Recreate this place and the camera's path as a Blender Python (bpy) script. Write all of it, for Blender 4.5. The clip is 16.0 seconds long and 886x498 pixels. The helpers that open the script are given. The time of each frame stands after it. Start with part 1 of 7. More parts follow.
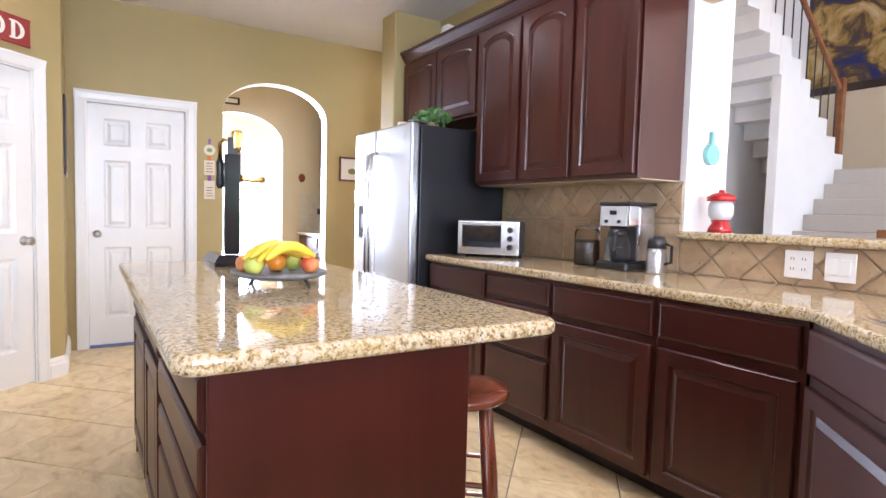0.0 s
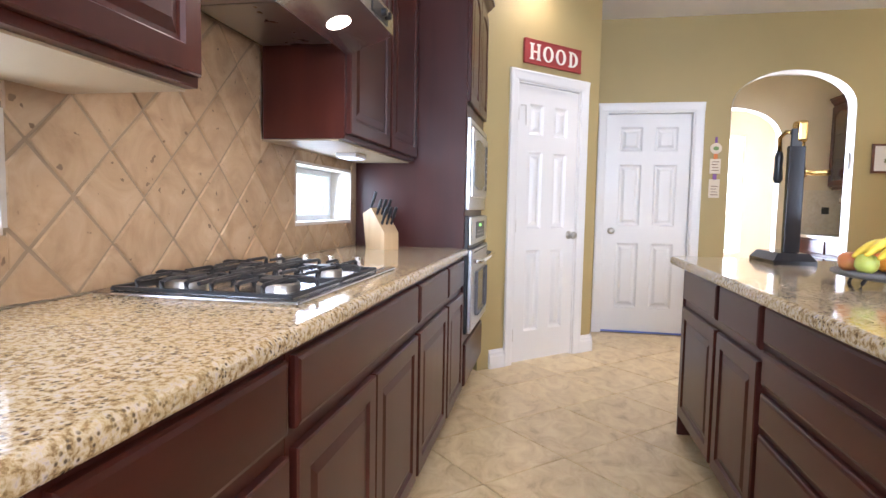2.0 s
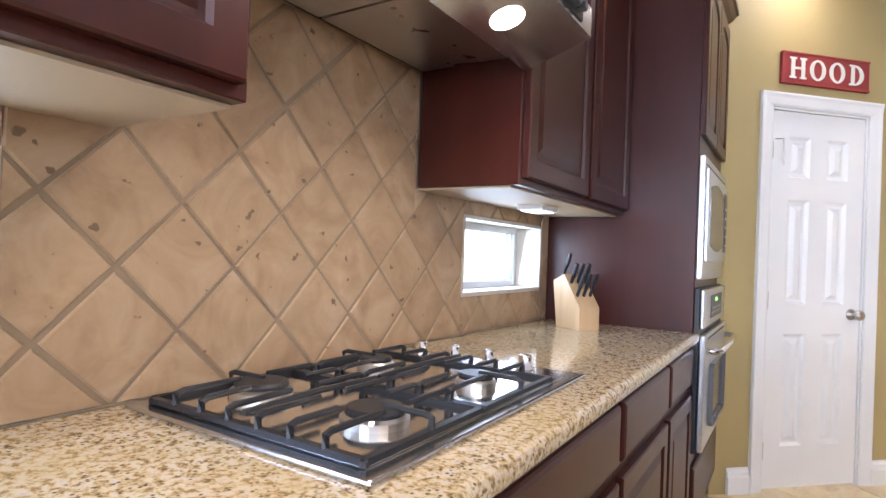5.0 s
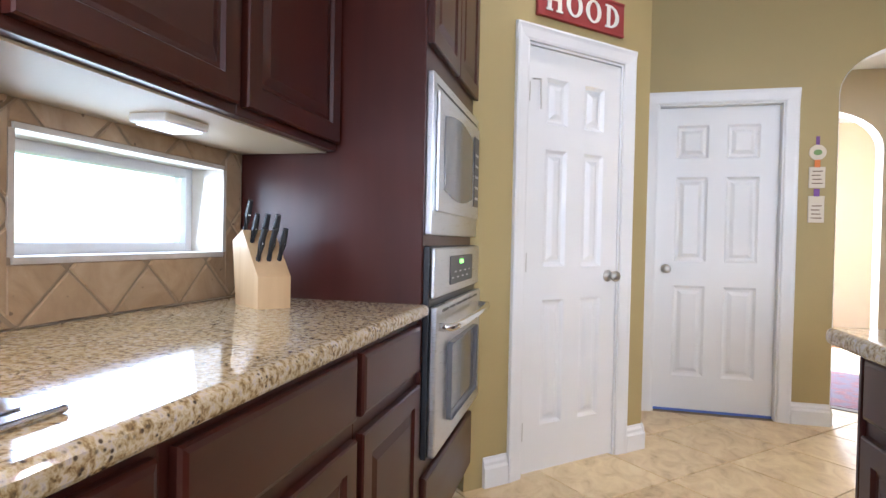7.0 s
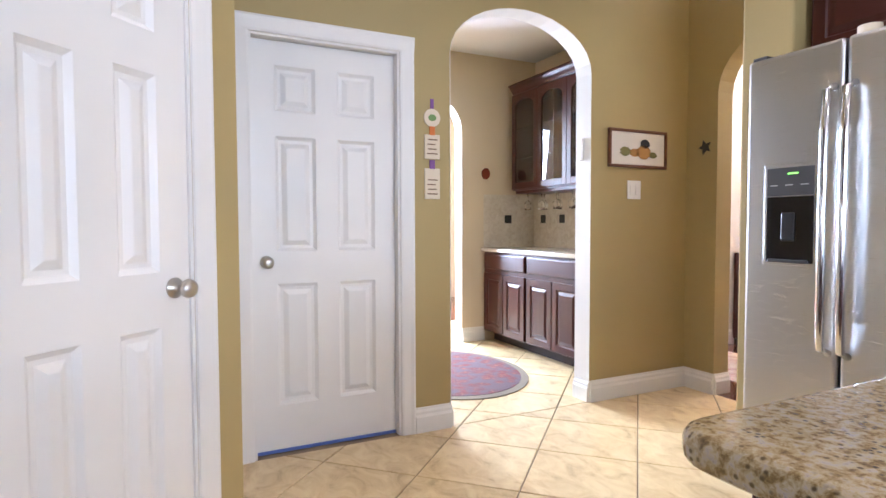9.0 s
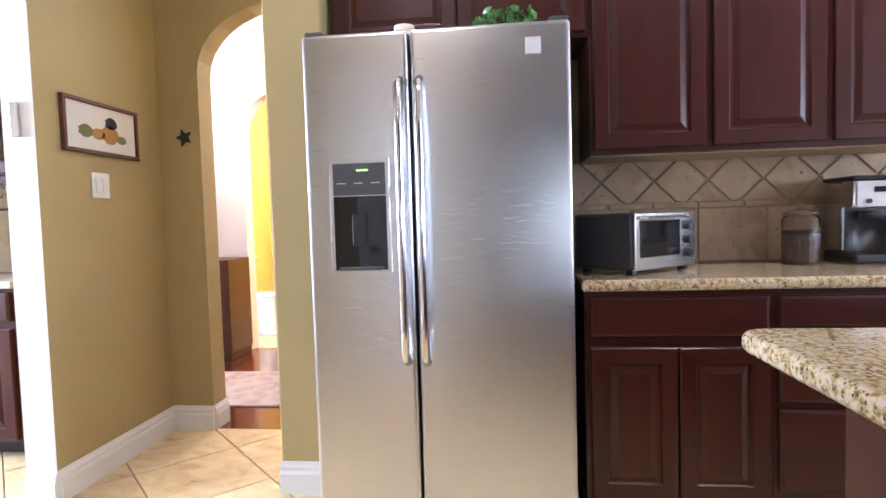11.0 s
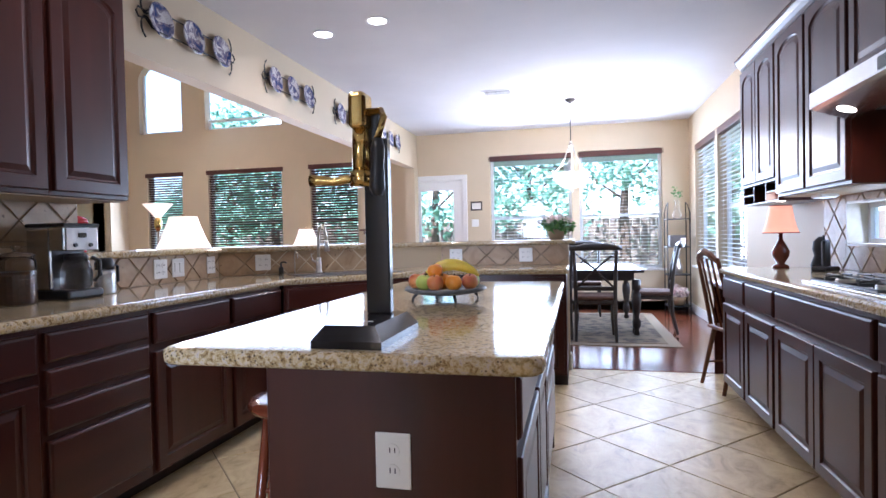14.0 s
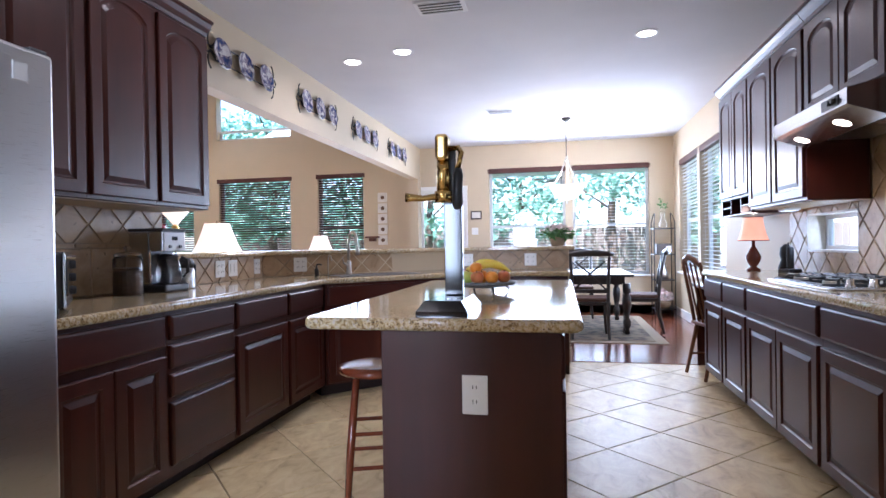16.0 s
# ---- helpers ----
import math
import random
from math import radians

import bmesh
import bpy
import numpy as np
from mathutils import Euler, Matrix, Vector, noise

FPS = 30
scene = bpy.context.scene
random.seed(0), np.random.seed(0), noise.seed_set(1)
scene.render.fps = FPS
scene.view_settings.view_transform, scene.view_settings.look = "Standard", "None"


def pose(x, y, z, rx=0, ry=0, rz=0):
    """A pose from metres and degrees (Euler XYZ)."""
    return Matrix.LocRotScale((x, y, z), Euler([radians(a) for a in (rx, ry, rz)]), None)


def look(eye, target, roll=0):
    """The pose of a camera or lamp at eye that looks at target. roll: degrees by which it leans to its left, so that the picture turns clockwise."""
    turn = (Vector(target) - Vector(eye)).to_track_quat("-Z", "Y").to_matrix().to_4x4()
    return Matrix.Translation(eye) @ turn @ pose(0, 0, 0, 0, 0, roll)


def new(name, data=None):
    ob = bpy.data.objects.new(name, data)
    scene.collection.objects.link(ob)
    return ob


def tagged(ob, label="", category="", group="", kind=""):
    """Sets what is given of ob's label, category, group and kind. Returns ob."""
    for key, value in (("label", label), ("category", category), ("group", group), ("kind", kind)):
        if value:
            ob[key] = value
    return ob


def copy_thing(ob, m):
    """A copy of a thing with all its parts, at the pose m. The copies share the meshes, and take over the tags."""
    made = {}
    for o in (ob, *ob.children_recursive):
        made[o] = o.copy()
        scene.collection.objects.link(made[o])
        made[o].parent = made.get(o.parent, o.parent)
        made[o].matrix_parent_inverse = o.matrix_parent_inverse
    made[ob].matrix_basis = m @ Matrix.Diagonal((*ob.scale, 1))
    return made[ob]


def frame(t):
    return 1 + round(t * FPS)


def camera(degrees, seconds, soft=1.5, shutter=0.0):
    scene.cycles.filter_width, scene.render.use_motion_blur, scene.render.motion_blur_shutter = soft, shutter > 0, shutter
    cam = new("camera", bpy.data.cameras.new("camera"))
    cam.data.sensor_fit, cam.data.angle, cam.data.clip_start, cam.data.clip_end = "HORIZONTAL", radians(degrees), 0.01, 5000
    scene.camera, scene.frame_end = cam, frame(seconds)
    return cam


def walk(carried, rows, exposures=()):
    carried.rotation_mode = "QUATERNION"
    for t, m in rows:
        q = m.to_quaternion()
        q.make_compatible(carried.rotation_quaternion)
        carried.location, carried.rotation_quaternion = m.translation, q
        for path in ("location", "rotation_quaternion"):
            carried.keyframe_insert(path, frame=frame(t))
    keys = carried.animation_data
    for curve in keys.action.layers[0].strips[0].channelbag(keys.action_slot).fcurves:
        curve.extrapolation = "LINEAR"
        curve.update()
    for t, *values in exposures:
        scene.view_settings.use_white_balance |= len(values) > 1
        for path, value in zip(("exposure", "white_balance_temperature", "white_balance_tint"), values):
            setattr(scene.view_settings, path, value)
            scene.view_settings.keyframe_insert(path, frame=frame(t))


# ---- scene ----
cam = camera(76.2, 16.0)
PATH = [
    (0, (0.196, 1.032, 1.177), (1.261, 2.721, 1.057), 1.5),
    (0.5, (0.081, 0.842, 1.135), (0.804, 2.7, 0.979), 0.4),
    (1, (-0.01, 0.889, 1.112), (0.291, 2.861, 0.965), 0.5),
    (1.5, (-0.175, 0.965, 1.126), (-0.229, 2.959, 0.976), 0.9),
    (2, (-0.28, 1.053, 1.138), (-0.654, 3.013, 0.99), 1.1),
    (2.5, (-0.395, 1.22, 1.183), (-0.977, 3.132, 1.081), 1.2),
    (3, (-0.423, 1.31, 1.21), (-1.09, 3.197, 1.21), 1.3),
    (3.5, (-0.415, 1.433, 1.21), (-1.26, 3.244, 1.293), 1.2),
    (3.7, (-0.415, 1.478, 1.208), (-1.37, 3.235, 1.309), 1.2),
    (5.8, (-0.385, 1.884, 1.154), (-1.449, 3.581, 1.118), 1.9),
    (6, (-0.36, 1.963, 1.138), (-1.318, 3.72, 1.103), 1.8),
    (6.5, (-0.335, 2.218, 1.108), (-1.028, 4.095, 1.07), 1.5),
    (7, (-0.275, 2.485, 1.112), (-0.755, 4.425, 1.078), 1.2),
    (7.5, (-0.24, 2.768, 1.115), (-0.347, 4.764, 1.049), 1.0),
    (8, (-0.25, 3.088, 1.108), (0.1, 5.058, 1.062), 0.3),
    (8.2, (-0.235, 3.19, 1.11), (0.21, 5.14, 1.058), 0.2),
    (10.3, (0.005, 4.40, 1.145), (1.66, 5.437, 1.059), -1.1),
    (10.5, (0.045, 4.455, 1.142), (1.8, 5.309, 1.06), -1.3),
    (11, (0.09, 4.565, 1.142), (2.03, 4.781, 1.041), -1.7),
    (11.5, (0.105, 4.765, 1.136), (2.035, 4.29, 1.042), -2.0),
    (12, (0.22, 4.87, 1.135), (1.99, 3.945, 1.034), -2.2),
    (12.5, (0.273, 4.92, 1.155), (1.779, 3.609, 1.048), -1.8),
    (13, (0.292, 4.991, 1.162), (1.457, 3.367, 1.072), -1.5),
    (13.5, (0.278, 5.168, 1.173), (1.018, 3.311, 1.102), -1.3),
    (14, (0.25, 5.292, 1.168), (0.71, 3.346, 1.126), -1.2),
    (14.5, (0.24, 5.474, 1.157), (0.586, 3.504, 1.138), -1.2),
    (15, (0.23, 5.605, 1.162), (0.558, 3.632, 1.148), -1.1),
    (15.5, (0.283, 5.755, 1.168), (0.62, 3.783, 1.158), -1.0),
    (16, (0.382, 5.902, 1.15), (0.793, 3.945, 1.137), -0.9),
]
EXPOSURES = [(0.0, 3.3, 5650, 21), (2.5, 3.1, 5500, 21), (3.5, 3.05, 5450, 21), (6.0, 3.05, 5500, 20), (7.0, 2.95, 5450, 19), (8.0, 2.95, 5700, 21), (10.5, 3.0, 5150, 20), (11.0, 3.25, 5350, 22), (11.6, 3.35, 5120, 21), (12.5, 3.35, 5200, 21), (13.3, 2.65, 5300, 21), (14.2, 2.2, 5300, 22), (16.0, 2.2, 5300, 22)]
walk(cam, [(t, look(eye, target, roll)) for t, eye, target, roll in PATH], EXPOSURES)

# ---- world, sun, exposure ----
world = bpy.data.worlds.new("sky")
scene.world = world
world.use_nodes = True
wn = world.node_tree
sky = wn.nodes.new("ShaderNodeTexSky")
sky.sky_type, sky.sun_disc = "NISHITA", False
sky.sun_elevation, sky.sun_rotation = radians(52), radians(20)
wn.links.new(sky.outputs[0], wn.nodes["Background"].inputs[0])
wn.nodes["Background"].inputs[1].default_value = 0.15
sun = new("sun", bpy.data.lights.new("sun", "SUN"))
sun.data.energy, sun.data.angle, sun.data.color = 5.0, radians(0.5), (1, 0.95, 0.86)
sun.matrix_world = look((0, 0, 20), (-3.8, -10.3, 6))

LAMPS = 0.5  # lamps against the daylight outside


def area_lamp(name, eye, target, sx, sy, power, color=(1, 1, 1)):
    ob = new(name, bpy.data.lights.new(name, "AREA"))
    ob.data.shape, ob.data.size, ob.data.size_y = "RECTANGLE", sx, sy
    ob.data.energy, ob.data.color = power * LAMPS, color
    ob.matrix_world = look(eye, target)
    return ob


def spot_lamp(name, at, power, color, cone=140, radius=0.05):
    ob = new(name, bpy.data.lights.new(name, "SPOT"))
    ob.data.energy, ob.data.color, ob.data.spot_size = power * LAMPS, color, radians(cone)
    ob.data.spot_blend, ob.data.shadow_soft_size = 1.0, radius
    ob.location = at
    return ob


def point_lamp(name, at, power, color, radius=0.05):
    ob = new(name, bpy.data.lights.new(name, "POINT"))
    ob.data.energy, ob.data.color, ob.data.shadow_soft_size = power * LAMPS, color, radius
    ob.location = at
    return ob


DAY = (0.80, 0.92, 1.0)
WARM = (1.0, 0.82, 0.60)
area_lamp("daylight_dining", (0.28, -3.66, 1.6), (0.28, 0, 1.2), 2.5, 1.7, 60, DAY)
area_lamp("daylight_side", (-1.33, -2.0, 1.5), (3, -2.0, 1.0), 2.2, 1.6, 34, DAY)
area_lamp("daylight_family", (6.0, -3.62, 1.7), (6, 2, 1.0), 4.5, 1.5, 64, DAY)
area_lamp("daylight_high", (6.3, -3.62, 3.6), (5, 2, 1.0), 2.6, 0.8, 16, DAY)
area_lamp("daylight_pantry", (1.6, 10.6, 1.6), (1.8, 6, 1.0), 1.6, 1.8, 170, DAY)
area_lamp("daylight_range_window", (-1.47, 3.71, 1.19), (0, 3.71, 1.0), 0.68, 0.22, 0.8, DAY)
area_lamp("daylight_range_window", (-1.47, 1.66, 1.19), (0, 1.66, 1.0), 0.68, 0.22, 0.8, DAY)
# the last one, at (1.72, 3.3), is unseen and added by guess
DOWN = [(2.24, 0.97), (1.72, 1.12), (-0.32, 1.05), (1.35, 5.05), (-0.32, 5.05), (1.72, 3.3)]
for dx, dy in DOWN:
    spot_lamp("downlight_lamp", (dx, dy, 2.835), 17 if dy < 5 or dx > 0 else 7, (1.0, 0.90, 0.78), 165)

# ---- materials ----


def mat(name, color, rough=0.5, metal=0.0):
    m = bpy.data.materials.new(name)
    m.use_nodes = True
    b = m.node_tree.nodes["Principled BSDF"]
    b.inputs["Base Color"].default_value = (*color, 1)
    b.inputs["Roughness"].default_value, b.inputs["Metallic"].default_value = rough, metal
    return m


def nodes_of(m):
    t = m.node_tree
    return t, t.nodes, t.links, t.nodes["Principled BSDF"]


def coords(m, scale=(1, 1, 1), kind="Object", shift_random=False):
    t, n, l, b = nodes_of(m)
    tc = n.new("ShaderNodeTexCoord")
    mp = n.new("ShaderNodeMapping")
    mp.inputs["Scale"].default_value = scale
    l.new(tc.outputs[kind], mp.inputs[0])
    if shift_random:
        oi = n.new("ShaderNodeObjectInfo")
        mul = n.new("ShaderNodeMath")
        mul.operation = "MULTIPLY"
        mul.inputs[1].default_value = 37.0
        l.new(oi.outputs["Random"], mul.inputs[0])
        l.new(mul.outputs[0], mp.inputs["Location"])
    return mp.outputs[0]


def noise_tex(m, vec, scale, detail=4, rough=0.6, distort=0.0):
    t, n, l, b = nodes_of(m)
    x = n.new("ShaderNodeTexNoise")
    x.inputs["Scale"].default_value, x.inputs["Detail"].default_value = scale, detail
    x.inputs["Roughness"].default_value, x.inputs["Distortion"].default_value = rough, distort
    l.new(vec, x.inputs["Vector"])
    return x.outputs["Fac"]


def ramp(m, fac, stops):
    t, n, l, b = nodes_of(m)
    r = n.new("ShaderNodeValToRGB")
    el = r.color_ramp.elements
    while len(el) < len(stops):
        el.new(0.5)
    for e, (p, c) in zip(el, stops):
        e.position, e.color = p, (*c, 1)
    l.new(fac, r.inputs[0])
    return r.outputs[0]


def mix(m, fac, a, c, mode="MIX"):
    t, n, l, b = nodes_of(m)
    x = n.new("ShaderNodeMix")
    x.data_type, x.blend_type = "RGBA", mode
    for sock, v in ((x.inputs[0], fac), (x.inputs[6], a), (x.inputs[7], c)):
        if isinstance(v, (int, float)):
            sock.default_value = v
        elif isinstance(v, tuple):
            sock.default_value = (*v, 1)
        else:
            l.new(v, sock)
    return x.outputs[2]


def bump(m, height, strength=0.2, dist=0.01):
    t, n, l, b = nodes_of(m)
    x = n.new("ShaderNodeBump")
    x.inputs["Strength"].default_value, x.inputs["Distance"].default_value = strength, dist
    l.new(height, x.inputs["Height"])
    l.new(x.outputs[0], b.inputs["Normal"])


def paint(name, color, rough=0.6, scale=90, strength=0.12):
    m = mat(name, color, rough)
    t, n, l, b = nodes_of(m)
    v = coords(m)
    big = noise_tex(m, v, 1.3, 3)
    dark = tuple(c * 0.93 for c in color)
    l.new(ramp(m, big, [(0.3, dark), (0.7, color)]), b.inputs["Base Color"])
    bump(m, noise_tex(m, v, scale, 3), strength, 0.004)
    return m


def timber(name, dark, light, rough=0.33, along="z", coat=0.1, shift=True):
    m = mat(name, light, rough)
    t, n, l, b = nodes_of(m)
    sc = {"x": (0.9, 11, 11), "y": (11, 0.9, 11), "z": (11, 11, 0.9)}[along]
    v = coords(m, sc, shift_random=shift)
    f = noise_tex(m, v, 1.0, 5, 0.55, 0.25)
    g = noise_tex(m, coords(m, (1.5, 1.5, 1.5), shift_random=shift), 1.6, 3)
    c1 = ramp(m, f, [(0.22, dark), (0.8, light)])
    c2 = mix(m, ramp(m, g, [(0.35, (0, 0, 0)), (0.75, (1, 1, 1))]), c1, tuple(x * 1.25 for x in light))
    c3 = mix(m, 0.65, c2, c1)
    l.new(c3, b.inputs["Base Color"])
    l.new(ramp(m, f, [(0.2, (rough * 0.93,) * 3), (0.8, (rough * 1.08,) * 3)]), b.inputs["Roughness"])
    b.inputs["Coat Weight"].default_value, b.inputs["Coat Roughness"].default_value = coat, 0.18
    b.inputs["Specular IOR Level"].default_value = 0.36
    return m


def granite():
    m = mat("granite", (0.6, 0.5, 0.35), 0.12)
    t, n, l, b = nodes_of(m)
    v = coords(m, kind="Object")
    a = noise_tex(m, v, 78, 5, 0.68, 0.3)
    base = ramp(m, a, [(0.30, (0.07, 0.045, 0.028)), (0.40, (0.26, 0.165, 0.07)), (0.47, (0.46, 0.345, 0.18)), (0.55, (0.61, 0.51, 0.34)), (0.63, (0.56, 0.49, 0.43)), (0.74, (0.30, 0.25, 0.22))])
    vo = n.new("ShaderNodeTexVoronoi")
    vo.inputs["Scale"].default_value = 105
    l.new(v, vo.inputs["Vector"])
    specks = ramp(m, vo.outputs["Distance"], [(0.18, (1, 1, 1)), (0.36, (0, 0, 0))])
    k = noise_tex(m, v, 17, 3)
    msk = mix(m, 1.0, specks, ramp(m, k, [(0.44, (0, 0, 0)), (0.53, (1, 1, 1))]), "MULTIPLY")
    c = mix(m, msk, base, (0.055, 0.038, 0.03))
    w = noise_tex(m, v, 7, 4)
    c = mix(m, ramp(m, w, [(0.42, (0, 0, 0)), (0.72, (0.42, 0.42, 0.42))]), c, (0.48, 0.35, 0.14))
    l.new(c, b.inputs["Base Color"])
    b.inputs["Roughness"].default_value = 0.09
    b.inputs["Coat Weight"].default_value = 0.1
    b.inputs["Coat Roughness"].default_value = 0.04
    return m


def stone(name, stops, rough, pits=False, scale=5.0, band=(1, 1, 1)):
    m = mat(name, stops[-1][1], rough)
    t, n, l, b = nodes_of(m)
    v = coords(m, band, shift_random=True)
    f = noise_tex(m, v, scale, 7, 0.62, 0.9)
    c = ramp(m, f, stops)
    oi = n.new("ShaderNodeObjectInfo")
    c = mix(m, 0.3, c, mix(m, oi.outputs["Random"], (0.66, 0.60, 0.53), (1.0, 1.0, 1.0)), "MULTIPLY")
    if pits:
        p = noise_tex(m, v, 30, 2, 0.5)
        pit = ramp(m, p, [(0.27, (1, 1, 1)), (0.31, (0, 0, 0))])
        c = mix(m, pit, c, (0.17, 0.11, 0.06))
    l.new(c, b.inputs["Base Color"])
    bump(m, noise_tex(m, v, 24, 4), 0.12, 0.004)
    return m


def steel(name, tone=0.66, rough=0.24, along=(1, 1, 120)):
    m = mat(name, (tone, tone, tone * 1.01), rough, 1.0)
    t, n, l, b = nodes_of(m)
    v = coords(m, along)
    f = noise_tex(m, v, 9, 2)
    l.new(ramp(m, f, [(0.3, (rough * 0.93,) * 3), (0.7, (rough * 1.07,) * 3)]), b.inputs["Roughness"])
    w = noise_tex(m, coords(m, (0.4, 0.4, 4.0)), 1.0, 0)
    bump(m, w, 0.4, 0.012)
    return m


def glass(name, color=(1, 1, 1), rough=0.0):
    m = mat(name, color, rough)
    t, n, l, b = nodes_of(m)
    b.inputs["Transmission Weight"].default_value, b.inputs["IOR"].default_value = 1.0, 1.45
    return m


def glow(name, color, strength):
    m = mat(name, color, 0.5)
    t, n, l, b = nodes_of(m)
    b.inputs["Emission Color"].default_value = (*color, 1)
    b.inputs["Emission Strength"].default_value = strength * LAMPS
    return m


M_OLIVE = paint("olive_tan_wall_paint", (0.42, 0.325, 0.135))
M_BEIGE = paint("beige_wall_paint", (0.60, 0.49, 0.335))
M_PALE = paint("pale_wall_paint", (0.74, 0.71, 0.68))
M_YELLOW = paint("yellow_wall_paint", (0.72, 0.52, 0.12))
M_CEIL = paint("ceiling_paint", (0.72, 0.71, 0.72), 0.8, 120, 0.3)
M_WHITE = paint("white_gloss_paint", (0.82, 0.81, 0.78), 0.32, 40, 0.05)
M_WOOD = timber("cherry_wood", (0.030, 0.0060, 0.0038), (0.060, 0.0122, 0.0070))
M_WOODX = timber("cherry_wood_rail", (0.030, 0.0060, 0.0038), (0.060, 0.0122, 0.0070), along="x")
# near black puts the shade under cabinets and console into the colour
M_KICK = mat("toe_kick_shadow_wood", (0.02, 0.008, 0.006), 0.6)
M_GRAN = granite()
M_TILE = stone("floor_travertine", [(0.26, (0.46, 0.31, 0.14)), (0.42, (0.68, 0.51, 0.27)), (0.6, (0.80, 0.64, 0.37)), (0.8, (0.84, 0.71, 0.46))], 0.36, False, 6.0, (1.6, 1, 1))
M_SPLASH = stone("backsplash_travertine", [(0.25, (0.30, 0.19, 0.10)), (0.5, (0.43, 0.30, 0.17)), (0.75, (0.52, 0.39, 0.25))], 0.42, True, 7.0)
M_GROUT = paint("grout", (0.33, 0.25, 0.16), 0.85)
M_GROUTF = paint("floor_grout", (0.30, 0.22, 0.14), 0.85)
M_STEEL = steel("brushed_steel", 0.64, 0.29)
M_STEELH = steel("hood_steel", 0.6, 0.2, (1, 120, 1))
M_CHROME = mat("chrome", (0.8, 0.8, 0.8), 0.12, 1.0)
M_NICKEL = mat("satin_nickel", (0.55, 0.52, 0.47), 0.3, 1.0)
M_BLACK = mat("black_plastic", (0.018, 0.018, 0.02), 0.35)
M_BLACKG = mat("black_glass", (0.01, 0.01, 0.012), 0.06)
M_FRSIDE = paint("black_fridge_side", (0.014, 0.014, 0.016), 0.4, 300, 0.1)
M_GLASS = glass("clear_glass")
M_FLOORW = timber("hardwood_floor", (0.09, 0.022, 0.011), (0.19, 0.052, 0.022), 0.16, "x", 0.5)
M_BLIND = timber("dark_blind_wood", (0.045, 0.012, 0.008), (0.10, 0.03, 0.02), 0.4, "x")

# ---- helpers for meshes ----


def bm_new():
    return bmesh.new()


def part(name, bm, material, parent=None, label="", smooth=False):
    me = bpy.data.meshes.new(name)
    bm.normal_update()
    bm.to_mesh(me)
    bm.free()
    if smooth:
        for p in me.polygons:
            p.use_smooth = True
    me.materials.append(material)
    ob = new(name, me)
    if parent:
        ob.parent = parent
    if label:
        ob["label"] = label
    return ob


def thing(name, label, category, m=None, group="", kind=""):
    ob = new(name)
    ob.empty_display_size = 0.1
    if m is not None:
        ob.matrix_basis = m
    return tagged(ob, label, category, group, kind)


def box(bm, x0, y0, z0, x1, y1, z1, bevel=0.0, seg=2):
    r = bmesh.ops.create_cube(bm, size=1.0)
    vs = r["verts"]
    bmesh.ops.transform(bm, verts=vs, matrix=Matrix.Translation(((x0 + x1) / 2, (y0 + y1) / 2, (z0 + z1) / 2)) @ Matrix.Diagonal((abs(x1 - x0), abs(y1 - y0), abs(z1 - z0), 1)))
    if bevel:
        es = list({e for v in vs for e in v.link_edges})
        bmesh.ops.bevel(bm, geom=es, offset=bevel, segments=seg, affect="EDGES", profile=0.5)
    return bm


def boxed(x0, y0, z0, x1, y1, z1, bevel=0.0, seg=2):
    return box(bm_new(), x0, y0, z0, x1, y1, z1, bevel, seg)


def prism(bm, pts, vec):
    """A polygon of 3D points pushed along vec."""
    vs = [bm.verts.new(p) for p in pts]
    f = bm.faces.new(vs)
    r = bmesh.ops.extrude_face_region(bm, geom=[f])
    nv = [g for g in r["geom"] if isinstance(g, bmesh.types.BMVert)]
    bmesh.ops.translate(bm, verts=nv, vec=Vector(vec))
    bmesh.ops.recalc_face_normals(bm, faces=bm.faces[:])
    big = [q for q in bm.faces if len(q.verts) > 4]
    bmesh.ops.triangulate(bm, faces=big)
    return bm


def lathe(bm, profile, seg=20, at=(0, 0, 0)):
    """Radius and height pairs turned round z."""
    rings = []
    for r, z in profile:
        rings.append([bm.verts.new((at[0] + r * math.cos(2 * math.pi * i / seg), at[1] + r * math.sin(2 * math.pi * i / seg), at[2] + z)) for i in range(seg)])
    for a, c in zip(rings, rings[1:]):
        for i in range(seg):
            bm.faces.new((a[i], a[(i + 1) % seg], c[(i + 1) % seg], c[i]))
    bm.faces.new(rings[0][::-1])
    bm.faces.new(rings[-1])
    bmesh.ops.recalc_face_normals(bm, faces=bm.faces[:])
    return bm


def tube(bm, pts, radius, seg=8):
    """A round bar along points; radius is one number or one for each point."""
    pts = [Vector(p) for p in pts]
    rings = []
    for i, p in enumerate(pts):
        d = (pts[min(i + 1, len(pts) - 1)] - pts[max(i - 1, 0)]).normalized()
        u = d.cross(Vector((0, 0, 1)) if abs(d.z) < 0.9 else Vector((1, 0, 0))).normalized()
        w = d.cross(u)
        r = radius[i] if isinstance(radius, (list, tuple)) else radius
        rings.append([bm.verts.new(p + (u * math.cos(2 * math.pi * k / seg) + w * math.sin(2 * math.pi * k / seg)) * r) for k in range(seg)])
    for a, c in zip(rings, rings[1:]):
        for i in range(seg):
            bm.faces.new((a[i], a[(i + 1) % seg], c[(i + 1) % seg], c[i]))
    bm.faces.new(rings[0][::-1])
    bm.faces.new(rings[-1])
    bmesh.ops.recalc_face_normals(bm, faces=bm.faces[:])
    return bm


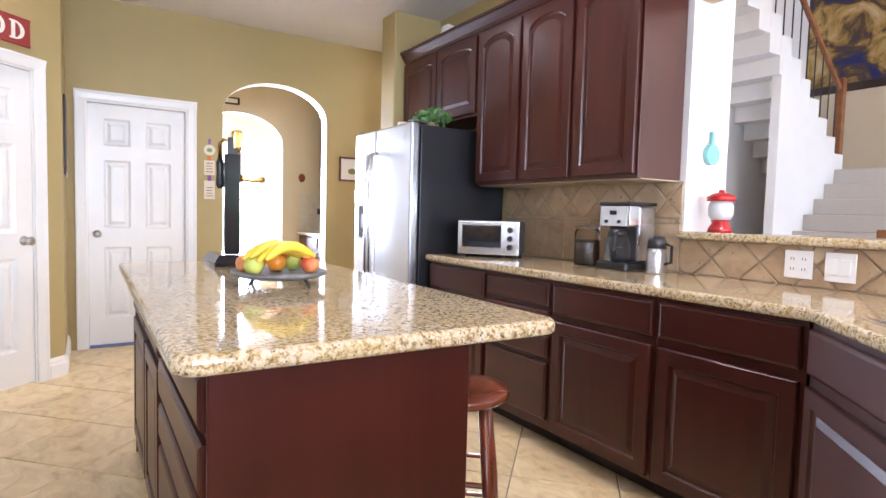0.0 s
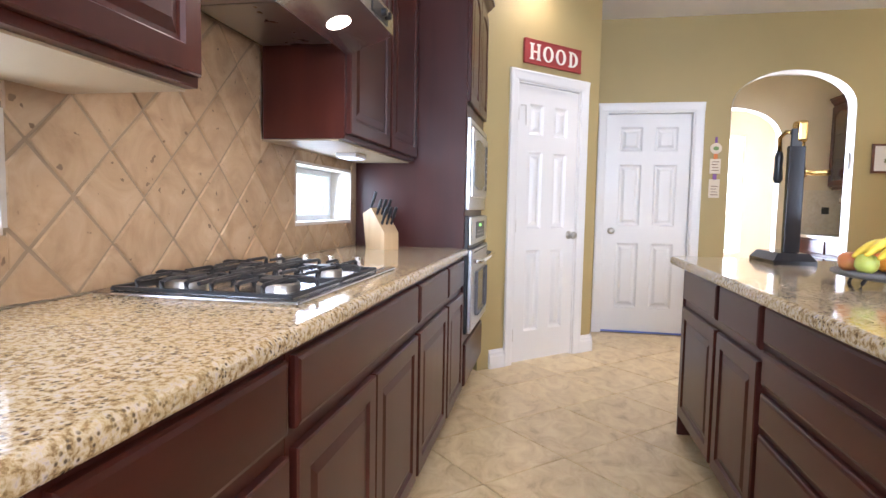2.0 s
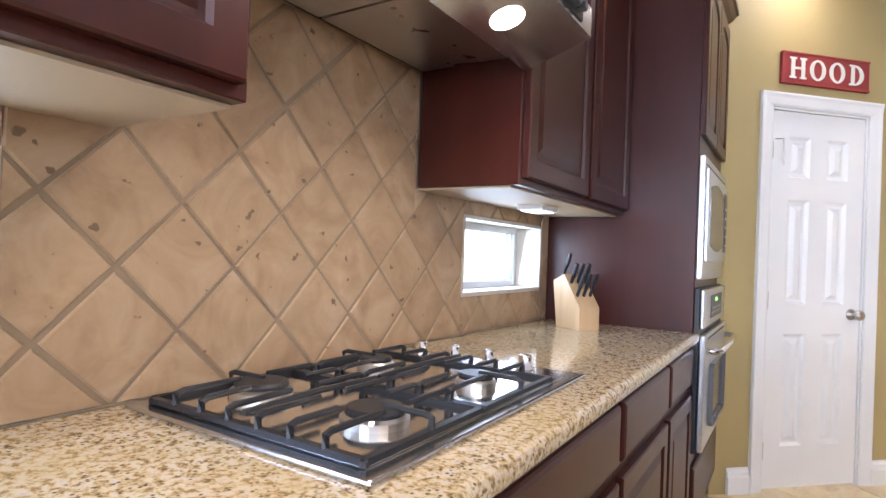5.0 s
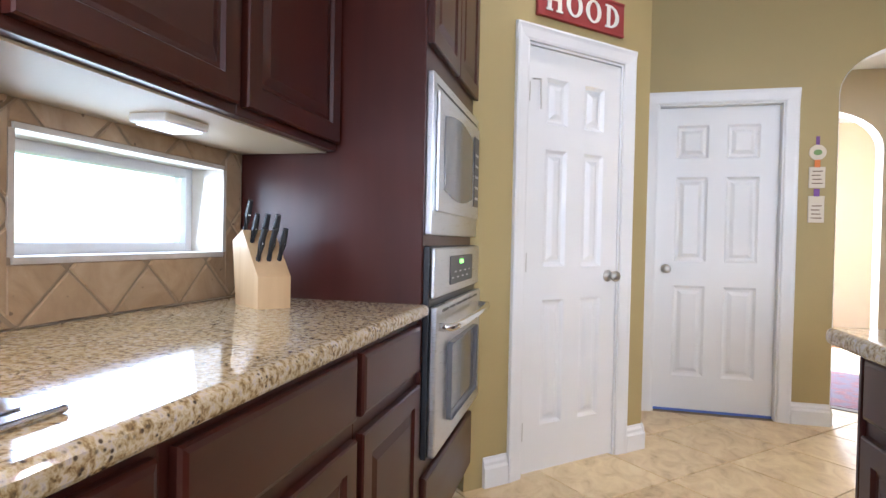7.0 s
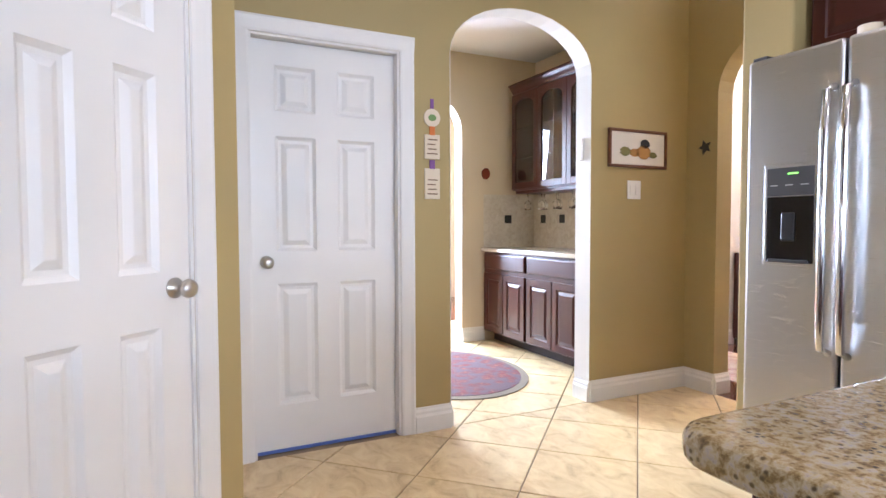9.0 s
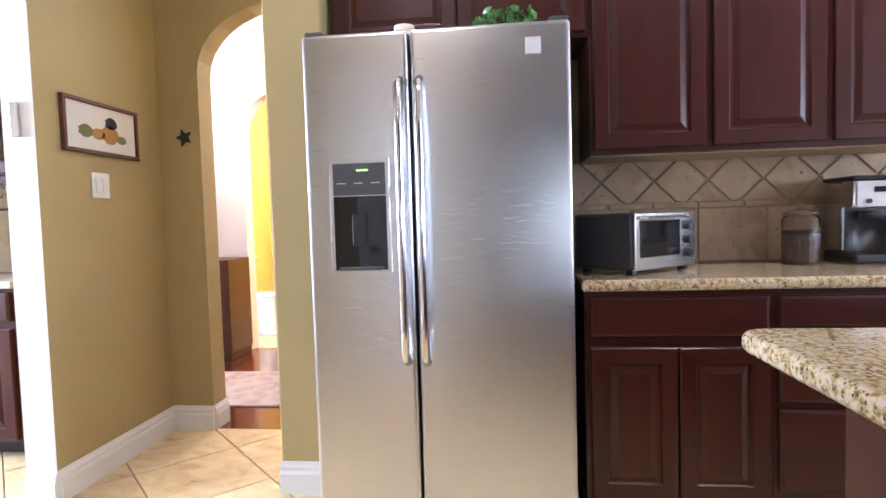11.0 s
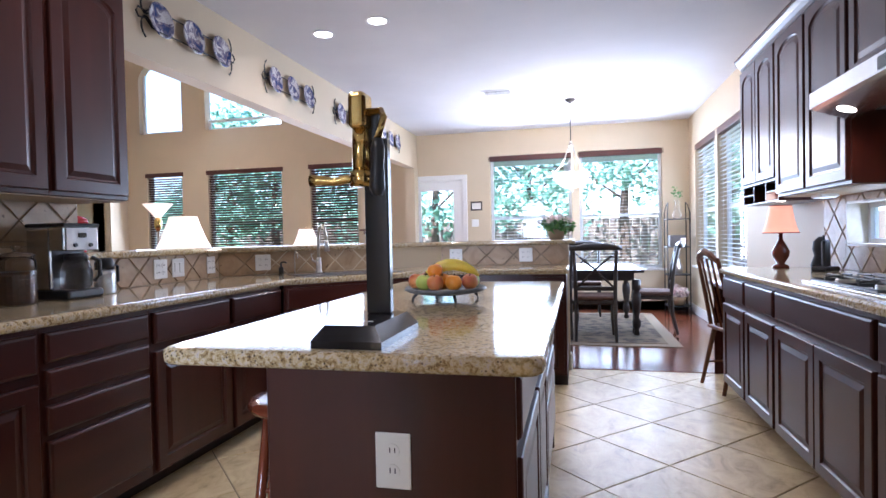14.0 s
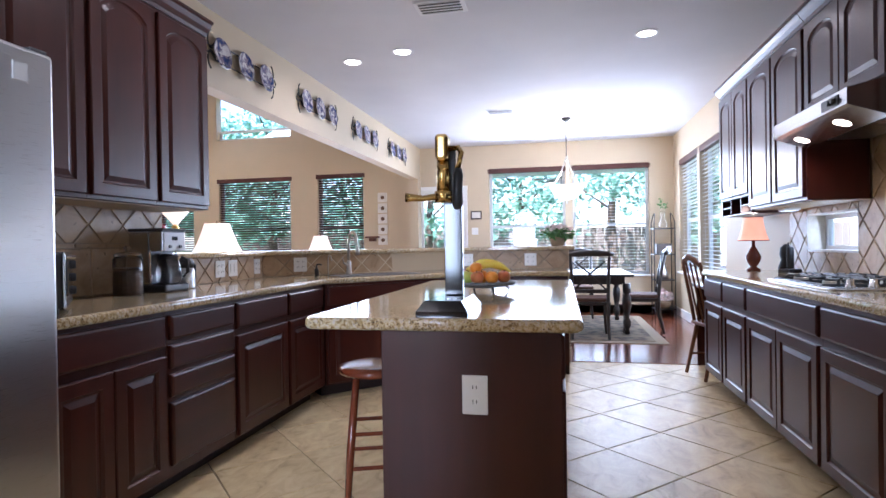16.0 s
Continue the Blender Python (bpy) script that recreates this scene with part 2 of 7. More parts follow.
def arch_pts(u0, u1, spring, rise, n=16):
    """Points (u, z) of an arch from (u0, spring) to (u1, spring)."""
    c, h = (u0 + u1) / 2, (u1 - u0) / 2
    return [(c - h * math.cos(math.pi * i / n), spring + rise * math.sin(math.pi * i / n)) for i in range(n + 1)]


# ---- structure: floors, walls, ceilings ----
XW, FW = -1.395, 2.80
CEIL = 2.85
YB, YD = 6.46, -3.76


def struct(name, bm, material, label, category):
    return tagged(part(name, bm, material), label, category, kind="structure")


# range wall with its two low windows, and the two dining windows further south
bm = bm_new()
WX0, WX1 = XW - 0.16, XW
OPEN_W = [(-3.30, -2.14, 0.70, 2.40), (-2.02, -0.86, 0.70, 2.40), (1.30, 2.02, 1.075, 1.325), (3.375, 4.06, 1.055, 1.32)]
y = YD - 0.16
for a, c, z0, z1 in OPEN_W:
    box(bm, WX0, y, 0, WX1, a, CEIL)
    box(bm, WX0, a, 0, WX1, c, z0)
    box(bm, WX0, a, z1, WX1, c, CEIL)
    y = c
box(bm, WX0, y, 0, WX1, 5.2, CEIL)
struct("wall_west", bm, M_BEIGE, "beige painted wall with windows behind the range", "wall")

# diagonal pantry wall from the oven cabinet to the short return
PA, PB = Vector((-0.760, 4.910, 0)), Vector((0.055, 5.72, 0))
PD = (PB - PA).normalized()
PN = Vector((PD.y, -PD.x, 0))
PLEN = (PB - PA).length
PM = Matrix.Translation(PA) @ Matrix.Rotation(math.atan2(PD.y, PD.x), 4, "Z")
DP0, DP1 = 0.309, 0.943


def wall_with_door(m, length, d0, d1, top, thick, material, name, label):
    bm = bm_new()
    box(bm, 0, 0, 0, d0, thick, CEIL)
    box(bm, d1, 0, 0, length, thick, CEIL)
    box(bm, d0, 0, top, d1, thick, CEIL)
    ob = struct(name, bm, material, label, "wall")
    ob.matrix_basis = m
    return ob


wall_with_door(PM, PLEN, DP0, DP1, 2.04, 0.11, M_OLIVE, "wall_pantry", "olive tan painted diagonal wall of the pantry")
bm = boxed(-0.105, 5.726, 0, 0.055, YB, CEIL)
struct("wall_return", bm, M_OLIVE, "olive tan short return wall beside the white door", "wall")

# north wall: white door, arch to the butler pantry
bm = bm_new()
D0, D1 = 0.190, 0.942
A0, A1 = 1.235, 2.22
box(bm, -0.105, YB, 0, D0, YB + 0.14, CEIL)
box(bm, D0, YB, 2.03, D1, YB + 0.14, CEIL)
box(bm, D1, YB, 0, A0, YB + 0.14, CEIL)
box(bm, A1, YB, 0, 3.22, YB + 0.14, CEIL)
arch = arch_pts(A0, A1, 2.06, 0.31)
for (u0, z0), (u1, z1) in zip(arch, arch[1:]):
    prism(bm, [(u0, YB, z0), (u1, YB, z1), (u1, YB, CEIL), (u0, YB, CEIL)], (0, 0.14, 0))
bmesh.ops.remove_doubles(bm, verts=bm.verts[:], dist=0.0005)
struct("wall_north", bm, M_OLIVE, "olive tan wall with a white door and an arch", "wall")

# east wall: arch to the hall, stub beside the fridge, coffee wall
bm = bm_new()
XE = 3.06
E0, E1 = 5.25, 6.22
box(bm, XE, E1, 0, XE + 0.14, YB, CEIL)
arch = arch_pts(E0, E1, 1.98, 0.36)
for (u0, z0), (u1, z1) in zip(arch, arch[1:]):
    prism(bm, [(XE, u0, z0), (XE, u1, z1), (XE, u1, CEIL), (XE, u0, CEIL)], (0.14, 0, 0))
box(bm, XE, 5.05, 0, XE + 0.14, E0, CEIL)
struct("wall_east_arch", bm, M_OLIVE, "olive tan wall with an arch to the hall", "wall")
bm = boxed(2.36, 5.29, 0, XE, 5.54, CEIL, 0.012)
struct("wall_stub", bm, M_OLIVE, "olive tan wall stub beside the refrigerator", "wall")
WE = 2.84
bm = boxed(FW, WE + 0.16, 0, FW + 0.14, 5.29, CEIL)
struct("wall_coffee", bm, M_OLIVE, "tan wall behind the coffee counter", "wall")
# pale colour puts the window light into this end of the olive wall
struct("wall_column", boxed(FW, WE, 0, FW + 0.35, WE + 0.16, CEIL), M_PALE, "coffee wall end at the bar, window light in its pale colour", "column")
bm = boxed(FW, YD, 2.30, FW + 0.14, WE, CEIL)
box(bm, FW - 0.01, YD, 0, FW + 0.15, YD + 0.22, 2.30)
struct("wall_header", bm, M_BEIGE, "tan header beam over the bar opening", "beam")

# south wall of dining and family room
OPEN_S = [(-1.02, 0.19, 0.63, 2.45), (0.31, 1.59, 0.63, 2.45), (2.04, 2.92, 0.0, 2.11), (3.86, 4.74, 0.75, 2.47), (5.28, 6.76, 0.75, 2.46), (7.30, 8.06, 0.75, 2.46)]
bm = bm_new()
x = XW - 0.16
for a, c, z0, z1 in OPEN_S:
    box(bm, x, YD - 0.16, 0, a, YD, 2.95)
    if z0:
        box(bm, a, YD - 0.16, 0, c, YD, z0)
    box(bm, a, YD - 0.16, z1, c, YD, 2.95)
    x = c
box(bm, x, YD - 0.16, 0, 9.3, YD, 2.95)
# storey above, over the family room only
box(bm, FW, YD - 0.16, 2.95, 9.3, YD, 3.20)
box(bm, FW, YD - 0.16, 3.20, 5.26, YD, 5.6)
box(bm, 6.78, YD - 0.16, 3.20, 7.27, YD, 5.6)
box(bm, 8.18, YD - 0.16, 3.20, 9.3, YD, 5.6)
prism(bm, [(5.26, YD, 3.40), (6.78, YD, 4.02), (6.78, YD, 5.6), (5.26, YD, 5.6)], (0, -0.16, 0))
arch = arch_pts(7.27, 8.18, 4.18, 0.36)
for (u0, z0), (u1, z1) in zip(arch, arch[1:]):
    prism(bm, [(u0, YD, z0), (u1, YD, z1), (u1, YD, 5.6), (u0, YD, 5.6)], (0, -0.16, 0))
struct("wall_south", bm, M_BEIGE, "beige wall with wide windows and a glazed door", "wall")

# ceilings
bm = boxed(XW - 0.16, YD - 0.16, CEIL, FW + 0.14, YB + 0.14, CEIL + 0.1)
struct("ceiling", bm, M_CEIL, "white textured kitchen ceiling", "ceiling")
bm = boxed(FW, YD - 0.16, 5.6, 9.4, 6.8, 5.7)
struct("ceiling_family", bm, M_CEIL, "white family room ceiling", "ceiling")
bm = boxed(FW, WE, CEIL + 0.1, FW + 0.14, 6.6, 5.6)
box(bm, FW, YD, CEIL + 0.1, FW + 0.14, WE, 5.6)
struct("wall_upper", bm, M_BEIGE, "beige wall of the storey above", "wall")

# floors
bm = boxed(XW - 0.16, 0.25, -0.12, 3.08, 9.6, -0.006)
struct("floor", bm, M_GROUTF, "travertine tile floor with grout lines", "floor")
bm = boxed(XW - 0.16, YD - 0.16, -0.12, 9.4, 0.25, -0.003)
struct("floor_wood", bm, M_FLOORW, "glossy red brown hardwood floor", "floor")
bm = boxed(3.08, 0.25, -0.12, 9.4, 9.6, -0.003)
struct("floor_hall", bm, M_FLOORW, "glossy red brown hardwood hall floor", "floor")

# ---- cabinets ----


def door_loops(w, h, rise, insets, n=12):
    """Rings of a framed door: each is (inset, depth, bows)."""
    rings = []
    for i, y, bows in insets:
        ring = [(i, y, i), (w - i, y, i)]
        for k in range(n + 1):
            u = 1 - k / n
            drop = rise * (1 - max(0.0, 1 - ((u - 0.5) / 0.46) ** 2) ** 0.5) if bows else 0.0
            ring.append((i + (w - 2 * i) * u, y, h - i - min(drop, rise)))
        rings.append(ring)
    return rings


def panel_mesh(w, h, rise=0.0, frame_w=0.055, thick=0.02):
    bm = bm_new()
    f = min(frame_w, w * 0.22, h * 0.3)
    t = thick
    ins = [(0, 0, 0), (0, -t + 0.004, 0), (0.004, -t, 0), (f, -t, 1), (f + 0.006, -t + 0.009, 1), (f + 0.016, -t + 0.010, 1), (f + 0.040, -t + 0.002, 1)]
    rings = [[bm.verts.new(p) for p in r] for r in door_loops(w, h, rise, ins)]
    for a, c in zip(rings, rings[1:]):
        for i in range(len(a)):
            j = (i + 1) % len(a)
            bm.faces.new((a[i], a[j], c[j], c[i]))
    bm.faces.new(rings[-1])
    bm.faces.new(rings[0][::-1])
    bmesh.ops.recalc_face_normals(bm, faces=bm.faces[:])
    bmesh.ops.triangulate(bm, faces=[q for q in bm.faces if len(q.verts) > 4])
    return bm


def slab_mesh(w, h, t=0.02):
    bm = bm_new()
    rings = [[bm.verts.new(p) for p in ((i, y, i), (w - i, y, i), (w - i, y, h - i), (i, y, h - i))] for i, y in ((0, 0), (0, -t + 0.008), (0.004, -t + 0.003), (0.012, -t))]
    for a, c in zip(rings, rings[1:]):
        for i in range(4):
            bm.faces.new((a[i], a[(i + 1) % 4], c[(i + 1) % 4], c[i]))
    bm.faces.new(rings[-1])
    bm.faces.new(rings[0][::-1])
    bmesh.ops.recalc_face_normals(bm, faces=bm.faces[:])
    return bm


def put(ob, x=0, y=0, z=0):
    ob.location = (x, y, z)
    return ob


def front_door(parent, x, z, w, h, rise=0.0):
    return put(part("door", panel_mesh(w, h, rise), M_WOOD, parent), x, 0, z)


def front_drawer(parent, x, z, w, h):
    return put(part("drawer_front", slab_mesh(w, h), M_WOODX, parent), x, 0, z)


BASE_H, SIDE = 0.868, 0.02


def base_cabinet(m, w, layout, depth=0.60, label="dark cherry base cabinet under the granite counter", group="base cabinets"):
    """Local x along the front, front at y=0 facing -y. layout: stack, single, double or plain."""
    c = thing("base_cabinet", label, "cabinet", m, group)
    part("body", boxed(0, 0.001, 0.10, w, depth, BASE_H, 0.002, 1), M_WOOD, c)
    part("toe_kick", boxed(0.0, 0.11, 0, w, depth - 0.02, 0.10), M_KICK, c, "recessed toe kick with shade put into its colour")
    g = 0.018
    if layout == "stack":
        z = BASE_H - 0.02
        for h in (0.112, 0.108, 0.105, 0.29):
            front_drawer(c, g, z - h, w - 2 * g, h)
            z -= h + 0.026
    elif layout == "single":
        front_drawer(c, g, BASE_H - 0.162, w - 2 * g, 0.144)
        front_door(c, g, 0.115, w - 2 * g, 0.552)
    elif layout in ("double", "double_split"):
        if layout == "double":
            front_drawer(c, g, BASE_H - 0.162, w - 2 * g, 0.144)
        else:
            front_drawer(c, g, BASE_H - 0.16, w / 2 - 1.5 * g, 0.14)
            front_drawer(c, w / 2 + g / 2, BASE_H - 0.16, w / 2 - 1.5 * g, 0.14)
        front_door(c, g, 0.115, w / 2 - g - 0.004, 0.552)
        front_door(c, w / 2 + 0.004, 0.115, w / 2 - g - 0.004, 0.552)
    return c


def upper_cabinet(m, w, z0, z1, doors, depth=0.33, rise=0.05, label="dark cherry wall cabinet with arched raised panel doors", crown=True, name="wall_cabinet", cat="cabinet"):
    c = thing(name, label, cat, m, "wall cabinets")
    part("body", boxed(0, 0.001, z0, w, depth, z1, 0.002, 1), M_WOOD, c)
    g = 0.016
    dw = (w - 2 * g - 0.008 * (doors - 1)) / doors
    for i in range(doors):
        front_door(c, g + i * (dw + 0.008), z0 + 0.02, dw, z1 - z0 - 0.06, rise)
    if crown:
        part("crown_moulding", crown_mesh(w, z1, depth), M_WOODX, c)
    return c


def crown_mesh(w, z, depth, over=0.055):
    bm = bm_new()
    prof = [(0.02, -0.02), (-0.006, -0.02), (-0.012, 0.0), (-0.03, 0.02), (-0.045, 0.045), (-over, 0.05), (-over, 0.065), (0.02, 0.065)]
    prism(bm, [(0, p, z + q) for p, q in prof], (w, 0, 0))
    return bm


def face_east(y, x=-0.765):
    return pose(x, y, 0, 0, 0, 90)


def face_west(y, x=2.155):
    return pose(x, y, 0, 0, 0, -90)


# range side run
RX = -0.765
for y0, y1, lay in ((0.96, 1.49, "single"), (1.49, 2.025, "single"), (2.025, 3.06, "double"), (3.06, 3.66, "single"), (3.66, 4.155, "single")):
    base_cabinet(face_east(y0, RX), y1 - y0, lay, 0.61)
# coffee side run, built from north to south
for y0, y1, lay in ((4.29, 3.645, "double"), (3.645, 3.10, "stack"), (3.10, 2.49, "single"), (2.49, 1.92, "single")):
    base_cabinet(face_west(y0), y0 - y1, lay, 0.62)
# sink corner and bar run
base_cabinet(pose(2.14, 1.905, 0, 0, 0, -135), 1.31, "double", 0.46, "dark cherry sink base cabinet across the corner")
base_cabinet(pose(1.20, 0.94, 0, 0, 0, 180), 0.62, "plain", 0.58)
base_cabinet(pose(0.58, 0.94, 0, 0, 0, 180), 0.25, "single", 0.58)
# island
IX = 0.395
island = thing("kitchen_island", "dark cherry island base with drawers and doors", "island")
part("body", boxed(0.396, 2.17, 0.10, 0.985, 4.045, 0.868, 0.003, 1), M_WOOD, island)
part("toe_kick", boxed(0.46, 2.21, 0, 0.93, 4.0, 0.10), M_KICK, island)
part("end_panel", boxed(0.385, 4.045, 0.0, 0.99, 4.062, 0.868, 0.003, 1), M_WOOD, island)
part("end_panel", boxed(0.385, 2.153, 0.0, 0.99, 2.17, 0.868, 0.003, 1), M_WOOD, island)


def island_fronts(y0, y1, lay):
    e = part("front_frame", boxed(0, 0.0, 0.10, y0 - y1, 0.001, 0.868), M_WOOD, island)
    e.matrix_basis = pose(IX, y0, 0, 0, 0, -90)
    w, g = y0 - y1, 0.018
    if lay == "stack":
        z = BASE_H - 0.02
        for h in (0.112, 0.108, 0.105, 0.29):
            front_drawer(e, g, z - h, w - 2 * g, h)
            z -= h + 0.026
    else:
        front_drawer(e, g, BASE_H - 0.162, w - 2 * g, 0.144)
        front_door(e, g, 0.115, w - 2 * g, 0.552)


for y0, y1, lay in ((4.04, 3.44, "single"), (3.44, 2.96, "single"), (2.96, 2.18, "stack")):
    island_fronts(y0, y1, lay)

# upper cabinets, coffee side
UF = 2.455
upper_cabinet(face_west(4.215, UF), 0.46, 1.385, 2.44, 1)
upper_cabinet(face_west(3.755, UF), 0.445, 1.385, 2.44, 1)
upper_cabinet(face_west(3.31, UF), 0.445, 1.385, 2.44, 1)
upper_cabinet(face_west(5.27, UF), 1.055, 1.86, 2.44, 2, rise=0.03)
# upper cabinets, range side
UR = -1.045
upper_cabinet(face_east(0.36, UR), 0.80, 1.50, 2.44, 2)
upper_cabinet(face_east(1.16, UR), 0.50, 1.385, 2.44, 1)
upper_cabinet(face_east(1.66, UR), 0.525, 1.385, 2.44, 1)
upper_cabinet(face_east(2.19, UR), 0.88, 1.86, 2.44, 2)
upper_cabinet(face_east(3.07, UR), 0.55, 1.385, 2.44, 1)
upper_cabinet(face_east(3.62, UR), 0.535, 1.385, 2.44, 1)
# oven tower
tower = thing("oven_cabinet", "tall dark cherry cabinet holding the wall ovens", "cabinet", face_east(4.16, -0.755))
part("body", boxed(0, 0.0, 0.10, 0.80, 0.635, 2.44, 0.003, 1), M_WOOD, tower)
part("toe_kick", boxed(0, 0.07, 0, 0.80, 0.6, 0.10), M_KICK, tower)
front_door(tower, 0.02, 1.72, 0.376, 0.68, 0.04)
front_door(tower, 0.404, 1.72, 0.376, 0.68, 0.04)
front_drawer(tower, 0.02, 0.12, 0.76, 0.24)
part("crown_moulding", crown_mesh(0.80, 2.44, 0.6), M_WOODX, tower)

# ---- counters ----


def slab(name, pts, z0, z1, label, bull=0.016):
    bm = bm_new()
    prism(bm, [(px, py, z0) for px, py in pts], (0, 0, z1 - z0))
    bmesh.ops.dissolve_limit(bm, angle_limit=0.01, verts=bm.verts[:], edges=bm.edges[:])
    es = [e for e in bm.edges if abs(e.verts[0].co.z - e.verts[1].co.z) < 1e-5]
    bmesh.ops.bevel(bm, geom=es, offset=bull, segments=4, affect="EDGES", profile=0.5)
    bmesh.ops.triangulate(bm, faces=[q for q in bm.faces if len(q.verts) > 4])
    return tagged(part(name, bm, M_GRAN, smooth=False), label, "countertop")


def round_rect(x0, y0, x1, y1, r, n=5):
    pts = []
    for cx, cy, a in ((x1 - r, y1 - r, 0), (x0 + r, y1 - r, 90), (x0 + r, y0 + r, 180), (x1 - r, y0 + r, 270)):
        pts += [(cx + r * math.cos(radians(a + 90 * i / n)), cy + r * math.sin(radians(a + 90 * i / n))) for i in range(n + 1)]
    return pts


slab("countertop", round_rect(0.318, 2.11, 1.258, 4.12, 0.05), 0.870, 0.912, "speckled tan granite island top with rounded edge")
slab("countertop", [(XW + 0.004, 0.93), (-0.73, 0.93), (-0.73, 4.155), (XW + 0.004, 4.155)], 0.870, 0.912, "speckled tan granite counter along the range")
CF = [(2.12, 4.30), (2.12, 1.915), (1.185, 0.975), (0.315, 0.975), (0.315, 0.335), (1.44, 0.335), (2.795, 1.665), (2.795, 4.30)]
slab("countertop", CF[::-1], 0.870, 0.912, "speckled tan granite counter from fridge to bar")

# bar half wall and its raised top
bm = bm_new()
prism(bm, [(2.80, WE, 0), (2.80, 1.662, 0), (1.442, 0.33, 0), (0.315, 0.33, 0), (0.315, 0.21, 0), (1.49, 0.21, 0), (2.94, 1.62, 0), (2.94, WE, 0)], (0, 0, 1.085))
struct("wall_bar", bm, M_BEIGE, "tan half wall behind the bar counter", "wall")
slab("bar_counter", [(2.745, WE), (2.745, 1.685), (1.42, 0.385), (0.26, 0.385), (0.26, 0.06), (1.55, 0.06), (3.09, 1.56), (3.09, WE)], 1.086, 1.126, "speckled tan granite raised bar top")

# ---- fridge (rough) ----
fr = thing("refrigerator", "stainless steel side by side refrigerator with black sides", "refrigerator", pose(2.01, 5.255, 0, 0, 0, -90))
part("body", boxed(0.0, 0.075, 0.02, 0.92, 0.78, 1.775, 0.006), M_FRSIDE, fr, "black textured case")
part("door", boxed(0.003, 0.0, 0.06, 0.375, 0.07, 1.79, 0.015, 3), M_STEEL, fr, "brushed steel freezer door")
part("door", boxed(0.383, 0.0, 0.06, 0.917, 0.07, 1.79, 0.015, 3), M_STEEL, fr, "brushed steel fridge door")

# ---- pieces of the fridge, ovens, cooktop, hood ----
M_GREY = mat("grey_plastic", (0.07, 0.07, 0.075), 0.4)
M_LIGHT = mat("light_grey_plastic", (0.62, 0.62, 0.63), 0.35)
M_LED = glow("green_led", (0.25, 1.0, 0.1), 0.8)
M_GREYG = mat("grey_oven_glass", (0.13, 0.13, 0.135), 0.10)
M_IVORY = mat("white_plastic", (0.80, 0.79, 0.76), 0.3)
M_IRON = paint("cast_iron", (0.015, 0.015, 0.016), 0.45, 200, 0.2)
M_BRASS = mat("aged_brass", (0.62, 0.42, 0.14), 0.2, 1.0)
M_BULB = glow("warm_bulb", (1.0, 0.84, 0.62), 4.0)
M_PALEW = timber("pale_beech_block", (0.42, 0.26, 0.12), (0.62, 0.44, 0.24), 0.45, "z", 0.1)

part("kick_grille", boxed(0.02, 0.05, 0.0, 0.90, 0.09, 0.06), M_BLACK, fr, "black kick grille")
for hx in (0.345, 0.413):
    bm = bm_new()
    tube(bm, [(hx, -0.002, 1.62), (hx, -0.05, 1.60), (hx, -0.058, 1.45), (hx, -0.060, 1.1), (hx, -0.058, 0.78), (hx, -0.05, 0.67), (hx, -0.002, 0.65)], 0.0145, 10)
    part("handle", bm, M_CHROME, fr, "long polished steel bar handle", True)
disp = part("water_dispenser", boxed(0.085, -0.004, 0.965, 0.30, 0.0, 1.36, 0.004), M_STEEL, fr, "steel dispenser surround")
part("control_panel", boxed(0.100, -0.007, 1.235, 0.285, -0.004, 1.345, 0.001), M_GREY, disp, "dark grey control panel")
part("display", boxed(0.185, -0.009, 1.318, 0.225, -0.007, 1.323), M_LED, disp, "green lit display")
for i in range(3):
    part("label_bar", boxed(0.115 + i * 0.06, -0.0085, 1.275, 0.145 + i * 0.06, -0.007, 1.278), M_LIGHT, disp)
bm = boxed(0.100, -0.0055, 0.975, 0.285, -0.004, 1.232)
part("alcove", bm, M_BLACKG, disp, "black dispenser alcove")
part("paddle", boxed(0.165, -0.016, 1.06, 0.215, -0.0055, 1.17, 0.004), M_BLACK, disp)
part("drip_tray", boxed(0.115, -0.02, 0.975, 0.27, -0.0055, 0.988, 0.003), M_GREY, disp)
part("badge", boxed(0.77, -0.004, 1.68, 0.82, 0.0, 1.735, 0.001), M_LIGHT, fr, "small square badge")
for hx in (0.04, 0.88):
    part("hinge_cover", boxed(hx - 0.03, 0.02, 1.79, hx + 0.03, 0.14, 1.806, 0.004), M_GREY, fr)

# wall oven and microwave in the tall cabinet (local frame of the tower)
TM = face_east(4.16, -0.755) @ Matrix.Diagonal((1.03, 1, 1, 1))


def curved_window(bm, x0, x1, z0, z1, y0, y1, bow, n=14):
    pts = [(x0 + (x1 - x0) * i / n, z1 + bow * math.sin(math.pi * i / n)) for i in range(n + 1)]
    pts += [(x1 - (x1 - x0) * i / n, z0 - bow * math.sin(math.pi * i / n)) for i in range(n + 1)]
    return prism(bm, [(px, y0, pz) for px, pz in pts], (0, y1 - y0, 0))


mw = thing("microwave", "stainless steel built in microwave with curved dark window", "microwave", TM)
part("trim_frame", boxed(0.02, -0.022, 1.125, 0.755, 0.0, 1.635, 0.004), M_STEEL, mw, "steel trim frame")
part("door", boxed(0.055, -0.034, 1.20, 0.72, -0.0225, 1.585, 0.004), M_STEEL, mw, "steel microwave door")
part("window", curved_window(bm_new(), 0.12, 0.575, 1.275, 1.515, -0.0345, -0.037, 0.028), M_GREYG, mw, "dark curved window")
part("keypad", boxed(0.605, -0.038, 1.25, 0.70, -0.0345, 1.54, 0.002), M_GREY, mw, "grey keypad")
for i in range(5):
    part("label_bar", boxed(0.625, -0.0395, 1.28 + i * 0.045, 0.68, -0.038, 1.29 + i * 0.045), M_LIGHT, mw)
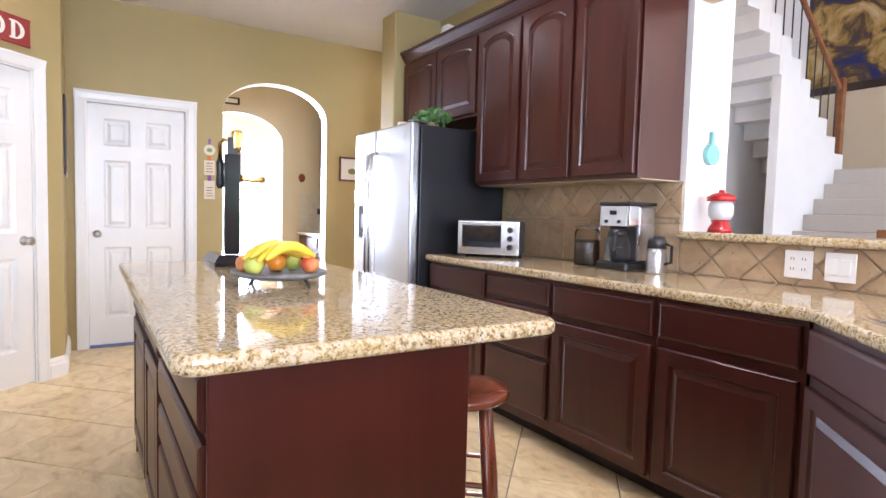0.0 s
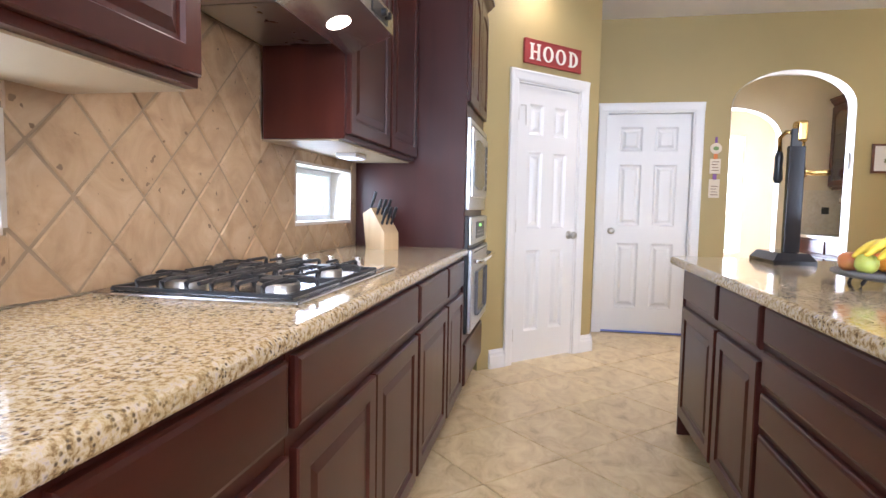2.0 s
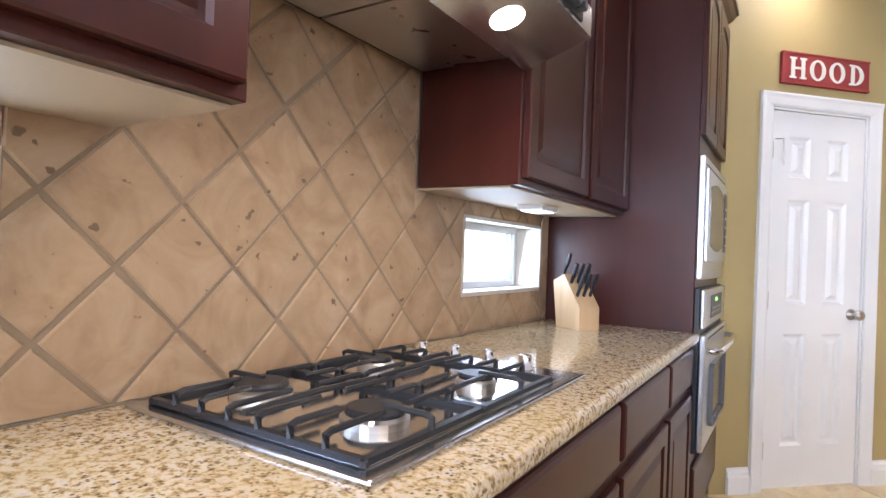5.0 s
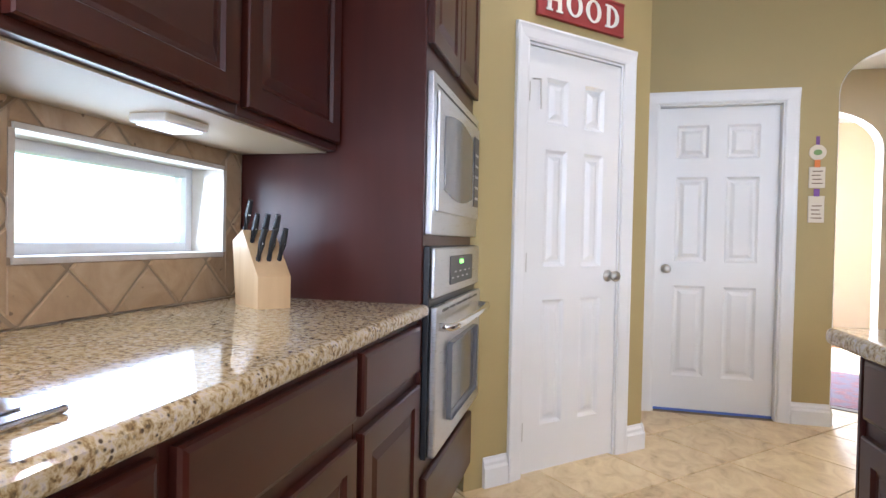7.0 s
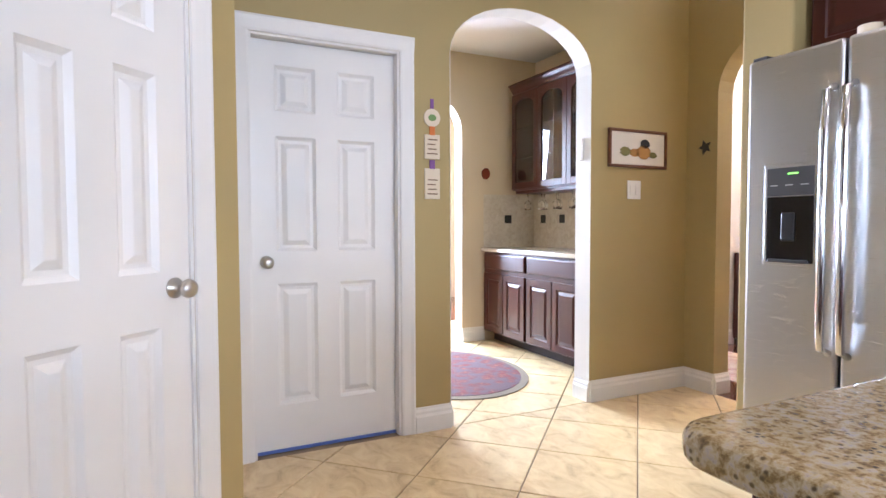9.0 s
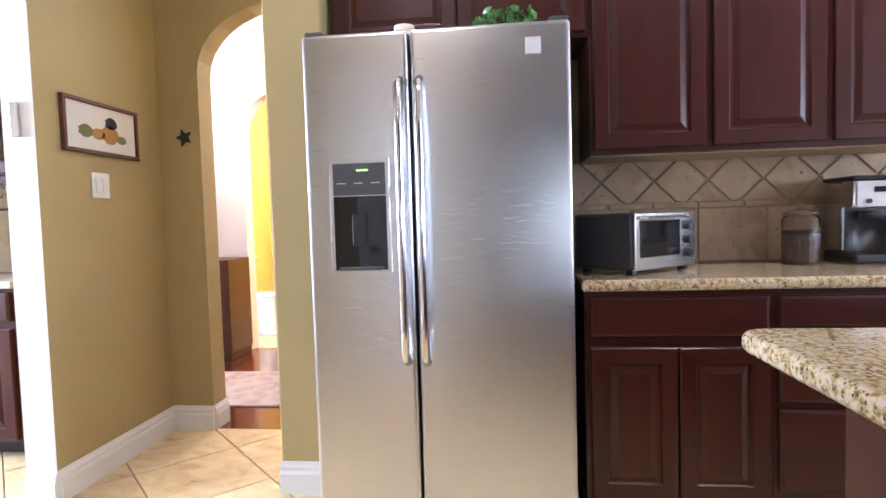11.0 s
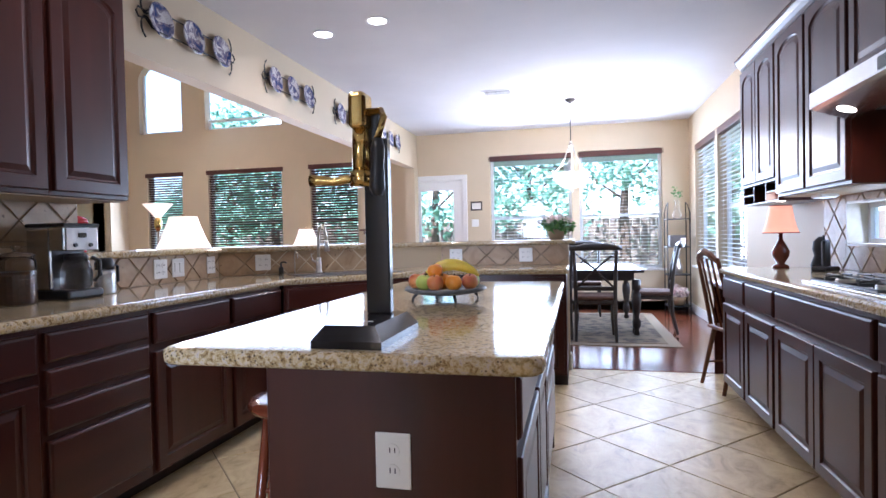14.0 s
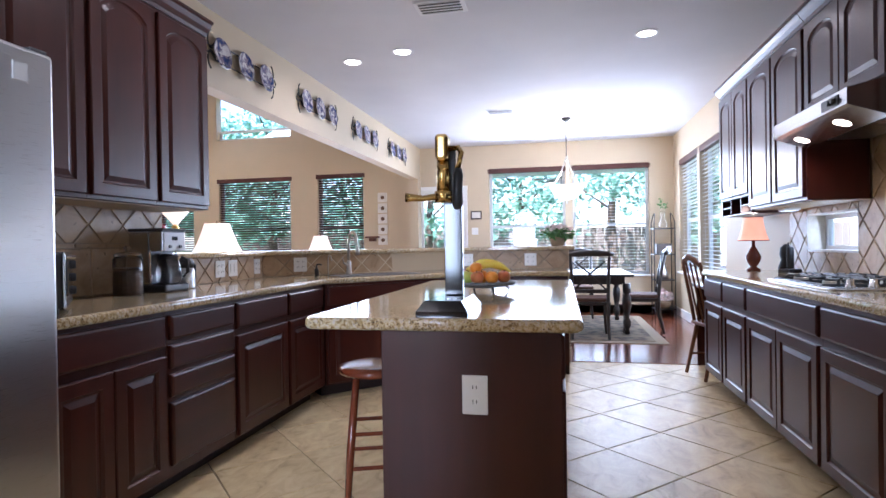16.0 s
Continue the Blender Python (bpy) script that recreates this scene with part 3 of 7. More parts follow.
part("vent_gap", boxed(0.055, -0.024, 1.598, 0.72, -0.0222, 1.604), M_BLACK, mw)
ov = thing("wall_oven", "stainless steel wall oven with towel bar handle", "oven", TM)
part("side_trim", boxed(0.012, -0.020, 0.42, 0.763, 0.0, 1.09, 0.003), M_BLACK, ov, "black trim")
part("control_panel", boxed(0.02, -0.036, 0.925, 0.755, -0.0205, 1.085, 0.006), M_STEEL, ov, "steel control panel")
part("display", boxed(0.215, -0.039, 0.955, 0.60, -0.0365, 1.055, 0.002), M_GREY, ov, "dark grey touch display")
part("clock_digits", boxed(0.36, -0.0405, 1.025, 0.42, -0.039, 1.04), M_LED, ov, "green lit digits")
for i in range(8):
    part("label_bar", boxed(0.24 + i * 0.04, -0.0402, 0.975 + 0.02 * (i % 2), 0.265 + i * 0.04, -0.039, 0.98 + 0.02 * (i % 2)), M_LIGHT, ov)
od = part("door", boxed(0.02, -0.045, 0.425, 0.755, -0.0205, 0.90, 0.006), M_STEEL, ov, "steel oven door")
part("window", boxed(0.165, -0.0485, 0.50, 0.625, -0.0455, 0.765, 0.018, 3), M_GREYG, od, "dark oven window")
bm = bm_new()
tube(bm, [(0.05, -0.045, 0.835), (0.06, -0.085, 0.835), (0.13, -0.095, 0.835), (0.39, -0.100, 0.835), (0.65, -0.095, 0.835), (0.715, -0.085, 0.835), (0.725, -0.045, 0.835)], 0.013, 10)
part("handle", bm, M_CHROME, od, "curved bar handle", True)
for i in range(6):
    part("vent_slot", boxed(0.09 + i * 0.10, -0.047, 0.878, 0.17 + i * 0.10, -0.0452, 0.886), M_BLACK, ov)

# cooktop
CY0, CY1, CX0, CX1 = 2.20, 2.99, -1.345, -0.82
cook = thing("gas_cooktop", "stainless steel gas cooktop with black cast iron grates", "cooktop")
part("tray", boxed(CX0, CY0, 0.9125, CX1, CY1, 0.922, 0.004), M_STEELH, cook, "shiny steel tray")
part("well", boxed(CX0 + 0.03, CY0 + 0.03, 0.9222, CX1 - 0.03, CY1 - 0.03, 0.925, 0.002), M_CHROME, cook)
for bx in (-1.215, -0.955):
    for by, br in ((2.375, 0.055), (2.70, 0.042)):
        b = part("burner", lathe(bm_new(), [(br, 0), (br, 0.012), (br * 0.9, 0.016)], 24, (bx, by, 0.925)), M_NICKEL, cook)
        part("burner_cap", lathe(bm_new(), [(br * 0.85, 0), (br * 0.88, 0.006), (br * 0.8, 0.011)], 24, (bx, by, 0.9412)), M_IRON, b, "black burner cap")


def grate(x0, y0, x1, y1):
    """A low rim with upright posts that carry long raised fingers."""
    bm = bm_new()
    z, low, r = 0.953, 0.931, 0.0055
    for p, q in (((x0, y0), (x1, y0)), ((x0, y1), (x1, y1)), ((x0, y0), (x0, y1)), ((x1, y0), (x1, y1))):
        bar_x, bar_y = (0.006, 0.0) if p[0] == q[0] else (0.0, 0.006)
        box(bm, min(p[0], q[0]) - bar_x, min(p[1], q[1]) - bar_y, low - 0.006, max(p[0], q[0]) + bar_x, max(p[1], q[1]) + bar_y, low + 0.003)
    dx, dy = x1 - x0, y1 - y0
    for k in range(1, 7):
        x = x0 + dx * k / 7
        reach = 0.30 if k in (2, 5) else 0.40
        for ya, sgn in ((y0, 1), (y1, -1)):
            tube(bm, [(x, ya, low), (x, ya, z - 0.004), (x, ya + sgn * 0.012, z), (x, ya + sgn * dy * reach, z + 0.001)], [r * 1.3, r * 1.2, r, r * 0.85], 6)
    ym, xm = (y0 + y1) / 2, (x0 + x1) / 2
    for xa, sgn in ((x0, 1), (x1, -1)):
        tube(bm, [(xa, ym, low), (xa, ym, z - 0.004), (xa + sgn * 0.012, ym, z), (xa + sgn * dx * 0.2, ym, z)], r, 6)
    tube(bm, [(xm, y0, z - 0.004), (xm, ym, z), (xm, y1, z - 0.004)], r, 6)
    for px, py in ((x0, y0), (x1, y0), (x0, y1), (x1, y1)):
        tube(bm, [(px, py, low), (px, py, 0.9235)], r * 1.3, 6)
    return part("grate", bm, M_IRON, cook, "black cast iron grate")


grate(CX0 + 0.035, CY0 + 0.03, CX1 - 0.035, CY0 + 0.335)
grate(CX0 + 0.035, CY0 + 0.345, CX1 - 0.035, CY0 + 0.65)
for i in range(4):
    part("knob", lathe(bm_new(), [(0.023, 0), (0.022, 0.006), (0.016, 0.010), (0.0155, 0.032), (0.013, 0.036)], 16, (-1.235 + i * 0.098, CY1 - 0.075, 0.9252)), M_CHROME, cook, "polished knob", True)

# range hood
hood = thing("range_hood", "brushed steel under cabinet range hood with two lit lamps", "range hood")
HY0, HY1 = 2.185, 3.075
bm = bm_new()
prism(bm, [(XW + 0.014, HY0, 1.858), (-1.0, HY0, 1.858), (-0.865, HY0, 1.825), (-0.865, HY0, 1.752), (-0.89, HY0, 1.742), (-1.04, HY0, 1.69), (-1.052, HY0, 1.70), (-1.052, HY0, 1.735), (XW + 0.014, HY0, 1.735)], (0, HY1 - HY0, 0))
part("canopy", bm, M_STEELH, hood, "brushed steel canopy")
bm = boxed(XW + 0.03, HY0 + 0.02, 1.728, -1.07, 2.625, 1.7345)
part("filter", bm, M_STEEL, hood, "grease filter panel")
part("filter", boxed(XW + 0.03, 2.635, 1.728, -1.07, HY1 - 0.02, 1.7345), M_STEEL, hood, "grease filter panel")
part("control_plate", boxed(-0.8655, 2.83, 1.762, -0.861, 3.0, 1.812, 0.002), M_BLACK, hood, "black control plate")
for ky in (2.93, 2.97):
    bm = lathe(bm_new(), [(0.014, 0), (0.013, 0.016), (0.010, 0.018)], 14)
    k = part("knob", bm, M_BLACK, hood)
    k.matrix_basis = pose(-0.861, ky, 1.787, 0, 90, 0)
for ly in (2.33, 2.80):
    bm = lathe(bm_new(), [(0.040, 0.0), (0.039, -0.003), (0.032, -0.004)], 24)
    k = part("hood_lamp", bm, M_BULB, hood, "lit round halogen lamp")
    k.matrix_basis = pose(-0.965, ly, 1.7155, 0, -19, 0)
    spot_lamp("hood_light", (-0.96, ly, 1.70), 3.2, (1.0, 0.84, 0.62), 150, 0.035)

# under cabinet puck lights
M_PUCK = glow("puck_lens", (0.85, 0.92, 1.0), 0.5)
for px, py in ((-1.22, 3.62), (-1.22, 1.42)):
    pk = thing("under_cabinet_light", "small white under cabinet light", "light")
    part("housing", boxed(px - 0.05, py - 0.075, 1.36, px + 0.05, py + 0.075, 1.3845, 0.006), M_IVORY, pk)
    part("lens", boxed(px - 0.04, py - 0.06, 1.356, px + 0.04, py + 0.06, 1.36), M_PUCK, pk, "frosted lens")
M_UNDER = paint("pale_cabinet_underside", (0.46, 0.36, 0.23), 0.5)
for a, c, u in ((1.16, 2.19, UR), (3.07, 4.155, UR)):
    tagged(part("light_rail", boxed(XW + 0.006, a + 0.01, 1.379, UR - 0.03, c - 0.01, 1.3845), M_UNDER), "pale unfinished cabinet underside panel", "panel")
tagged(part("light_rail", boxed(UF + 0.03, 2.87, 1.379, FW - 0.006, 4.21, 1.3845), M_UNDER), "pale unfinished cabinet underside panel", "panel")

# wine cubby under the first wall cabinet
cub = thing("wine_cubby", "small dark wood cubby shelf under the wall cabinet", "shelf", face_east(0.36, UR))
for x0, z0, x1, z1 in ((0, 1.36, 0.80, 1.372), (0, 1.372, 0.012, 1.499), (0.788, 1.372, 0.80, 1.499), (0.26, 1.372, 0.272, 1.499), (0.53, 1.372, 0.542, 1.499), (0.012, 1.43, 0.26, 1.44), (0.542, 1.43, 0.788, 1.44)):
    part("divider", boxed(x0, 0.005, z0, x1, 0.32, z1, 0.001, 1), M_WOOD, cub)
part("backing", boxed(0.012, 0.30, 1.372, 0.788, 0.319, 1.499), M_WOOD, cub)

# ---- doors, casings, baseboards ----


def six_panel(bm, w, h, t=0.035):
    """A moulded six panel door leaf, front at y=0 facing -y."""
    st = 0.11
    cw = (w - 3 * st) / 2
    rows = [(0.22, 0.60), (0.98, 0.56), (1.66, 0.22)]
    dep = 0.017
    box(bm, 0, dep, 0, w, t, h)
    zs = [0] + [v for z, hh in rows for v in (z, z + hh)] + [h]
    for i in range(0, len(zs), 2):
        box(bm, 0, 0, zs[i], w, dep + 0.0005, zs[i + 1])
    for z, hh in rows:
        for x0, x1 in ((0, st), (st + cw, 2 * st + cw), (w - st, w)):
            box(bm, x0, 0, z, x1, dep + 0.0005, z + hh)
        for k in range(2):
            x = st + k * (st + cw)
            prof = ((0.0, 0.0005), (0.006, 0.006), (0.016, 0.0145), (0.030, 0.0155), (0.052, 0.003), (0.056, 0.002))
            rings = [[bm.verts.new(p) for p in ((x + i, y, z + i), (x + cw - i, y, z + i), (x + cw - i, y, z + hh - i), (x + i, y, z + hh - i))] for i, y in prof]
            for a, c in zip(rings, rings[1:]):
                for q in range(4):
                    bm.faces.new((a[q], a[(q + 1) % 4], c[(q + 1) % 4], c[q]))
            bm.faces.new(rings[-1])
    bmesh.ops.recalc_face_normals(bm, faces=bm.faces[:])
    return bm


def casing(name, m, d0, d1, top, label, cw=0.075):
    c = thing(name, label, "door casing", m, kind="structure")
    prof = [(0, 0), (0, -0.010), (0.012, -0.014), (0.05, -0.018), (0.066, -0.022), (cw, -0.020), (cw, 0)]
    bm = bm_new()
    prism(bm, [(d0 - p, q, 0) for p, q in prof], (0, 0, top + cw - 0.004))
    part("side_casing", bm, M_WHITE, c)
    bm = bm_new()
    prism(bm, [(d1 + p, q, 0) for p, q in prof], (0, 0, top + cw - 0.004))
    part("side_casing", bm, M_WHITE, c)
    bm = bm_new()
    prism(bm, [(d0 - cw - 0.004, q - 0.002, top + p) for p, q in prof], (d1 - d0 + 2 * cw + 0.008, 0, 0))
    part("head_casing", bm, M_WHITE, c)
    for a, b2 in ((d0, d0 + 0.012), (d1 - 0.012, d1)):
        part("jamb", boxed(a, 0.001, 0, b2, 0.12, top), M_WHITE, c)
    part("jamb", boxed(d0 + 0.012, 0.001, top - 0.012, d1 - 0.012, 0.12, top), M_WHITE, c)
    return c


def knob(parent, x, z, y=-0.001, flip=1):
    bm = lathe(bm_new(), [(0.031, 0), (0.031, 0.005), (0.012, 0.009), (0.011, 0.032), (0.024, 0.042), (0.029, 0.055), (0.024, 0.067), (0.010, 0.071)], 20)
    k = part("knob", bm, M_NICKEL, parent, "satin nickel knob", True)
    k.matrix_basis = pose(x, y, z, 90, 0, 0)


casing("door_casing", PM, DP0, DP1, 2.04, "white painted casing round the pantry door")
d = thing("pantry_door", "white painted six panel pantry door, closed", "door", PM @ pose(DP0 + 0.014, 0.008, 0.012))
w = DP1 - DP0 - 0.028
part("leaf", six_panel(bm_new(), w, 2.012), M_WHITE, d)
knob(d, w - 0.06, 0.93)
for hz in (0.2, 1.0, 1.8):
    part("hinge", boxed(-0.008, -0.006, hz - 0.045, 0.006, 0.004, hz + 0.045, 0.002), M_NICKEL, d)
bm = bm_new()
tube(bm, [(0.02, -0.004, 1.86), (0.055, -0.02, 1.86), (0.055, -0.025, 1.72)], 0.004, 6)
part("flip_latch", bm, M_NICKEL, d, "small nickel flip latch")
NM = pose(0, YB, 0)
casing("door_casing", NM, D0, D1, 2.03, "white painted casing round the closed door")
d = thing("utility_door", "white painted six panel door, closed", "door", NM @ pose(D0 + 0.014, 0.05, 0.018))
w = D1 - D0 - 0.028
part("leaf", six_panel(bm_new(), w, 1.996), M_WHITE, d)
knob(d, 0.06, 0.93)
M_BLUE = mat("blue_tape", (0.12, 0.20, 0.55), 0.5)
part("draught_strip", boxed(0, -0.004, -0.016, w, 0.03, -0.001), M_BLUE, d, "blue strip under the door")


def baseboard(p, q, label="white moulded baseboard", h=0.135):
    """From p to q in plan; the room lies to the right of the way from p to q."""
    p, q = Vector((*p, 0)), Vector((*q, 0))
    dv = q - p
    bm = bm_new()
    prof = [(0, 0), (0, -0.020), (0.085, -0.020), (0.098, -0.013), (0.112, -0.013), (0.124, -0.006), (h, -0.004), (h, 0)]
    prism(bm, [(0, yy, zz) for zz, yy in prof], (dv.length, 0, 0))
    ob = struct("baseboard", bm, M_WHITE, label, "baseboard")
    ob.matrix_basis = Matrix.Translation(p) @ Matrix.Rotation(math.atan2(dv.y, dv.x), 4, "Z")


def on_pantry(u):
    v = PA + PD * u
    return (v.x, v.y)


baseboard(on_pantry(0.10), on_pantry(DP0 - 0.078))
baseboard(on_pantry(DP1 + 0.078), on_pantry(PLEN + 0.012))
baseboard((0.055, 5.71), (0.055, YB))
baseboard((D1 + 0.078, YB), (A0, YB))
baseboard((A1, YB), (XE, YB))
baseboard((XE, YB), (XE, E1))
baseboard((XE, E1), (XE + 0.14, E1))
baseboard((2.36, 5.54), (2.36, 5.29))
baseboard((A0, YB), (A0, YB + 0.14))
baseboard((A1, YB + 0.14), (A1, YB))
baseboard((XW, YD), (FW, YD))
ob = struct("baseboard", boxed(XW, YD + 0.02, 0, XW + 0.018, 0.22, 0.13, 0.004), M_WHITE, "white baseboard under the dining windows", "baseboard")
ob = struct("baseboard", boxed(0.30, 0.215, 0, 0.315, 0.33, 0.135, 0.004), M_WHITE, "white baseboard at the end of the bar", "baseboard")

# arch reveals are painted white
bm = bm_new()
for pts, flat in ((arch_pts(A0 + 0.001, A1 - 0.001, 2.06, 0.309), 0),):
    poly = [(A0 + 0.001, 0.136)] + pts + [(A1 - 0.001, 0.136)]
    for (u0, z0), (u1, z1) in zip(poly, poly[1:]):
        a = [bm.verts.new(c) for c in ((u0, YB - 0.001, z0), (u1, YB - 0.001, z1), (u1, YB + 0.141, z1), (u0, YB + 0.141, z0))]
        bm.faces.new(a)
bmesh.ops.remove_doubles(bm, verts=bm.verts[:], dist=0.0004)
bmesh.ops.solidify(bm, geom=bm.faces[:], thickness=0.003)
struct("trim", bm, M_WHITE, "white painted arch reveal", "trim")

# ---- things on the walls by the doors ----
M_RED = paint("weathered_red_board", (0.30, 0.035, 0.03), 0.6)
M_CREAM = mat("cream_letters", (0.80, 0.76, 0.66), 0.6)


def text_part(name, text, size, material, parent, m, depth=0.002):
    cu = bpy.data.curves.new(name, "FONT")
    cu.body, cu.size, cu.extrude = text, size, depth
    cu.align_x, cu.align_y = "CENTER", "CENTER"
    tmp = bpy.data.objects.new(name, cu)
    scene.collection.objects.link(tmp)
    me = bpy.data.meshes.new_from_object(tmp.evaluated_get(bpy.context.evaluated_depsgraph_get()))
    bpy.data.objects.remove(tmp)
    me.materials.append(material)
    ob = new(name, me)
    ob.parent, ob.matrix_basis = parent, m
    return ob


sg = thing("wooden_sign", "red wooden sign with cream letters above the pantry door", "sign", PM @ pose(0.628, -0.002, 2.25) @ Matrix.Scale(1.14, 4))
part("board", boxed(-0.25, -0.018, -0.075, 0.25, 0, 0.075, 0.004), M_RED, sg)
for z0, z1 in ((-0.075, -0.066), (0.066, 0.075)):
    part("edge_strip", boxed(-0.25, -0.021, z0, 0.25, -0.0182, z1, 0.001, 1), M_RED, sg)


def serif_letter(ch, x):
    """A block letter with slab feet, 0.10 high, centred on x."""
    bm, h, t0, t1 = bm_new(), 0.049, -0.0225, -0.019
    if ch == "H":
        for s in (-1, 1):
            box(bm, x + s * 0.028 - 0.010, t0, -h, x + s * 0.028 + 0.010, t1, h)
            for z0 in (-h, h - 0.008):
                box(bm, x + s * 0.028 - 0.018, t0 - 0.0004, z0, x + s * 0.028 + 0.018, t1, z0 + 0.008)
        box(bm, x - 0.020, t0 + 0.0004, -0.005, x + 0.020, t1, 0.005)
        return bm
    n = 28
    out, inn = [], []
    for k in range(n):
        a = 2 * math.pi * k / n
        c, d = math.cos(a), math.sin(a)
        if ch == "D" and c < 0:
            out.append((x - 0.030, h * max(-1.0, min(1.0, d * 3))))
            inn.append((x - 0.010, (h - 0.009) * max(-1.0, min(1.0, d * 3))))
        else:
            ox = 0.0 if ch == "O" else -0.012
            out.append((x + ox + (0.045 if ch == "O" else 0.056) * c, h * d))
            inn.append((x + ox + (0.024 if ch == "O" else 0.034) * c, (h - 0.009) * d))
    rings = [[bm.verts.new((p, y, q)) for p, q in ring] for ring, y in ((out, t1), (out, t0), (inn, t0), (inn, t1))]
    for a, c in zip(rings, rings[1:]):
        for k in range(n):
            bm.faces.new((a[k], a[(k + 1) % n], c[(k + 1) % n], c[k]))
    bmesh.ops.remove_doubles(bm, verts=bm.verts[:], dist=0.0002)
    if ch == "D":
        for z0 in (-h, h - 0.008):
            box(bm, x - 0.040, t0 - 0.0004, z0, x - 0.006, t1, z0 + 0.008)
    bmesh.ops.recalc_face_normals(bm, faces=bm.faces[:])
    return bm


for i, ch in enumerate("HOOD"):
    part("letter", serif_letter(ch, -0.166 + i * 0.111), M_CREAM, sg)
M_DARKW = timber("dark_frame_wood", (0.02, 0.012, 0.008), (0.05, 0.03, 0.02), 0.4, "z", 0.1)
wh = thing("wall_hanging", "narrow dark framed board on the return wall", "wall hanging")
part("board", boxed(0.0555, 6.0, 1.40, 0.068, 6.28, 1.98, 0.004), M_DARKW, wh)
part("clip", boxed(0.0682, 6.10, 1.38, 0.074, 6.16, 1.42, 0.002), M_NICKEL, wh)

M_PAPER = paint("ivory_card", (0.72, 0.64, 0.50), 0.7)
M_INK = mat("brown_ink", (0.16, 0.09, 0.05), 0.8)
M_PURPLE = mat("purple_ribbon", (0.22, 0.10, 0.30), 0.8)
M_ORANGE = mat("orange_ribbon", (0.65, 0.20, 0.05), 0.8)
M_GREENP = mat("green_paint", (0.18, 0.30, 0.10), 0.7)
pl = thing("hanging_plaque", "three small ivory plaques hung on ribbons", "wall decoration", pose(1.125, YB - 0.002, 0))
part("round_plaque", prism(bm_new(), [(0.048 * math.cos(a * math.pi / 10), -0.008, 1.70 + 0.048 * math.sin(a * math.pi / 10)) for a in range(20)], (0, 0.008, 0)), M_PAPER, pl, "round ivory plaque")
part("motif", prism(bm_new(), [(0.024 * math.cos(a * math.pi / 6), -0.010, 1.70 + 0.018 * math.sin(a * math.pi / 6)) for a in range(12)], (0, 0.0015, 0)), M_GREENP, pl)
part("ribbon", boxed(-0.010, -0.007, 1.745, 0.010, -0.003, 1.80, 0.001, 1), M_PURPLE, pl)
for z0, z1, rib in ((1.48, 1.61, M_ORANGE), (1.265, 1.43, M_PURPLE)):
    part("ribbon", boxed(-0.016, -0.009, z1 - 0.004, 0.016, -0.003, z1 + 0.045, 0.002, 1), rib, pl)
    cd = part("card", boxed(-0.045, -0.008, z0, 0.045, 0, z1, 0.002), M_PAPER, pl)
    for i in range(4):
        part("text_bar", boxed(-0.03 + 0.004 * (i % 2), -0.0092, z0 + 0.025 + i * 0.025, 0.03 - 0.006 * (i % 3), -0.0082, z0 + 0.031 + i * 0.025), M_INK, cd)

M_FRAMEW = timber("brown_picture_frame", (0.07, 0.025, 0.012), (0.16, 0.06, 0.03), 0.35, "x")
M_MAT = paint("white_picture_mount", (0.78, 0.75, 0.70), 0.8)


def picture(name, m, w, h, label, fw=0.022, blobs=(), frame_mat=None):
    p = thing(name, label, "picture", m)
    fm = frame_mat or M_FRAMEW
    for x0, z0, x1, z1 in ((-w / 2, -h / 2, w / 2, -h / 2 + fw), (-w / 2, h / 2 - fw, w / 2, h / 2), (-w / 2, -h / 2 + fw, -w / 2 + fw, h / 2 - fw), (w / 2 - fw, -h / 2 + fw, w / 2, h / 2 - fw)):
        part("frame", boxed(x0, -0.022, z0, x1, 0, z1, 0.003), fm, p)
    part("mount", boxed(-w / 2 + fw, -0.010, -h / 2 + fw, w / 2 - fw, -0.002, h / 2 - fw), M_MAT, p, "white mount")
    for bx, bz, rx, rz, mm in blobs:
        part("motif", prism(bm_new(), [(bx + rx * math.cos(a * math.pi / 8) * (1 + 0.15 * math.sin(3 * a)), -0.0115, bz + rz * math.sin(a * math.pi / 8)) for a in range(16)], (0, 0.001, 0)), mm, p)
    return p


M_STILL1 = mat("still_life_green", (0.20, 0.20, 0.08), 0.8)
M_STILL2 = mat("still_life_ochre", (0.45, 0.24, 0.07), 0.8)
M_STILL3 = mat("still_life_dark", (0.05, 0.05, 0.06), 0.8)
picture("framed_picture", pose(2.60, YB - 0.001, 1.615), 0.50, 0.245, "still life print in a brown wooden frame", 0.018,
        [(-0.11, -0.02, 0.045, 0.03, M_STILL1), (-0.03, -0.025, 0.045, 0.026, M_STILL2), (0.05, -0.02, 0.06, 0.045, M_STILL2), (0.06, 0.035, 0.04, 0.03, M_STILL3), (0.13, -0.035, 0.035, 0.02, M_STILL1)])


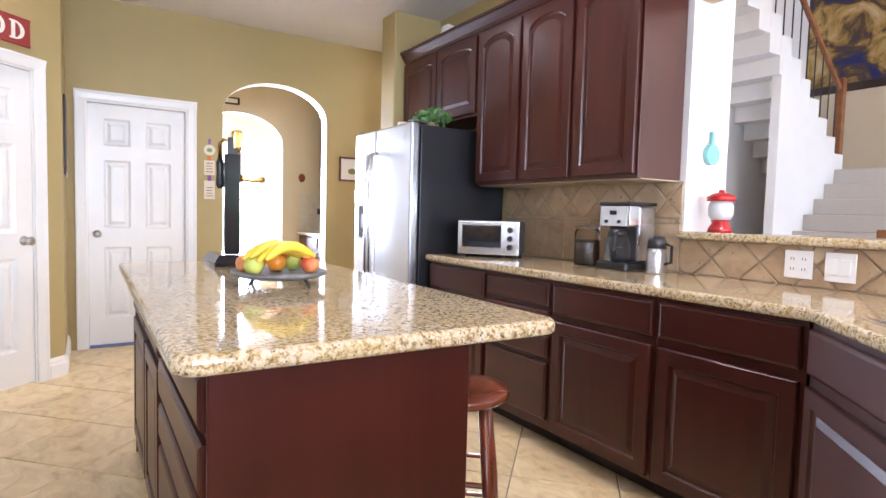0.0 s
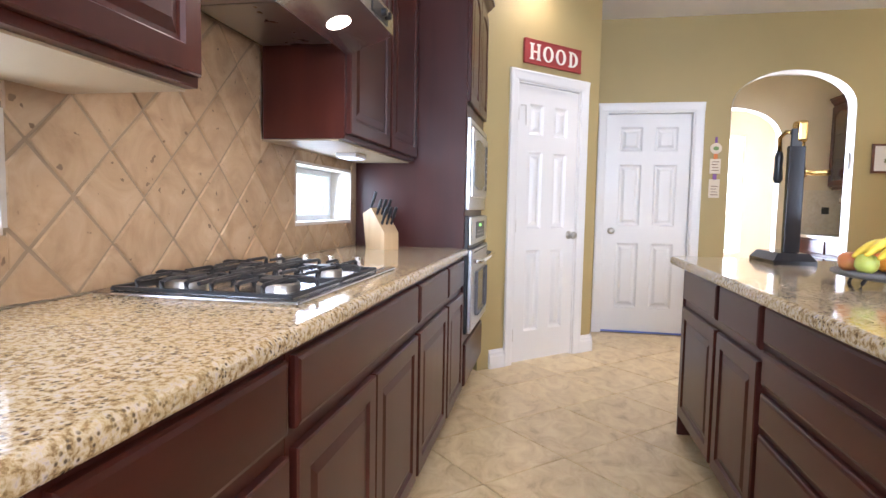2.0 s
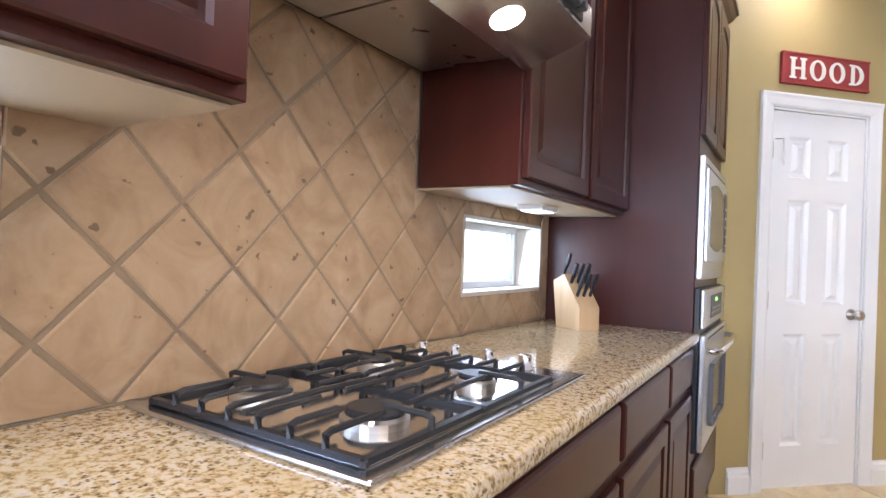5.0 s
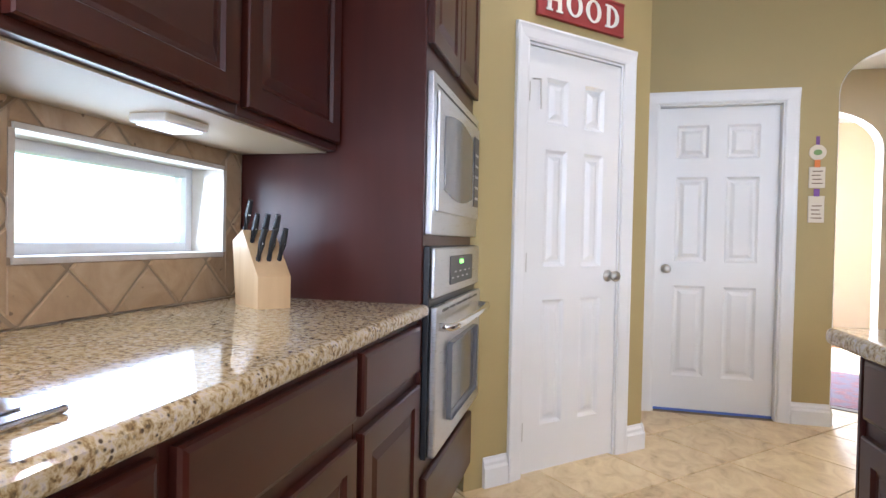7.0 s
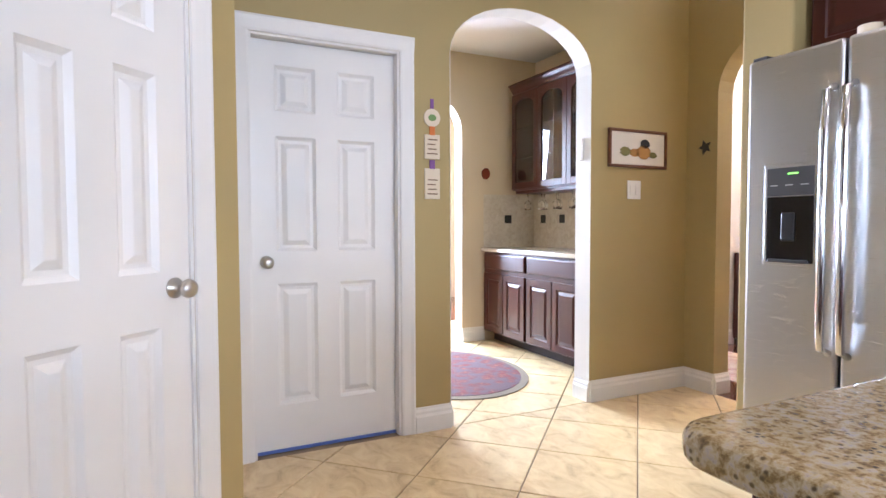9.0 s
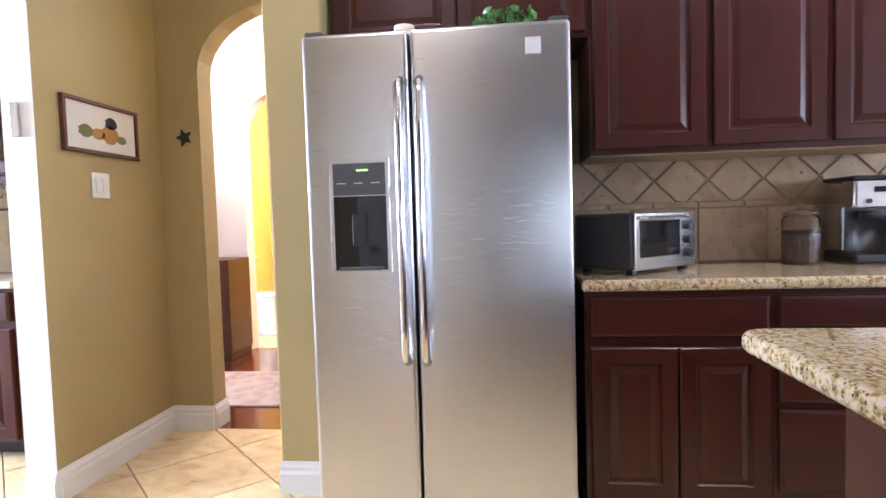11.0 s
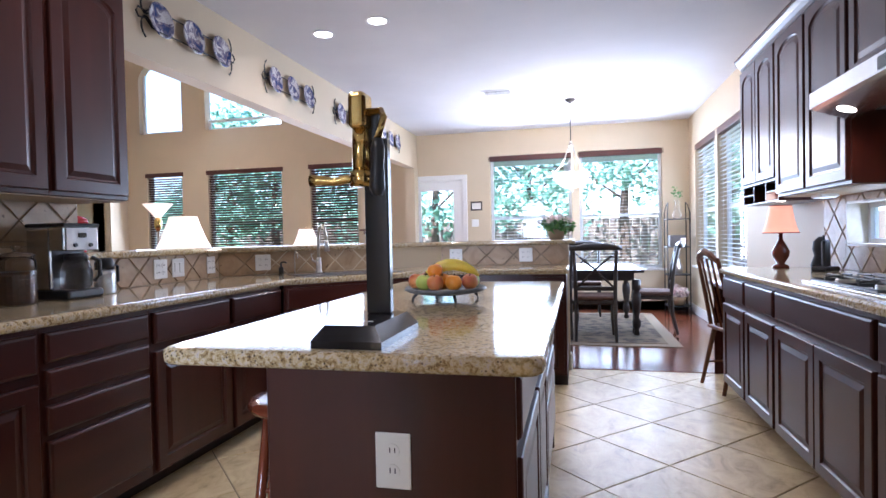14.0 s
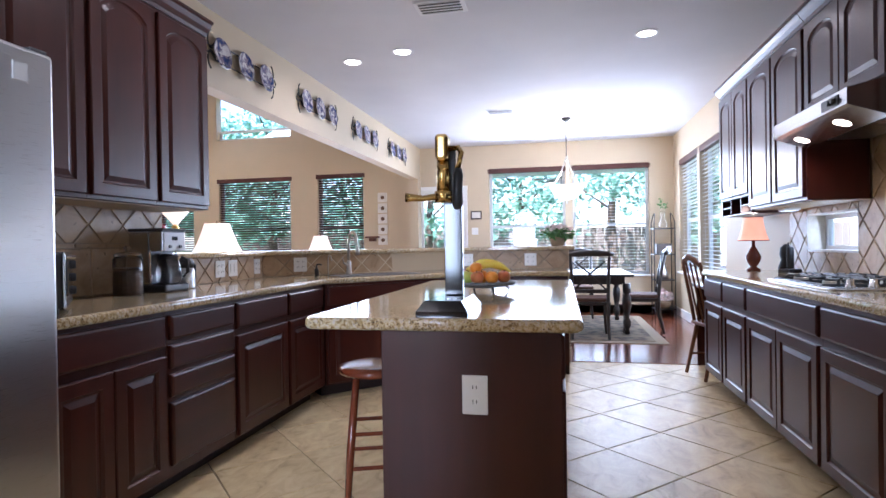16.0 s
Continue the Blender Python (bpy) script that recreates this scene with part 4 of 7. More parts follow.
def wall_plate(m, kind, w=0.115, label="white switch plate on the wall", cat="light switch"):
    p = thing("light_switch" if kind != "outlet" else "wall_outlet", label, cat, m)
    part("plate", boxed(-w / 2, -0.006, -0.06, w / 2, 0, 0.06, 0.003), M_IVORY, p)
    n = max(1, round(w / 0.058))
    for i in range(n):
        x = (i - (n - 1) / 2) * 0.046
        if kind == "switch":
            part("rocker", boxed(x - 0.016, -0.011, -0.033, x + 0.016, -0.0062, 0.033, 0.002), M_IVORY, p)
        else:
            for z in (-0.022, 0.022):
                s = part("socket", prism(bm_new(), [(x + 0.017 * math.cos(a * math.pi / 8), -0.009, z + 0.016 * math.sin(a * math.pi / 8)) for a in range(16)], (0, 0.0028, 0)), M_IVORY, p)
                for sx in (-0.006, 0.006):
                    part("slot", boxed(x + sx - 0.0014, -0.0096, z - 0.003, x + sx + 0.0014, -0.0090, z + 0.008), M_BLACK, s)
    return p


wall_plate(pose(2.575, YB - 0.001, 1.35), "switch")
ks = thing("metal_star", "small dark metal ornament on the arch edge", "wall decoration", pose(XE - 0.001, 6.31, 1.635, 0, 0, -90))
part("star", prism(bm_new(), [((0.05 if a % 2 else 0.024) * math.cos(a * math.pi / 5), -0.008, (0.05 if a % 2 else 0.024) * math.sin(a * math.pi / 5)) for a in range(10)], (0, 0.007, 0)), M_IRON, ks)
kp = thing("key_ornament", "small grey metal ornament on the arch reveal", "wall decoration", pose(A1 - 0.004, YB + 0.08, 1.60, 0, 0, -90))
part("plate", boxed(-0.02, -0.012, -0.07, 0.02, 0, 0.07, 0.005), M_NICKEL, kp)

# ---- things on the counters ----
CT = 0.912
to = thing("toaster_oven", "silver toaster oven with dark glass door", "toaster oven", pose(2.235, 4.09, CT, 0, 0, -48))
part("body", boxed(0.0, 0.012, 0.018, 0.40, 0.29, 0.235, 0.012), M_GREY, to, "dark grey metal case")
part("front_frame", boxed(0.0, 0.0, 0.018, 0.40, 0.0115, 0.235, 0.004), M_STEELH, to, "brushed steel front")
part("window", boxed(0.03, -0.004, 0.065, 0.285, 0.0, 0.205, 0.003), M_BLACKG, to, "dark glass door")
bm = tube(bm_new(), [(0.03, -0.002, 0.215), (0.035, -0.028, 0.215), (0.28, -0.028, 0.215), (0.285, -0.002, 0.215)], 0.007, 8)
part("handle", bm, M_CHROME, to)
for z in (0.07, 0.125, 0.18):
    k = part("knob", lathe(bm_new(), [(0.019, 0), (0.018, 0.014), (0.015, 0.017)], 14), M_BLACK, to)
    k.matrix_basis = pose(0.343, 0.0, z, 90, 0, 0)
for fx in (0.03, 0.37):
    for fy in (0.04, 0.25):
        part("foot", boxed(fx - 0.015, fy - 0.015, 0, fx + 0.015, fy + 0.015, 0.018, 0.003), M_BLACK, to)

M_BEANS = stone("dark_beans", [(0.3, (0.03, 0.014, 0.008)), (0.7, (0.12, 0.06, 0.03))], 0.5, False, 60)
jar = thing("glass_jar", "glass canister of coffee beans with a glass lid", "jar", pose(2.62, 3.33, CT))
part("jar", lathe(bm_new(), [(0.066, 0), (0.072, 0.01), (0.072, 0.19), (0.062, 0.205)], 24), M_GLASS, jar, "clear glass", True)
part("beans", lathe(bm_new(), [(0.064, 0.004), (0.067, 0.012), (0.067, 0.13), (0.05, 0.142)], 20), M_BEANS, jar, "dark roasted beans")
part("lid", lathe(bm_new(), [(0.066, 0.206), (0.070, 0.214), (0.05, 0.226), (0.014, 0.230), (0.012, 0.238), (0.022, 0.252), (0.010, 0.262)], 20), M_GLASS, jar, "glass lid with a knob", True)

cmk = thing("coffee_maker", "steel and black drip coffee maker with glass carafe", "coffee maker", pose(2.52, 3.17, CT, 0, 0, -90))
part("base", boxed(0, 0.0, 0.0, 0.205, 0.245, 0.045, 0.014, 3), M_BLACK, cmk, "black base")
part("tower", boxed(0.0, 0.10, 0.045, 0.195, 0.235, 0.335, 0.010), M_STEELH, cmk, "brushed steel water tank")
part("side_panel", boxed(-0.002, 0.02, 0.23, 0.197, 0.10, 0.34, 0.006), M_STEELH, cmk, "steel brew head")
part("top_lid", boxed(-0.004, 0.012, 0.3405, 0.20, 0.238, 0.358, 0.008), M_BLACK, cmk, "black lid")
part("control_face", boxed(0.012, 0.014, 0.232, 0.185, 0.0195, 0.335, 0.002), M_LIGHT, cmk, "silver control face")
part("display", boxed(0.075, 0.011, 0.29, 0.12, 0.014, 0.312, 0.003), M_BLACKG, cmk)
for kx in (0.055, 0.14):
    k = part("knob", lathe(bm_new(), [(0.010, 0), (0.009, 0.010)], 12), M_BLACK, cmk)
    k.matrix_basis = pose(kx, 0.014, 0.255, 90, 0, 0)
M_COFFEE = mat("dark_carafe", (0.02, 0.015, 0.012), 0.05)
cf = part("carafe", lathe(bm_new(), [(0.05, 0.047), (0.066, 0.06), (0.068, 0.12), (0.058, 0.16), (0.048, 0.185)], 24, (0.098, 0.055, 0)), M_GLASS, cmk, "glass carafe", True)
part("carafe_band", lathe(bm_new(), [(0.050, 0.186), (0.052, 0.20), (0.04, 0.215)], 20, (0.098, 0.055, 0)), M_BLACK, cf)
bm = tube(bm_new(), [(0.13, 0.0, 0.195), (0.15, -0.025, 0.18), (0.15, -0.03, 0.11), (0.135, -0.008, 0.08)], 0.010, 8)
part("carafe_handle", bm, M_BLACK, cf)
part("inner_back", boxed(0.01, 0.095, 0.046, 0.185, 0.0995, 0.229), M_BLACK, cmk)

gr = thing("coffee_grinder", "small steel and black canister beside the coffee maker", "grinder", pose(2.62, 2.86, CT))
part("body", lathe(bm_new(), [(0.05, 0), (0.052, 0.01), (0.050, 0.10), (0.044, 0.125)], 20), M_STEEL, gr, "steel body", True)
part("top", lathe(bm_new(), [(0.045, 0.126), (0.046, 0.16), (0.035, 0.185)], 20), M_BLACK, gr, "black top", True)
part("handle", tube(bm_new(), [(0.0, -0.05, 0.15), (0.0, -0.085, 0.14), (0.0, -0.085, 0.06), (0.0, -0.05, 0.05)], 0.008, 8), M_BLACK, gr)

# gumball machine on the bar and bottle ornament on the wall end
M_REDP = mat("glossy_red", (0.42, 0.02, 0.02), 0.18)
gm = thing("gumball_machine", "red and clear gumball machine on the bar top", "candy machine", pose(2.94, 2.73, 1.126))
gm.scale = (0.8, 0.8, 0.9)
part("base", lathe(bm_new(), [(0.075, 0), (0.07, 0.02), (0.05, 0.05), (0.055, 0.07)], 20), M_REDP, gm, "red base", True)
part("globe", lathe(bm_new(), [(0.055, 0.071), (0.075, 0.10), (0.075, 0.15), (0.06, 0.175)], 20), M_LIGHT, gm, "pale filled globe", True)
part("lid", lathe(bm_new(), [(0.085, 0.176), (0.085, 0.20), (0.05, 0.22), (0.02, 0.225), (0.015, 0.24)], 20), M_REDP, gm, "red lid", True)
M_TEAL = mat("teal_glass", (0.20, 0.45, 0.42), 0.1)
bo = thing("bottle_ornament", "flattened teal glass bottle hung on the wall", "wall decoration", pose(2.985, WE - 0.001, 1.53))
part("bottle", prism(bm_new(), [(0.055 * math.cos(a * math.pi / 10), -0.025, 0.055 * math.sin(a * math.pi / 10)) for a in range(20)], (0, 0.024, 0)), M_TEAL, bo)
part("neck", boxed(-0.012, -0.022, 0.05, 0.012, -0.004, 0.12, 0.004), M_TEAL, bo)
part("hook", tube(bm_new(), [(0, -0.012, 0.12), (0, -0.012, 0.16), (0, -0.002, 0.165)], 0.003, 6), M_NICKEL, bo)

# knife block
kb = thing("knife_block", "pale wooden knife block with black handled knives", "knife block", pose(-1.17, 3.93, CT, 0, 0, 55))
kb.scale = (0.86, 0.86, 0.88)
bm = bm_new()
prism(bm, [(-0.055, -0.11, 0), (-0.055, 0.07, 0), (-0.055, 0.105, 0.21), (-0.055, 0.02, 0.245), (-0.055, -0.11, 0.10)], (0.11, 0, 0))
part("block", bm, M_PALEW, kb, "pale beech block")
for i in range(7):
    kx, ky, kz = -0.036 + (i % 3) * 0.036, -0.06 + (i // 3) * 0.055, 0.145 + (i // 3) * 0.045
    h = part("knife_handle", tube(bm_new(), [(kx, ky, kz), (kx, ky - 0.028, kz + 0.055), (kx, ky - 0.05, kz + 0.105)], [0.0095, 0.011, 0.0085], 8), M_BLACK, kb, "black knife handle")
    part("rivet", lathe(bm_new(), [(0.003, 0), (0.002, 0.003)], 6, (kx, ky - 0.04, kz + 0.055)), M_CHROME, h)

# table lamp and small things at the far end of the range counter
M_SHADE = glow("lit_red_shade", (0.95, 0.42, 0.25), 0.4)
M_CERAM = mat("brown_red_ceramic", (0.16, 0.035, 0.02), 0.15)
cl = thing("table_lamp", "small lamp with glowing rust shade on the counter", "lamp", pose(-1.10, 1.03, CT))
cl.scale = (1.1, 1.1, 1.12)
part("base", lathe(bm_new(), [(0.045, 0), (0.045, 0.012), (0.02, 0.025), (0.045, 0.07), (0.05, 0.10), (0.025, 0.15), (0.012, 0.17), (0.010, 0.22)], 20), M_CERAM, cl, "turned brown ceramic base", True)
part("shade", lathe(bm_new(), [(0.102, 0.215), (0.098, 0.217), (0.086, 0.25), (0.074, 0.30), (0.066, 0.345), (0.062, 0.375), (0.060, 0.375)], 28), M_SHADE, cl, "glowing rust fabric bell shade", True)
for rz, rr in ((0.2125, 0.103), (0.3755, 0.0625)):
    part("trim", lathe(bm_new(), [(rr - 0.004, rz - 0.003), (rr, rz - 0.002), (rr, rz + 0.002), (rr - 0.004, rz + 0.003)], 28), M_REDP, cl, "dark red trim")
point_lamp("counter_lamp_light", (-1.10, 1.03, CT + 0.47), 2.0, WARM, 0.05)
ph = thing("telephone", "black cordless telephone on its stand", "telephone", pose(-1.22, 1.42, CT, 0, 0, 30))
part("stand", boxed(-0.06, -0.05, 0, 0.06, 0.05, 0.03, 0.008), M_BLACK, ph)
part("handset", boxed(-0.025, -0.012, 0.03, 0.025, 0.02, 0.19, 0.012), M_BLACK, ph)
part("antenna", boxed(0.012, 0.0, 0.19, 0.022, 0.01, 0.22, 0.003), M_BLACK, ph)
sm = thing("figurine", "small dark mill on the counter", "ornament", pose(-1.25, 1.27, CT))
part("body", lathe(bm_new(), [(0.05, 0), (0.055, 0.03), (0.035, 0.09), (0.045, 0.13), (0.04, 0.18), (0.01, 0.21)], 16), M_BLACK, sm, "", True)

# faucet, sink and soap pump in the corner
SKM = pose(1.93, 1.33, CT, 0, 0, -135)
sk = thing("sink", "undermount steel sink in the corner counter", "sink", SKM)
part("rim", boxed(-0.40, -0.19, 0.0005, 0.40, 0.19, 0.0025, 0.001, 1), M_STEELH, sk, "steel rim")
# no hollow here: a flat dark plate paints the shade inside the bowl
part("bowl", boxed(-0.375, -0.165, 0.0026, 0.375, 0.165, 0.0036), M_GREY, sk, "flat grey plate standing for the shaded bowl")
fa = thing("faucet", "brushed nickel gooseneck kitchen faucet", "faucet", pose(2.205, 1.235, CT, 0, 0, 45))
part("base", lathe(bm_new(), [(0.028, 0), (0.028, 0.01), (0.022, 0.02), (0.02, 0.10), (0.016, 0.12)], 16), M_NICKEL, fa, "", True)
pts = [(0, 0, 0.115), (0, 0, 0.27)] + [(0, 0.085 - 0.085 * math.cos(a * math.pi / 8), 0.27 + 0.095 * math.sin(a * math.pi / 8)) for a in range(1, 8)] + [(0, 0.175, 0.245)]
part("gooseneck", tube(bm_new(), pts, 0.012, 10), M_NICKEL, fa, "", True)
part("spray_head", tube(bm_new(), [(0, 0.175, 0.25), (0, 0.183, 0.215), (0, 0.19, 0.17)], [0.013, 0.016, 0.019], 10), M_NICKEL, fa, "", True)
part("lever", tube(bm_new(), [(0.015, 0, 0.08), (0.05, 0, 0.10), (0.06, 0, 0.15)], [0.012, 0.009, 0.006], 8), M_NICKEL, fa, "", True)
so = thing("soap_pump", "dark soap dispenser beside the sink", "soap dispenser", pose(2.42, 1.43, CT))
part("body", lathe(bm_new(), [(0.018, 0), (0.018, 0.05), (0.008, 0.06), (0.007, 0.09)], 14), M_BLACK, so, "", True)
part("nozzle", tube(bm_new(), [(0, 0, 0.09), (-0.03, 0.0, 0.095), (-0.045, 0.0, 0.085)], 0.006, 6), M_BLACK, so)
fl = thing("filter_tap", "slim nickel filtered water tap", "faucet", pose(2.35, 1.35, CT, 0, 0, 45))
part("spout", tube(bm_new(), [(0, 0, 0), (0, 0, 0.12)] + [(0, 0.04 - 0.04 * math.cos(a * math.pi / 6), 0.12 + 0.05 * math.sin(a * math.pi / 6)) for a in range(1, 7)], 0.005, 8), M_NICKEL, fl, "", True)

# outlets on the bar splash, island end
for yy, kd, ww in ((2.265, "outlet", 0.115), (2.105, "switch", 0.115), (1.765, "outlet", 0.09)):
    wall_plate(pose(FW - 0.016, yy, 1.005, 0, 0, -90), kd, ww, "white plate set in the tiled splash", "wall outlet")
c45 = 0.70711
for u, ww in ((0.30, 0.115),):
    wall_plate(pose(2.785 - u * c45 - 0.012, 1.65 - u * c45 + 0.010, 1.005, 0, 0, -135), "outlet", ww, "white outlet in the tiled splash", "wall outlet")
for xx in (1.30, 0.68):
    wall_plate(pose(xx, 0.346, 1.0, 0, 0, 180), "outlet", 0.115, "white outlet in the tiled splash", "wall outlet")
p = wall_plate(pose(0.668, 4.0625, 0.656, 0, 0, 180), "outlet", 0.085, "white outlet plate on the island end", "wall outlet")
p.scale = (1, 1, 1.08)

# corkscrew stand on the island
M_EBONY = timber("ebony_stand", (0.010, 0.009, 0.010), (0.018, 0.016, 0.016), 0.09, "z", 0.0)
cs = thing("corkscrew_stand", "brass lever corkscrew on a tall black wooden stand", "corkscrew", pose(0.775, 3.92, CT))
bm = bm_new()
vb = [(-0.088, -0.155), (0.088, -0.155), (0.088, 0.155), (-0.088, 0.155)]
rings = [[bm.verts.new((x * s, y * s2, z)) for x, y in vb] for s, s2, z in ((1, 1, 0), (1, 1, 0.018), (0.72, 0.84, 0.052))]
for a, c in zip(rings, rings[1:]):
    for i in range(4):
        bm.faces.new((a[i], a[(i + 1) % 4], c[(i + 1) % 4], c[i]))
bm.faces.new(rings[0][::-1])
bm.faces.new(rings[-1])
bmesh.ops.recalc_face_normals(bm, faces=bm.faces[:])
part("plinth", bm, M_EBONY, cs, "black bevelled plinth")
part("post", boxed(-0.034, -0.105, 0.0525, 0.034, -0.075, 0.525, 0.004), M_EBONY, cs, "tall black post")
part("frame_cylinder", tube(bm_new(), [(0.028, -0.045, 0.42), (0.028, -0.045, 0.50), (0.028, -0.045, 0.55)], [0.024, 0.024, 0.022], 14), M_BRASS, cs, "brass barrel", True)
part("collar", tube(bm_new(), [(0.028, -0.045, 0.395), (0.028, -0.045, 0.435)], 0.032, 14), M_BRASS, cs, "", True)
part("head", boxed(0.004, -0.08, 0.545, 0.052, -0.01, 0.642, 0.014, 3), M_BRASS, cs, "cast brass head")
part("bracket", boxed(-0.016, -0.075, 0.42, 0.03, -0.06, 0.605, 0.004), M_IRON, cs, "dark bracket")
part("clamp_arm", tube(bm_new(), [(0.028, -0.045, 0.415), (0.07, -0.035, 0.415), (0.10, -0.03, 0.41), (0.14, -0.025, 0.414), (0.165, -0.022, 0.415)], [0.014, 0.012, 0.011, 0.014, 0.017], 10), M_BRASS, cs, "brass clamp handle", True)
lv = part("lever", tube(bm_new(), [(0.004, -0.05, 0.59), (-0.03, -0.045, 0.592), (-0.045, -0.02, 0.57), (-0.036, 0.0, 0.51)], [0.009, 0.010, 0.010, 0.011], 10), M_BRASS, cs, "curved brass lever", True)
part("lever_grip", tube(bm_new(), [(-0.036, 0.0, 0.51), (-0.036, 0.003, 0.485), (-0.035, 0.006, 0.44), (-0.034, 0.008, 0.385), (-0.034, 0.008, 0.365)], [0.013, 0.019, 0.017, 0.021, 0.012], 12), M_BLACK, lv, "black turned grip", True)
for i, ch in enumerate(("bar",) * 4):
    part("name_bar", boxed(-0.035 + i * 0.02, 0.06, 0.0522, -0.022 + i * 0.02, 0.064, 0.0527), M_NICKEL, cs)

# fruit bowl
M_ROCK = stone("grey_stone_dish", [(0.3, (0.10, 0.10, 0.10)), (0.7, (0.22, 0.21, 0.20))], 0.45, False, 20)
BX, BY = 0.775, 3.04
fb = thing("fruit_bowl", "shallow grey stone dish on small iron feet", "bowl", pose(BX, BY, CT))
part("dish", lathe(bm_new(), [(0.08, 0.022), (0.15, 0.034), (0.168, 0.044), (0.163, 0.054), (0.15, 0.048), (0.08, 0.04)], 32), M_ROCK, fb, "", True)
for k in range(4):
    a = k * math.pi / 2 + 0.5
    part("foot", tube(bm_new(), [(0.12 * math.cos(a), 0.12 * math.sin(a), 0.03), (0.135 * math.cos(a), 0.135 * math.sin(a), 0.014), (0.14 * math.cos(a), 0.14 * math.sin(a), 0.0)], 0.006, 6), M_IRON, fb, "iron foot")


def fruit_mat(name, a, b2, sc=9):
    m = mat(name, a, 0.35)
    t, n, l, b = nodes_of(m)
    l.new(ramp(m, noise_tex(m, coords(m, shift_random=True), sc, 3), [(0.35, a), (0.7, b2)]), b.inputs["Base Color"])
    b.inputs["Subsurface Weight"].default_value = 0.05
    return m


M_APPLE = fruit_mat("red_apple_skin", (0.60, 0.09, 0.04), (0.72, 0.36, 0.10))
M_GAPPLE = fruit_mat("green_apple_skin", (0.42, 0.52, 0.08), (0.60, 0.60, 0.14))
M_ORANGEF = fruit_mat("orange_skin", (0.85, 0.28, 0.02), (0.90, 0.36, 0.04), 60)
M_BANANA = fruit_mat("banana_skin", (0.85, 0.60, 0.03), (0.90, 0.70, 0.10), 14)
M_STEM = mat("brown_stem", (0.08, 0.05, 0.02), 0.7)


def apple(name, x, y, z, r, m, label):
    f = thing(name, label, "fruit", pose(BX + x, BY + y, CT + z, random.uniform(-15, 15), random.uniform(-15, 15), random.uniform(0, 360)), "fruit in the dish")
    prof = [(r * 0.12, -r * 0.80), (r * 0.55, -r * 0.86), (r * 0.92, -r * 0.4), (r, 0.1 * r), (r * 0.88, r * 0.55), (r * 0.5, r * 0.86), (r * 0.16, r * 0.74)]
    part("skin", lathe(bm_new(), prof, 20), m, f, "", True)
    part("stem", tube(bm_new(), [(0, 0, r * 0.74), (0.003, 0, r * 1.05)], 0.002, 6), M_STEM, f)
    return f


for x, y, m, nm in ((-0.14, 0.05, M_APPLE, "apple"), (-0.07, 0.12, M_ORANGEF, "orange"), (0.02, 0.14, M_APPLE, "apple"), (0.09, 0.10, M_GAPPLE, "apple"), (0.15, 0.03, M_APPLE, "apple"), (-0.13, -0.06, M_GAPPLE, "apple"), (0.0, 0.05, M_ORANGEF, "orange"), (0.12, -0.07, M_APPLE, "apple")):
    apple(nm, x * 0.78, y * 0.78, 0.077, 0.033, m, {"apple": "ripe apple in the stone dish", "orange": "orange in the stone dish"}[nm])
apple("orange", 0.03, 0.05, 0.120, 0.031, M_ORANGEF, "orange on top of the fruit pile")
for i in range(4):
    f = thing("banana", "ripe yellow banana on the fruit pile", "fruit", pose(BX - 0.03 + 0.012 * i, BY - 0.02 - 0.034 * i, CT + 0.098 + 0.008 * (i % 2), -20, 0, 8 + 5 * i), "bananas")
    pts = [(-0.105 + 0.21 * k / 8, 0.0, 0.042 * math.sin(math.pi * k / 8)) for k in range(9)]
    part("skin", tube(bm_new(), pts, [0.006, 0.013, 0.0175, 0.019, 0.019, 0.019, 0.017, 0.012, 0.005], 8), M_BANANA, f, "", True)
    part("tip", tube(bm_new(), [(0.105, 0, 0.0), (0.118, 0, -0.006)], [0.005, 0.004], 6), M_STEM, f)

# bar stool
M_STOOL = timber("red_brown_stool_wood", (0.10, 0.02, 0.008), (0.20, 0.05, 0.02), 0.2, "z", 0.5)
st = thing("bar_stool", "round red brown wooden stool under the island overhang", "stool", pose(1.19, 3.53, 0, 0, 0, 20))
part("seat", lathe(bm_new(), [(0.12, 0.595), (0.155, 0.60), (0.165, 0.615), (0.160, 0.63), (0.12, 0.636)], 28), M_STOOL, st, "round polished seat", True)
legs = [(math.cos(a), math.sin(a)) for a in (0.785, 2.356, 3.927, 5.498)]
for lx, ly in legs:
    part("leg", tube(bm_new(), [(lx * 0.19, ly * 0.19, 0), (lx * 0.16, ly * 0.16, 0.3), (lx * 0.12, ly * 0.12, 0.6)], [0.013, 0.018, 0.015], 10), M_STOOL, st, "", True)
for z, s in ((0.22, 0.167), (0.36, 0.152)):
    for (ax, ay), (bx2, by2) in zip(legs, legs[1:] + legs[:1]):
        part("stretcher", tube(bm_new(), [(ax * s, ay * s, z), (bx2 * s, by2 * s, z)], 0.009, 8), M_STOOL, st)
st2 = copy_thing(st, pose(1.2, 2.51, 0, 0, 0, 50))

# flowers on the bar end
M_POT = mat("woven_pot", (0.30, 0.22, 0.14), 0.7)
M_LEAF = fruit_mat("leaf_green", (0.05, 0.14, 0.03), (0.10, 0.24, 0.05), 20)
M_PETAL = fruit_mat("pale_pink_petals", (0.75, 0.55, 0.55), (0.82, 0.76, 0.70), 20)


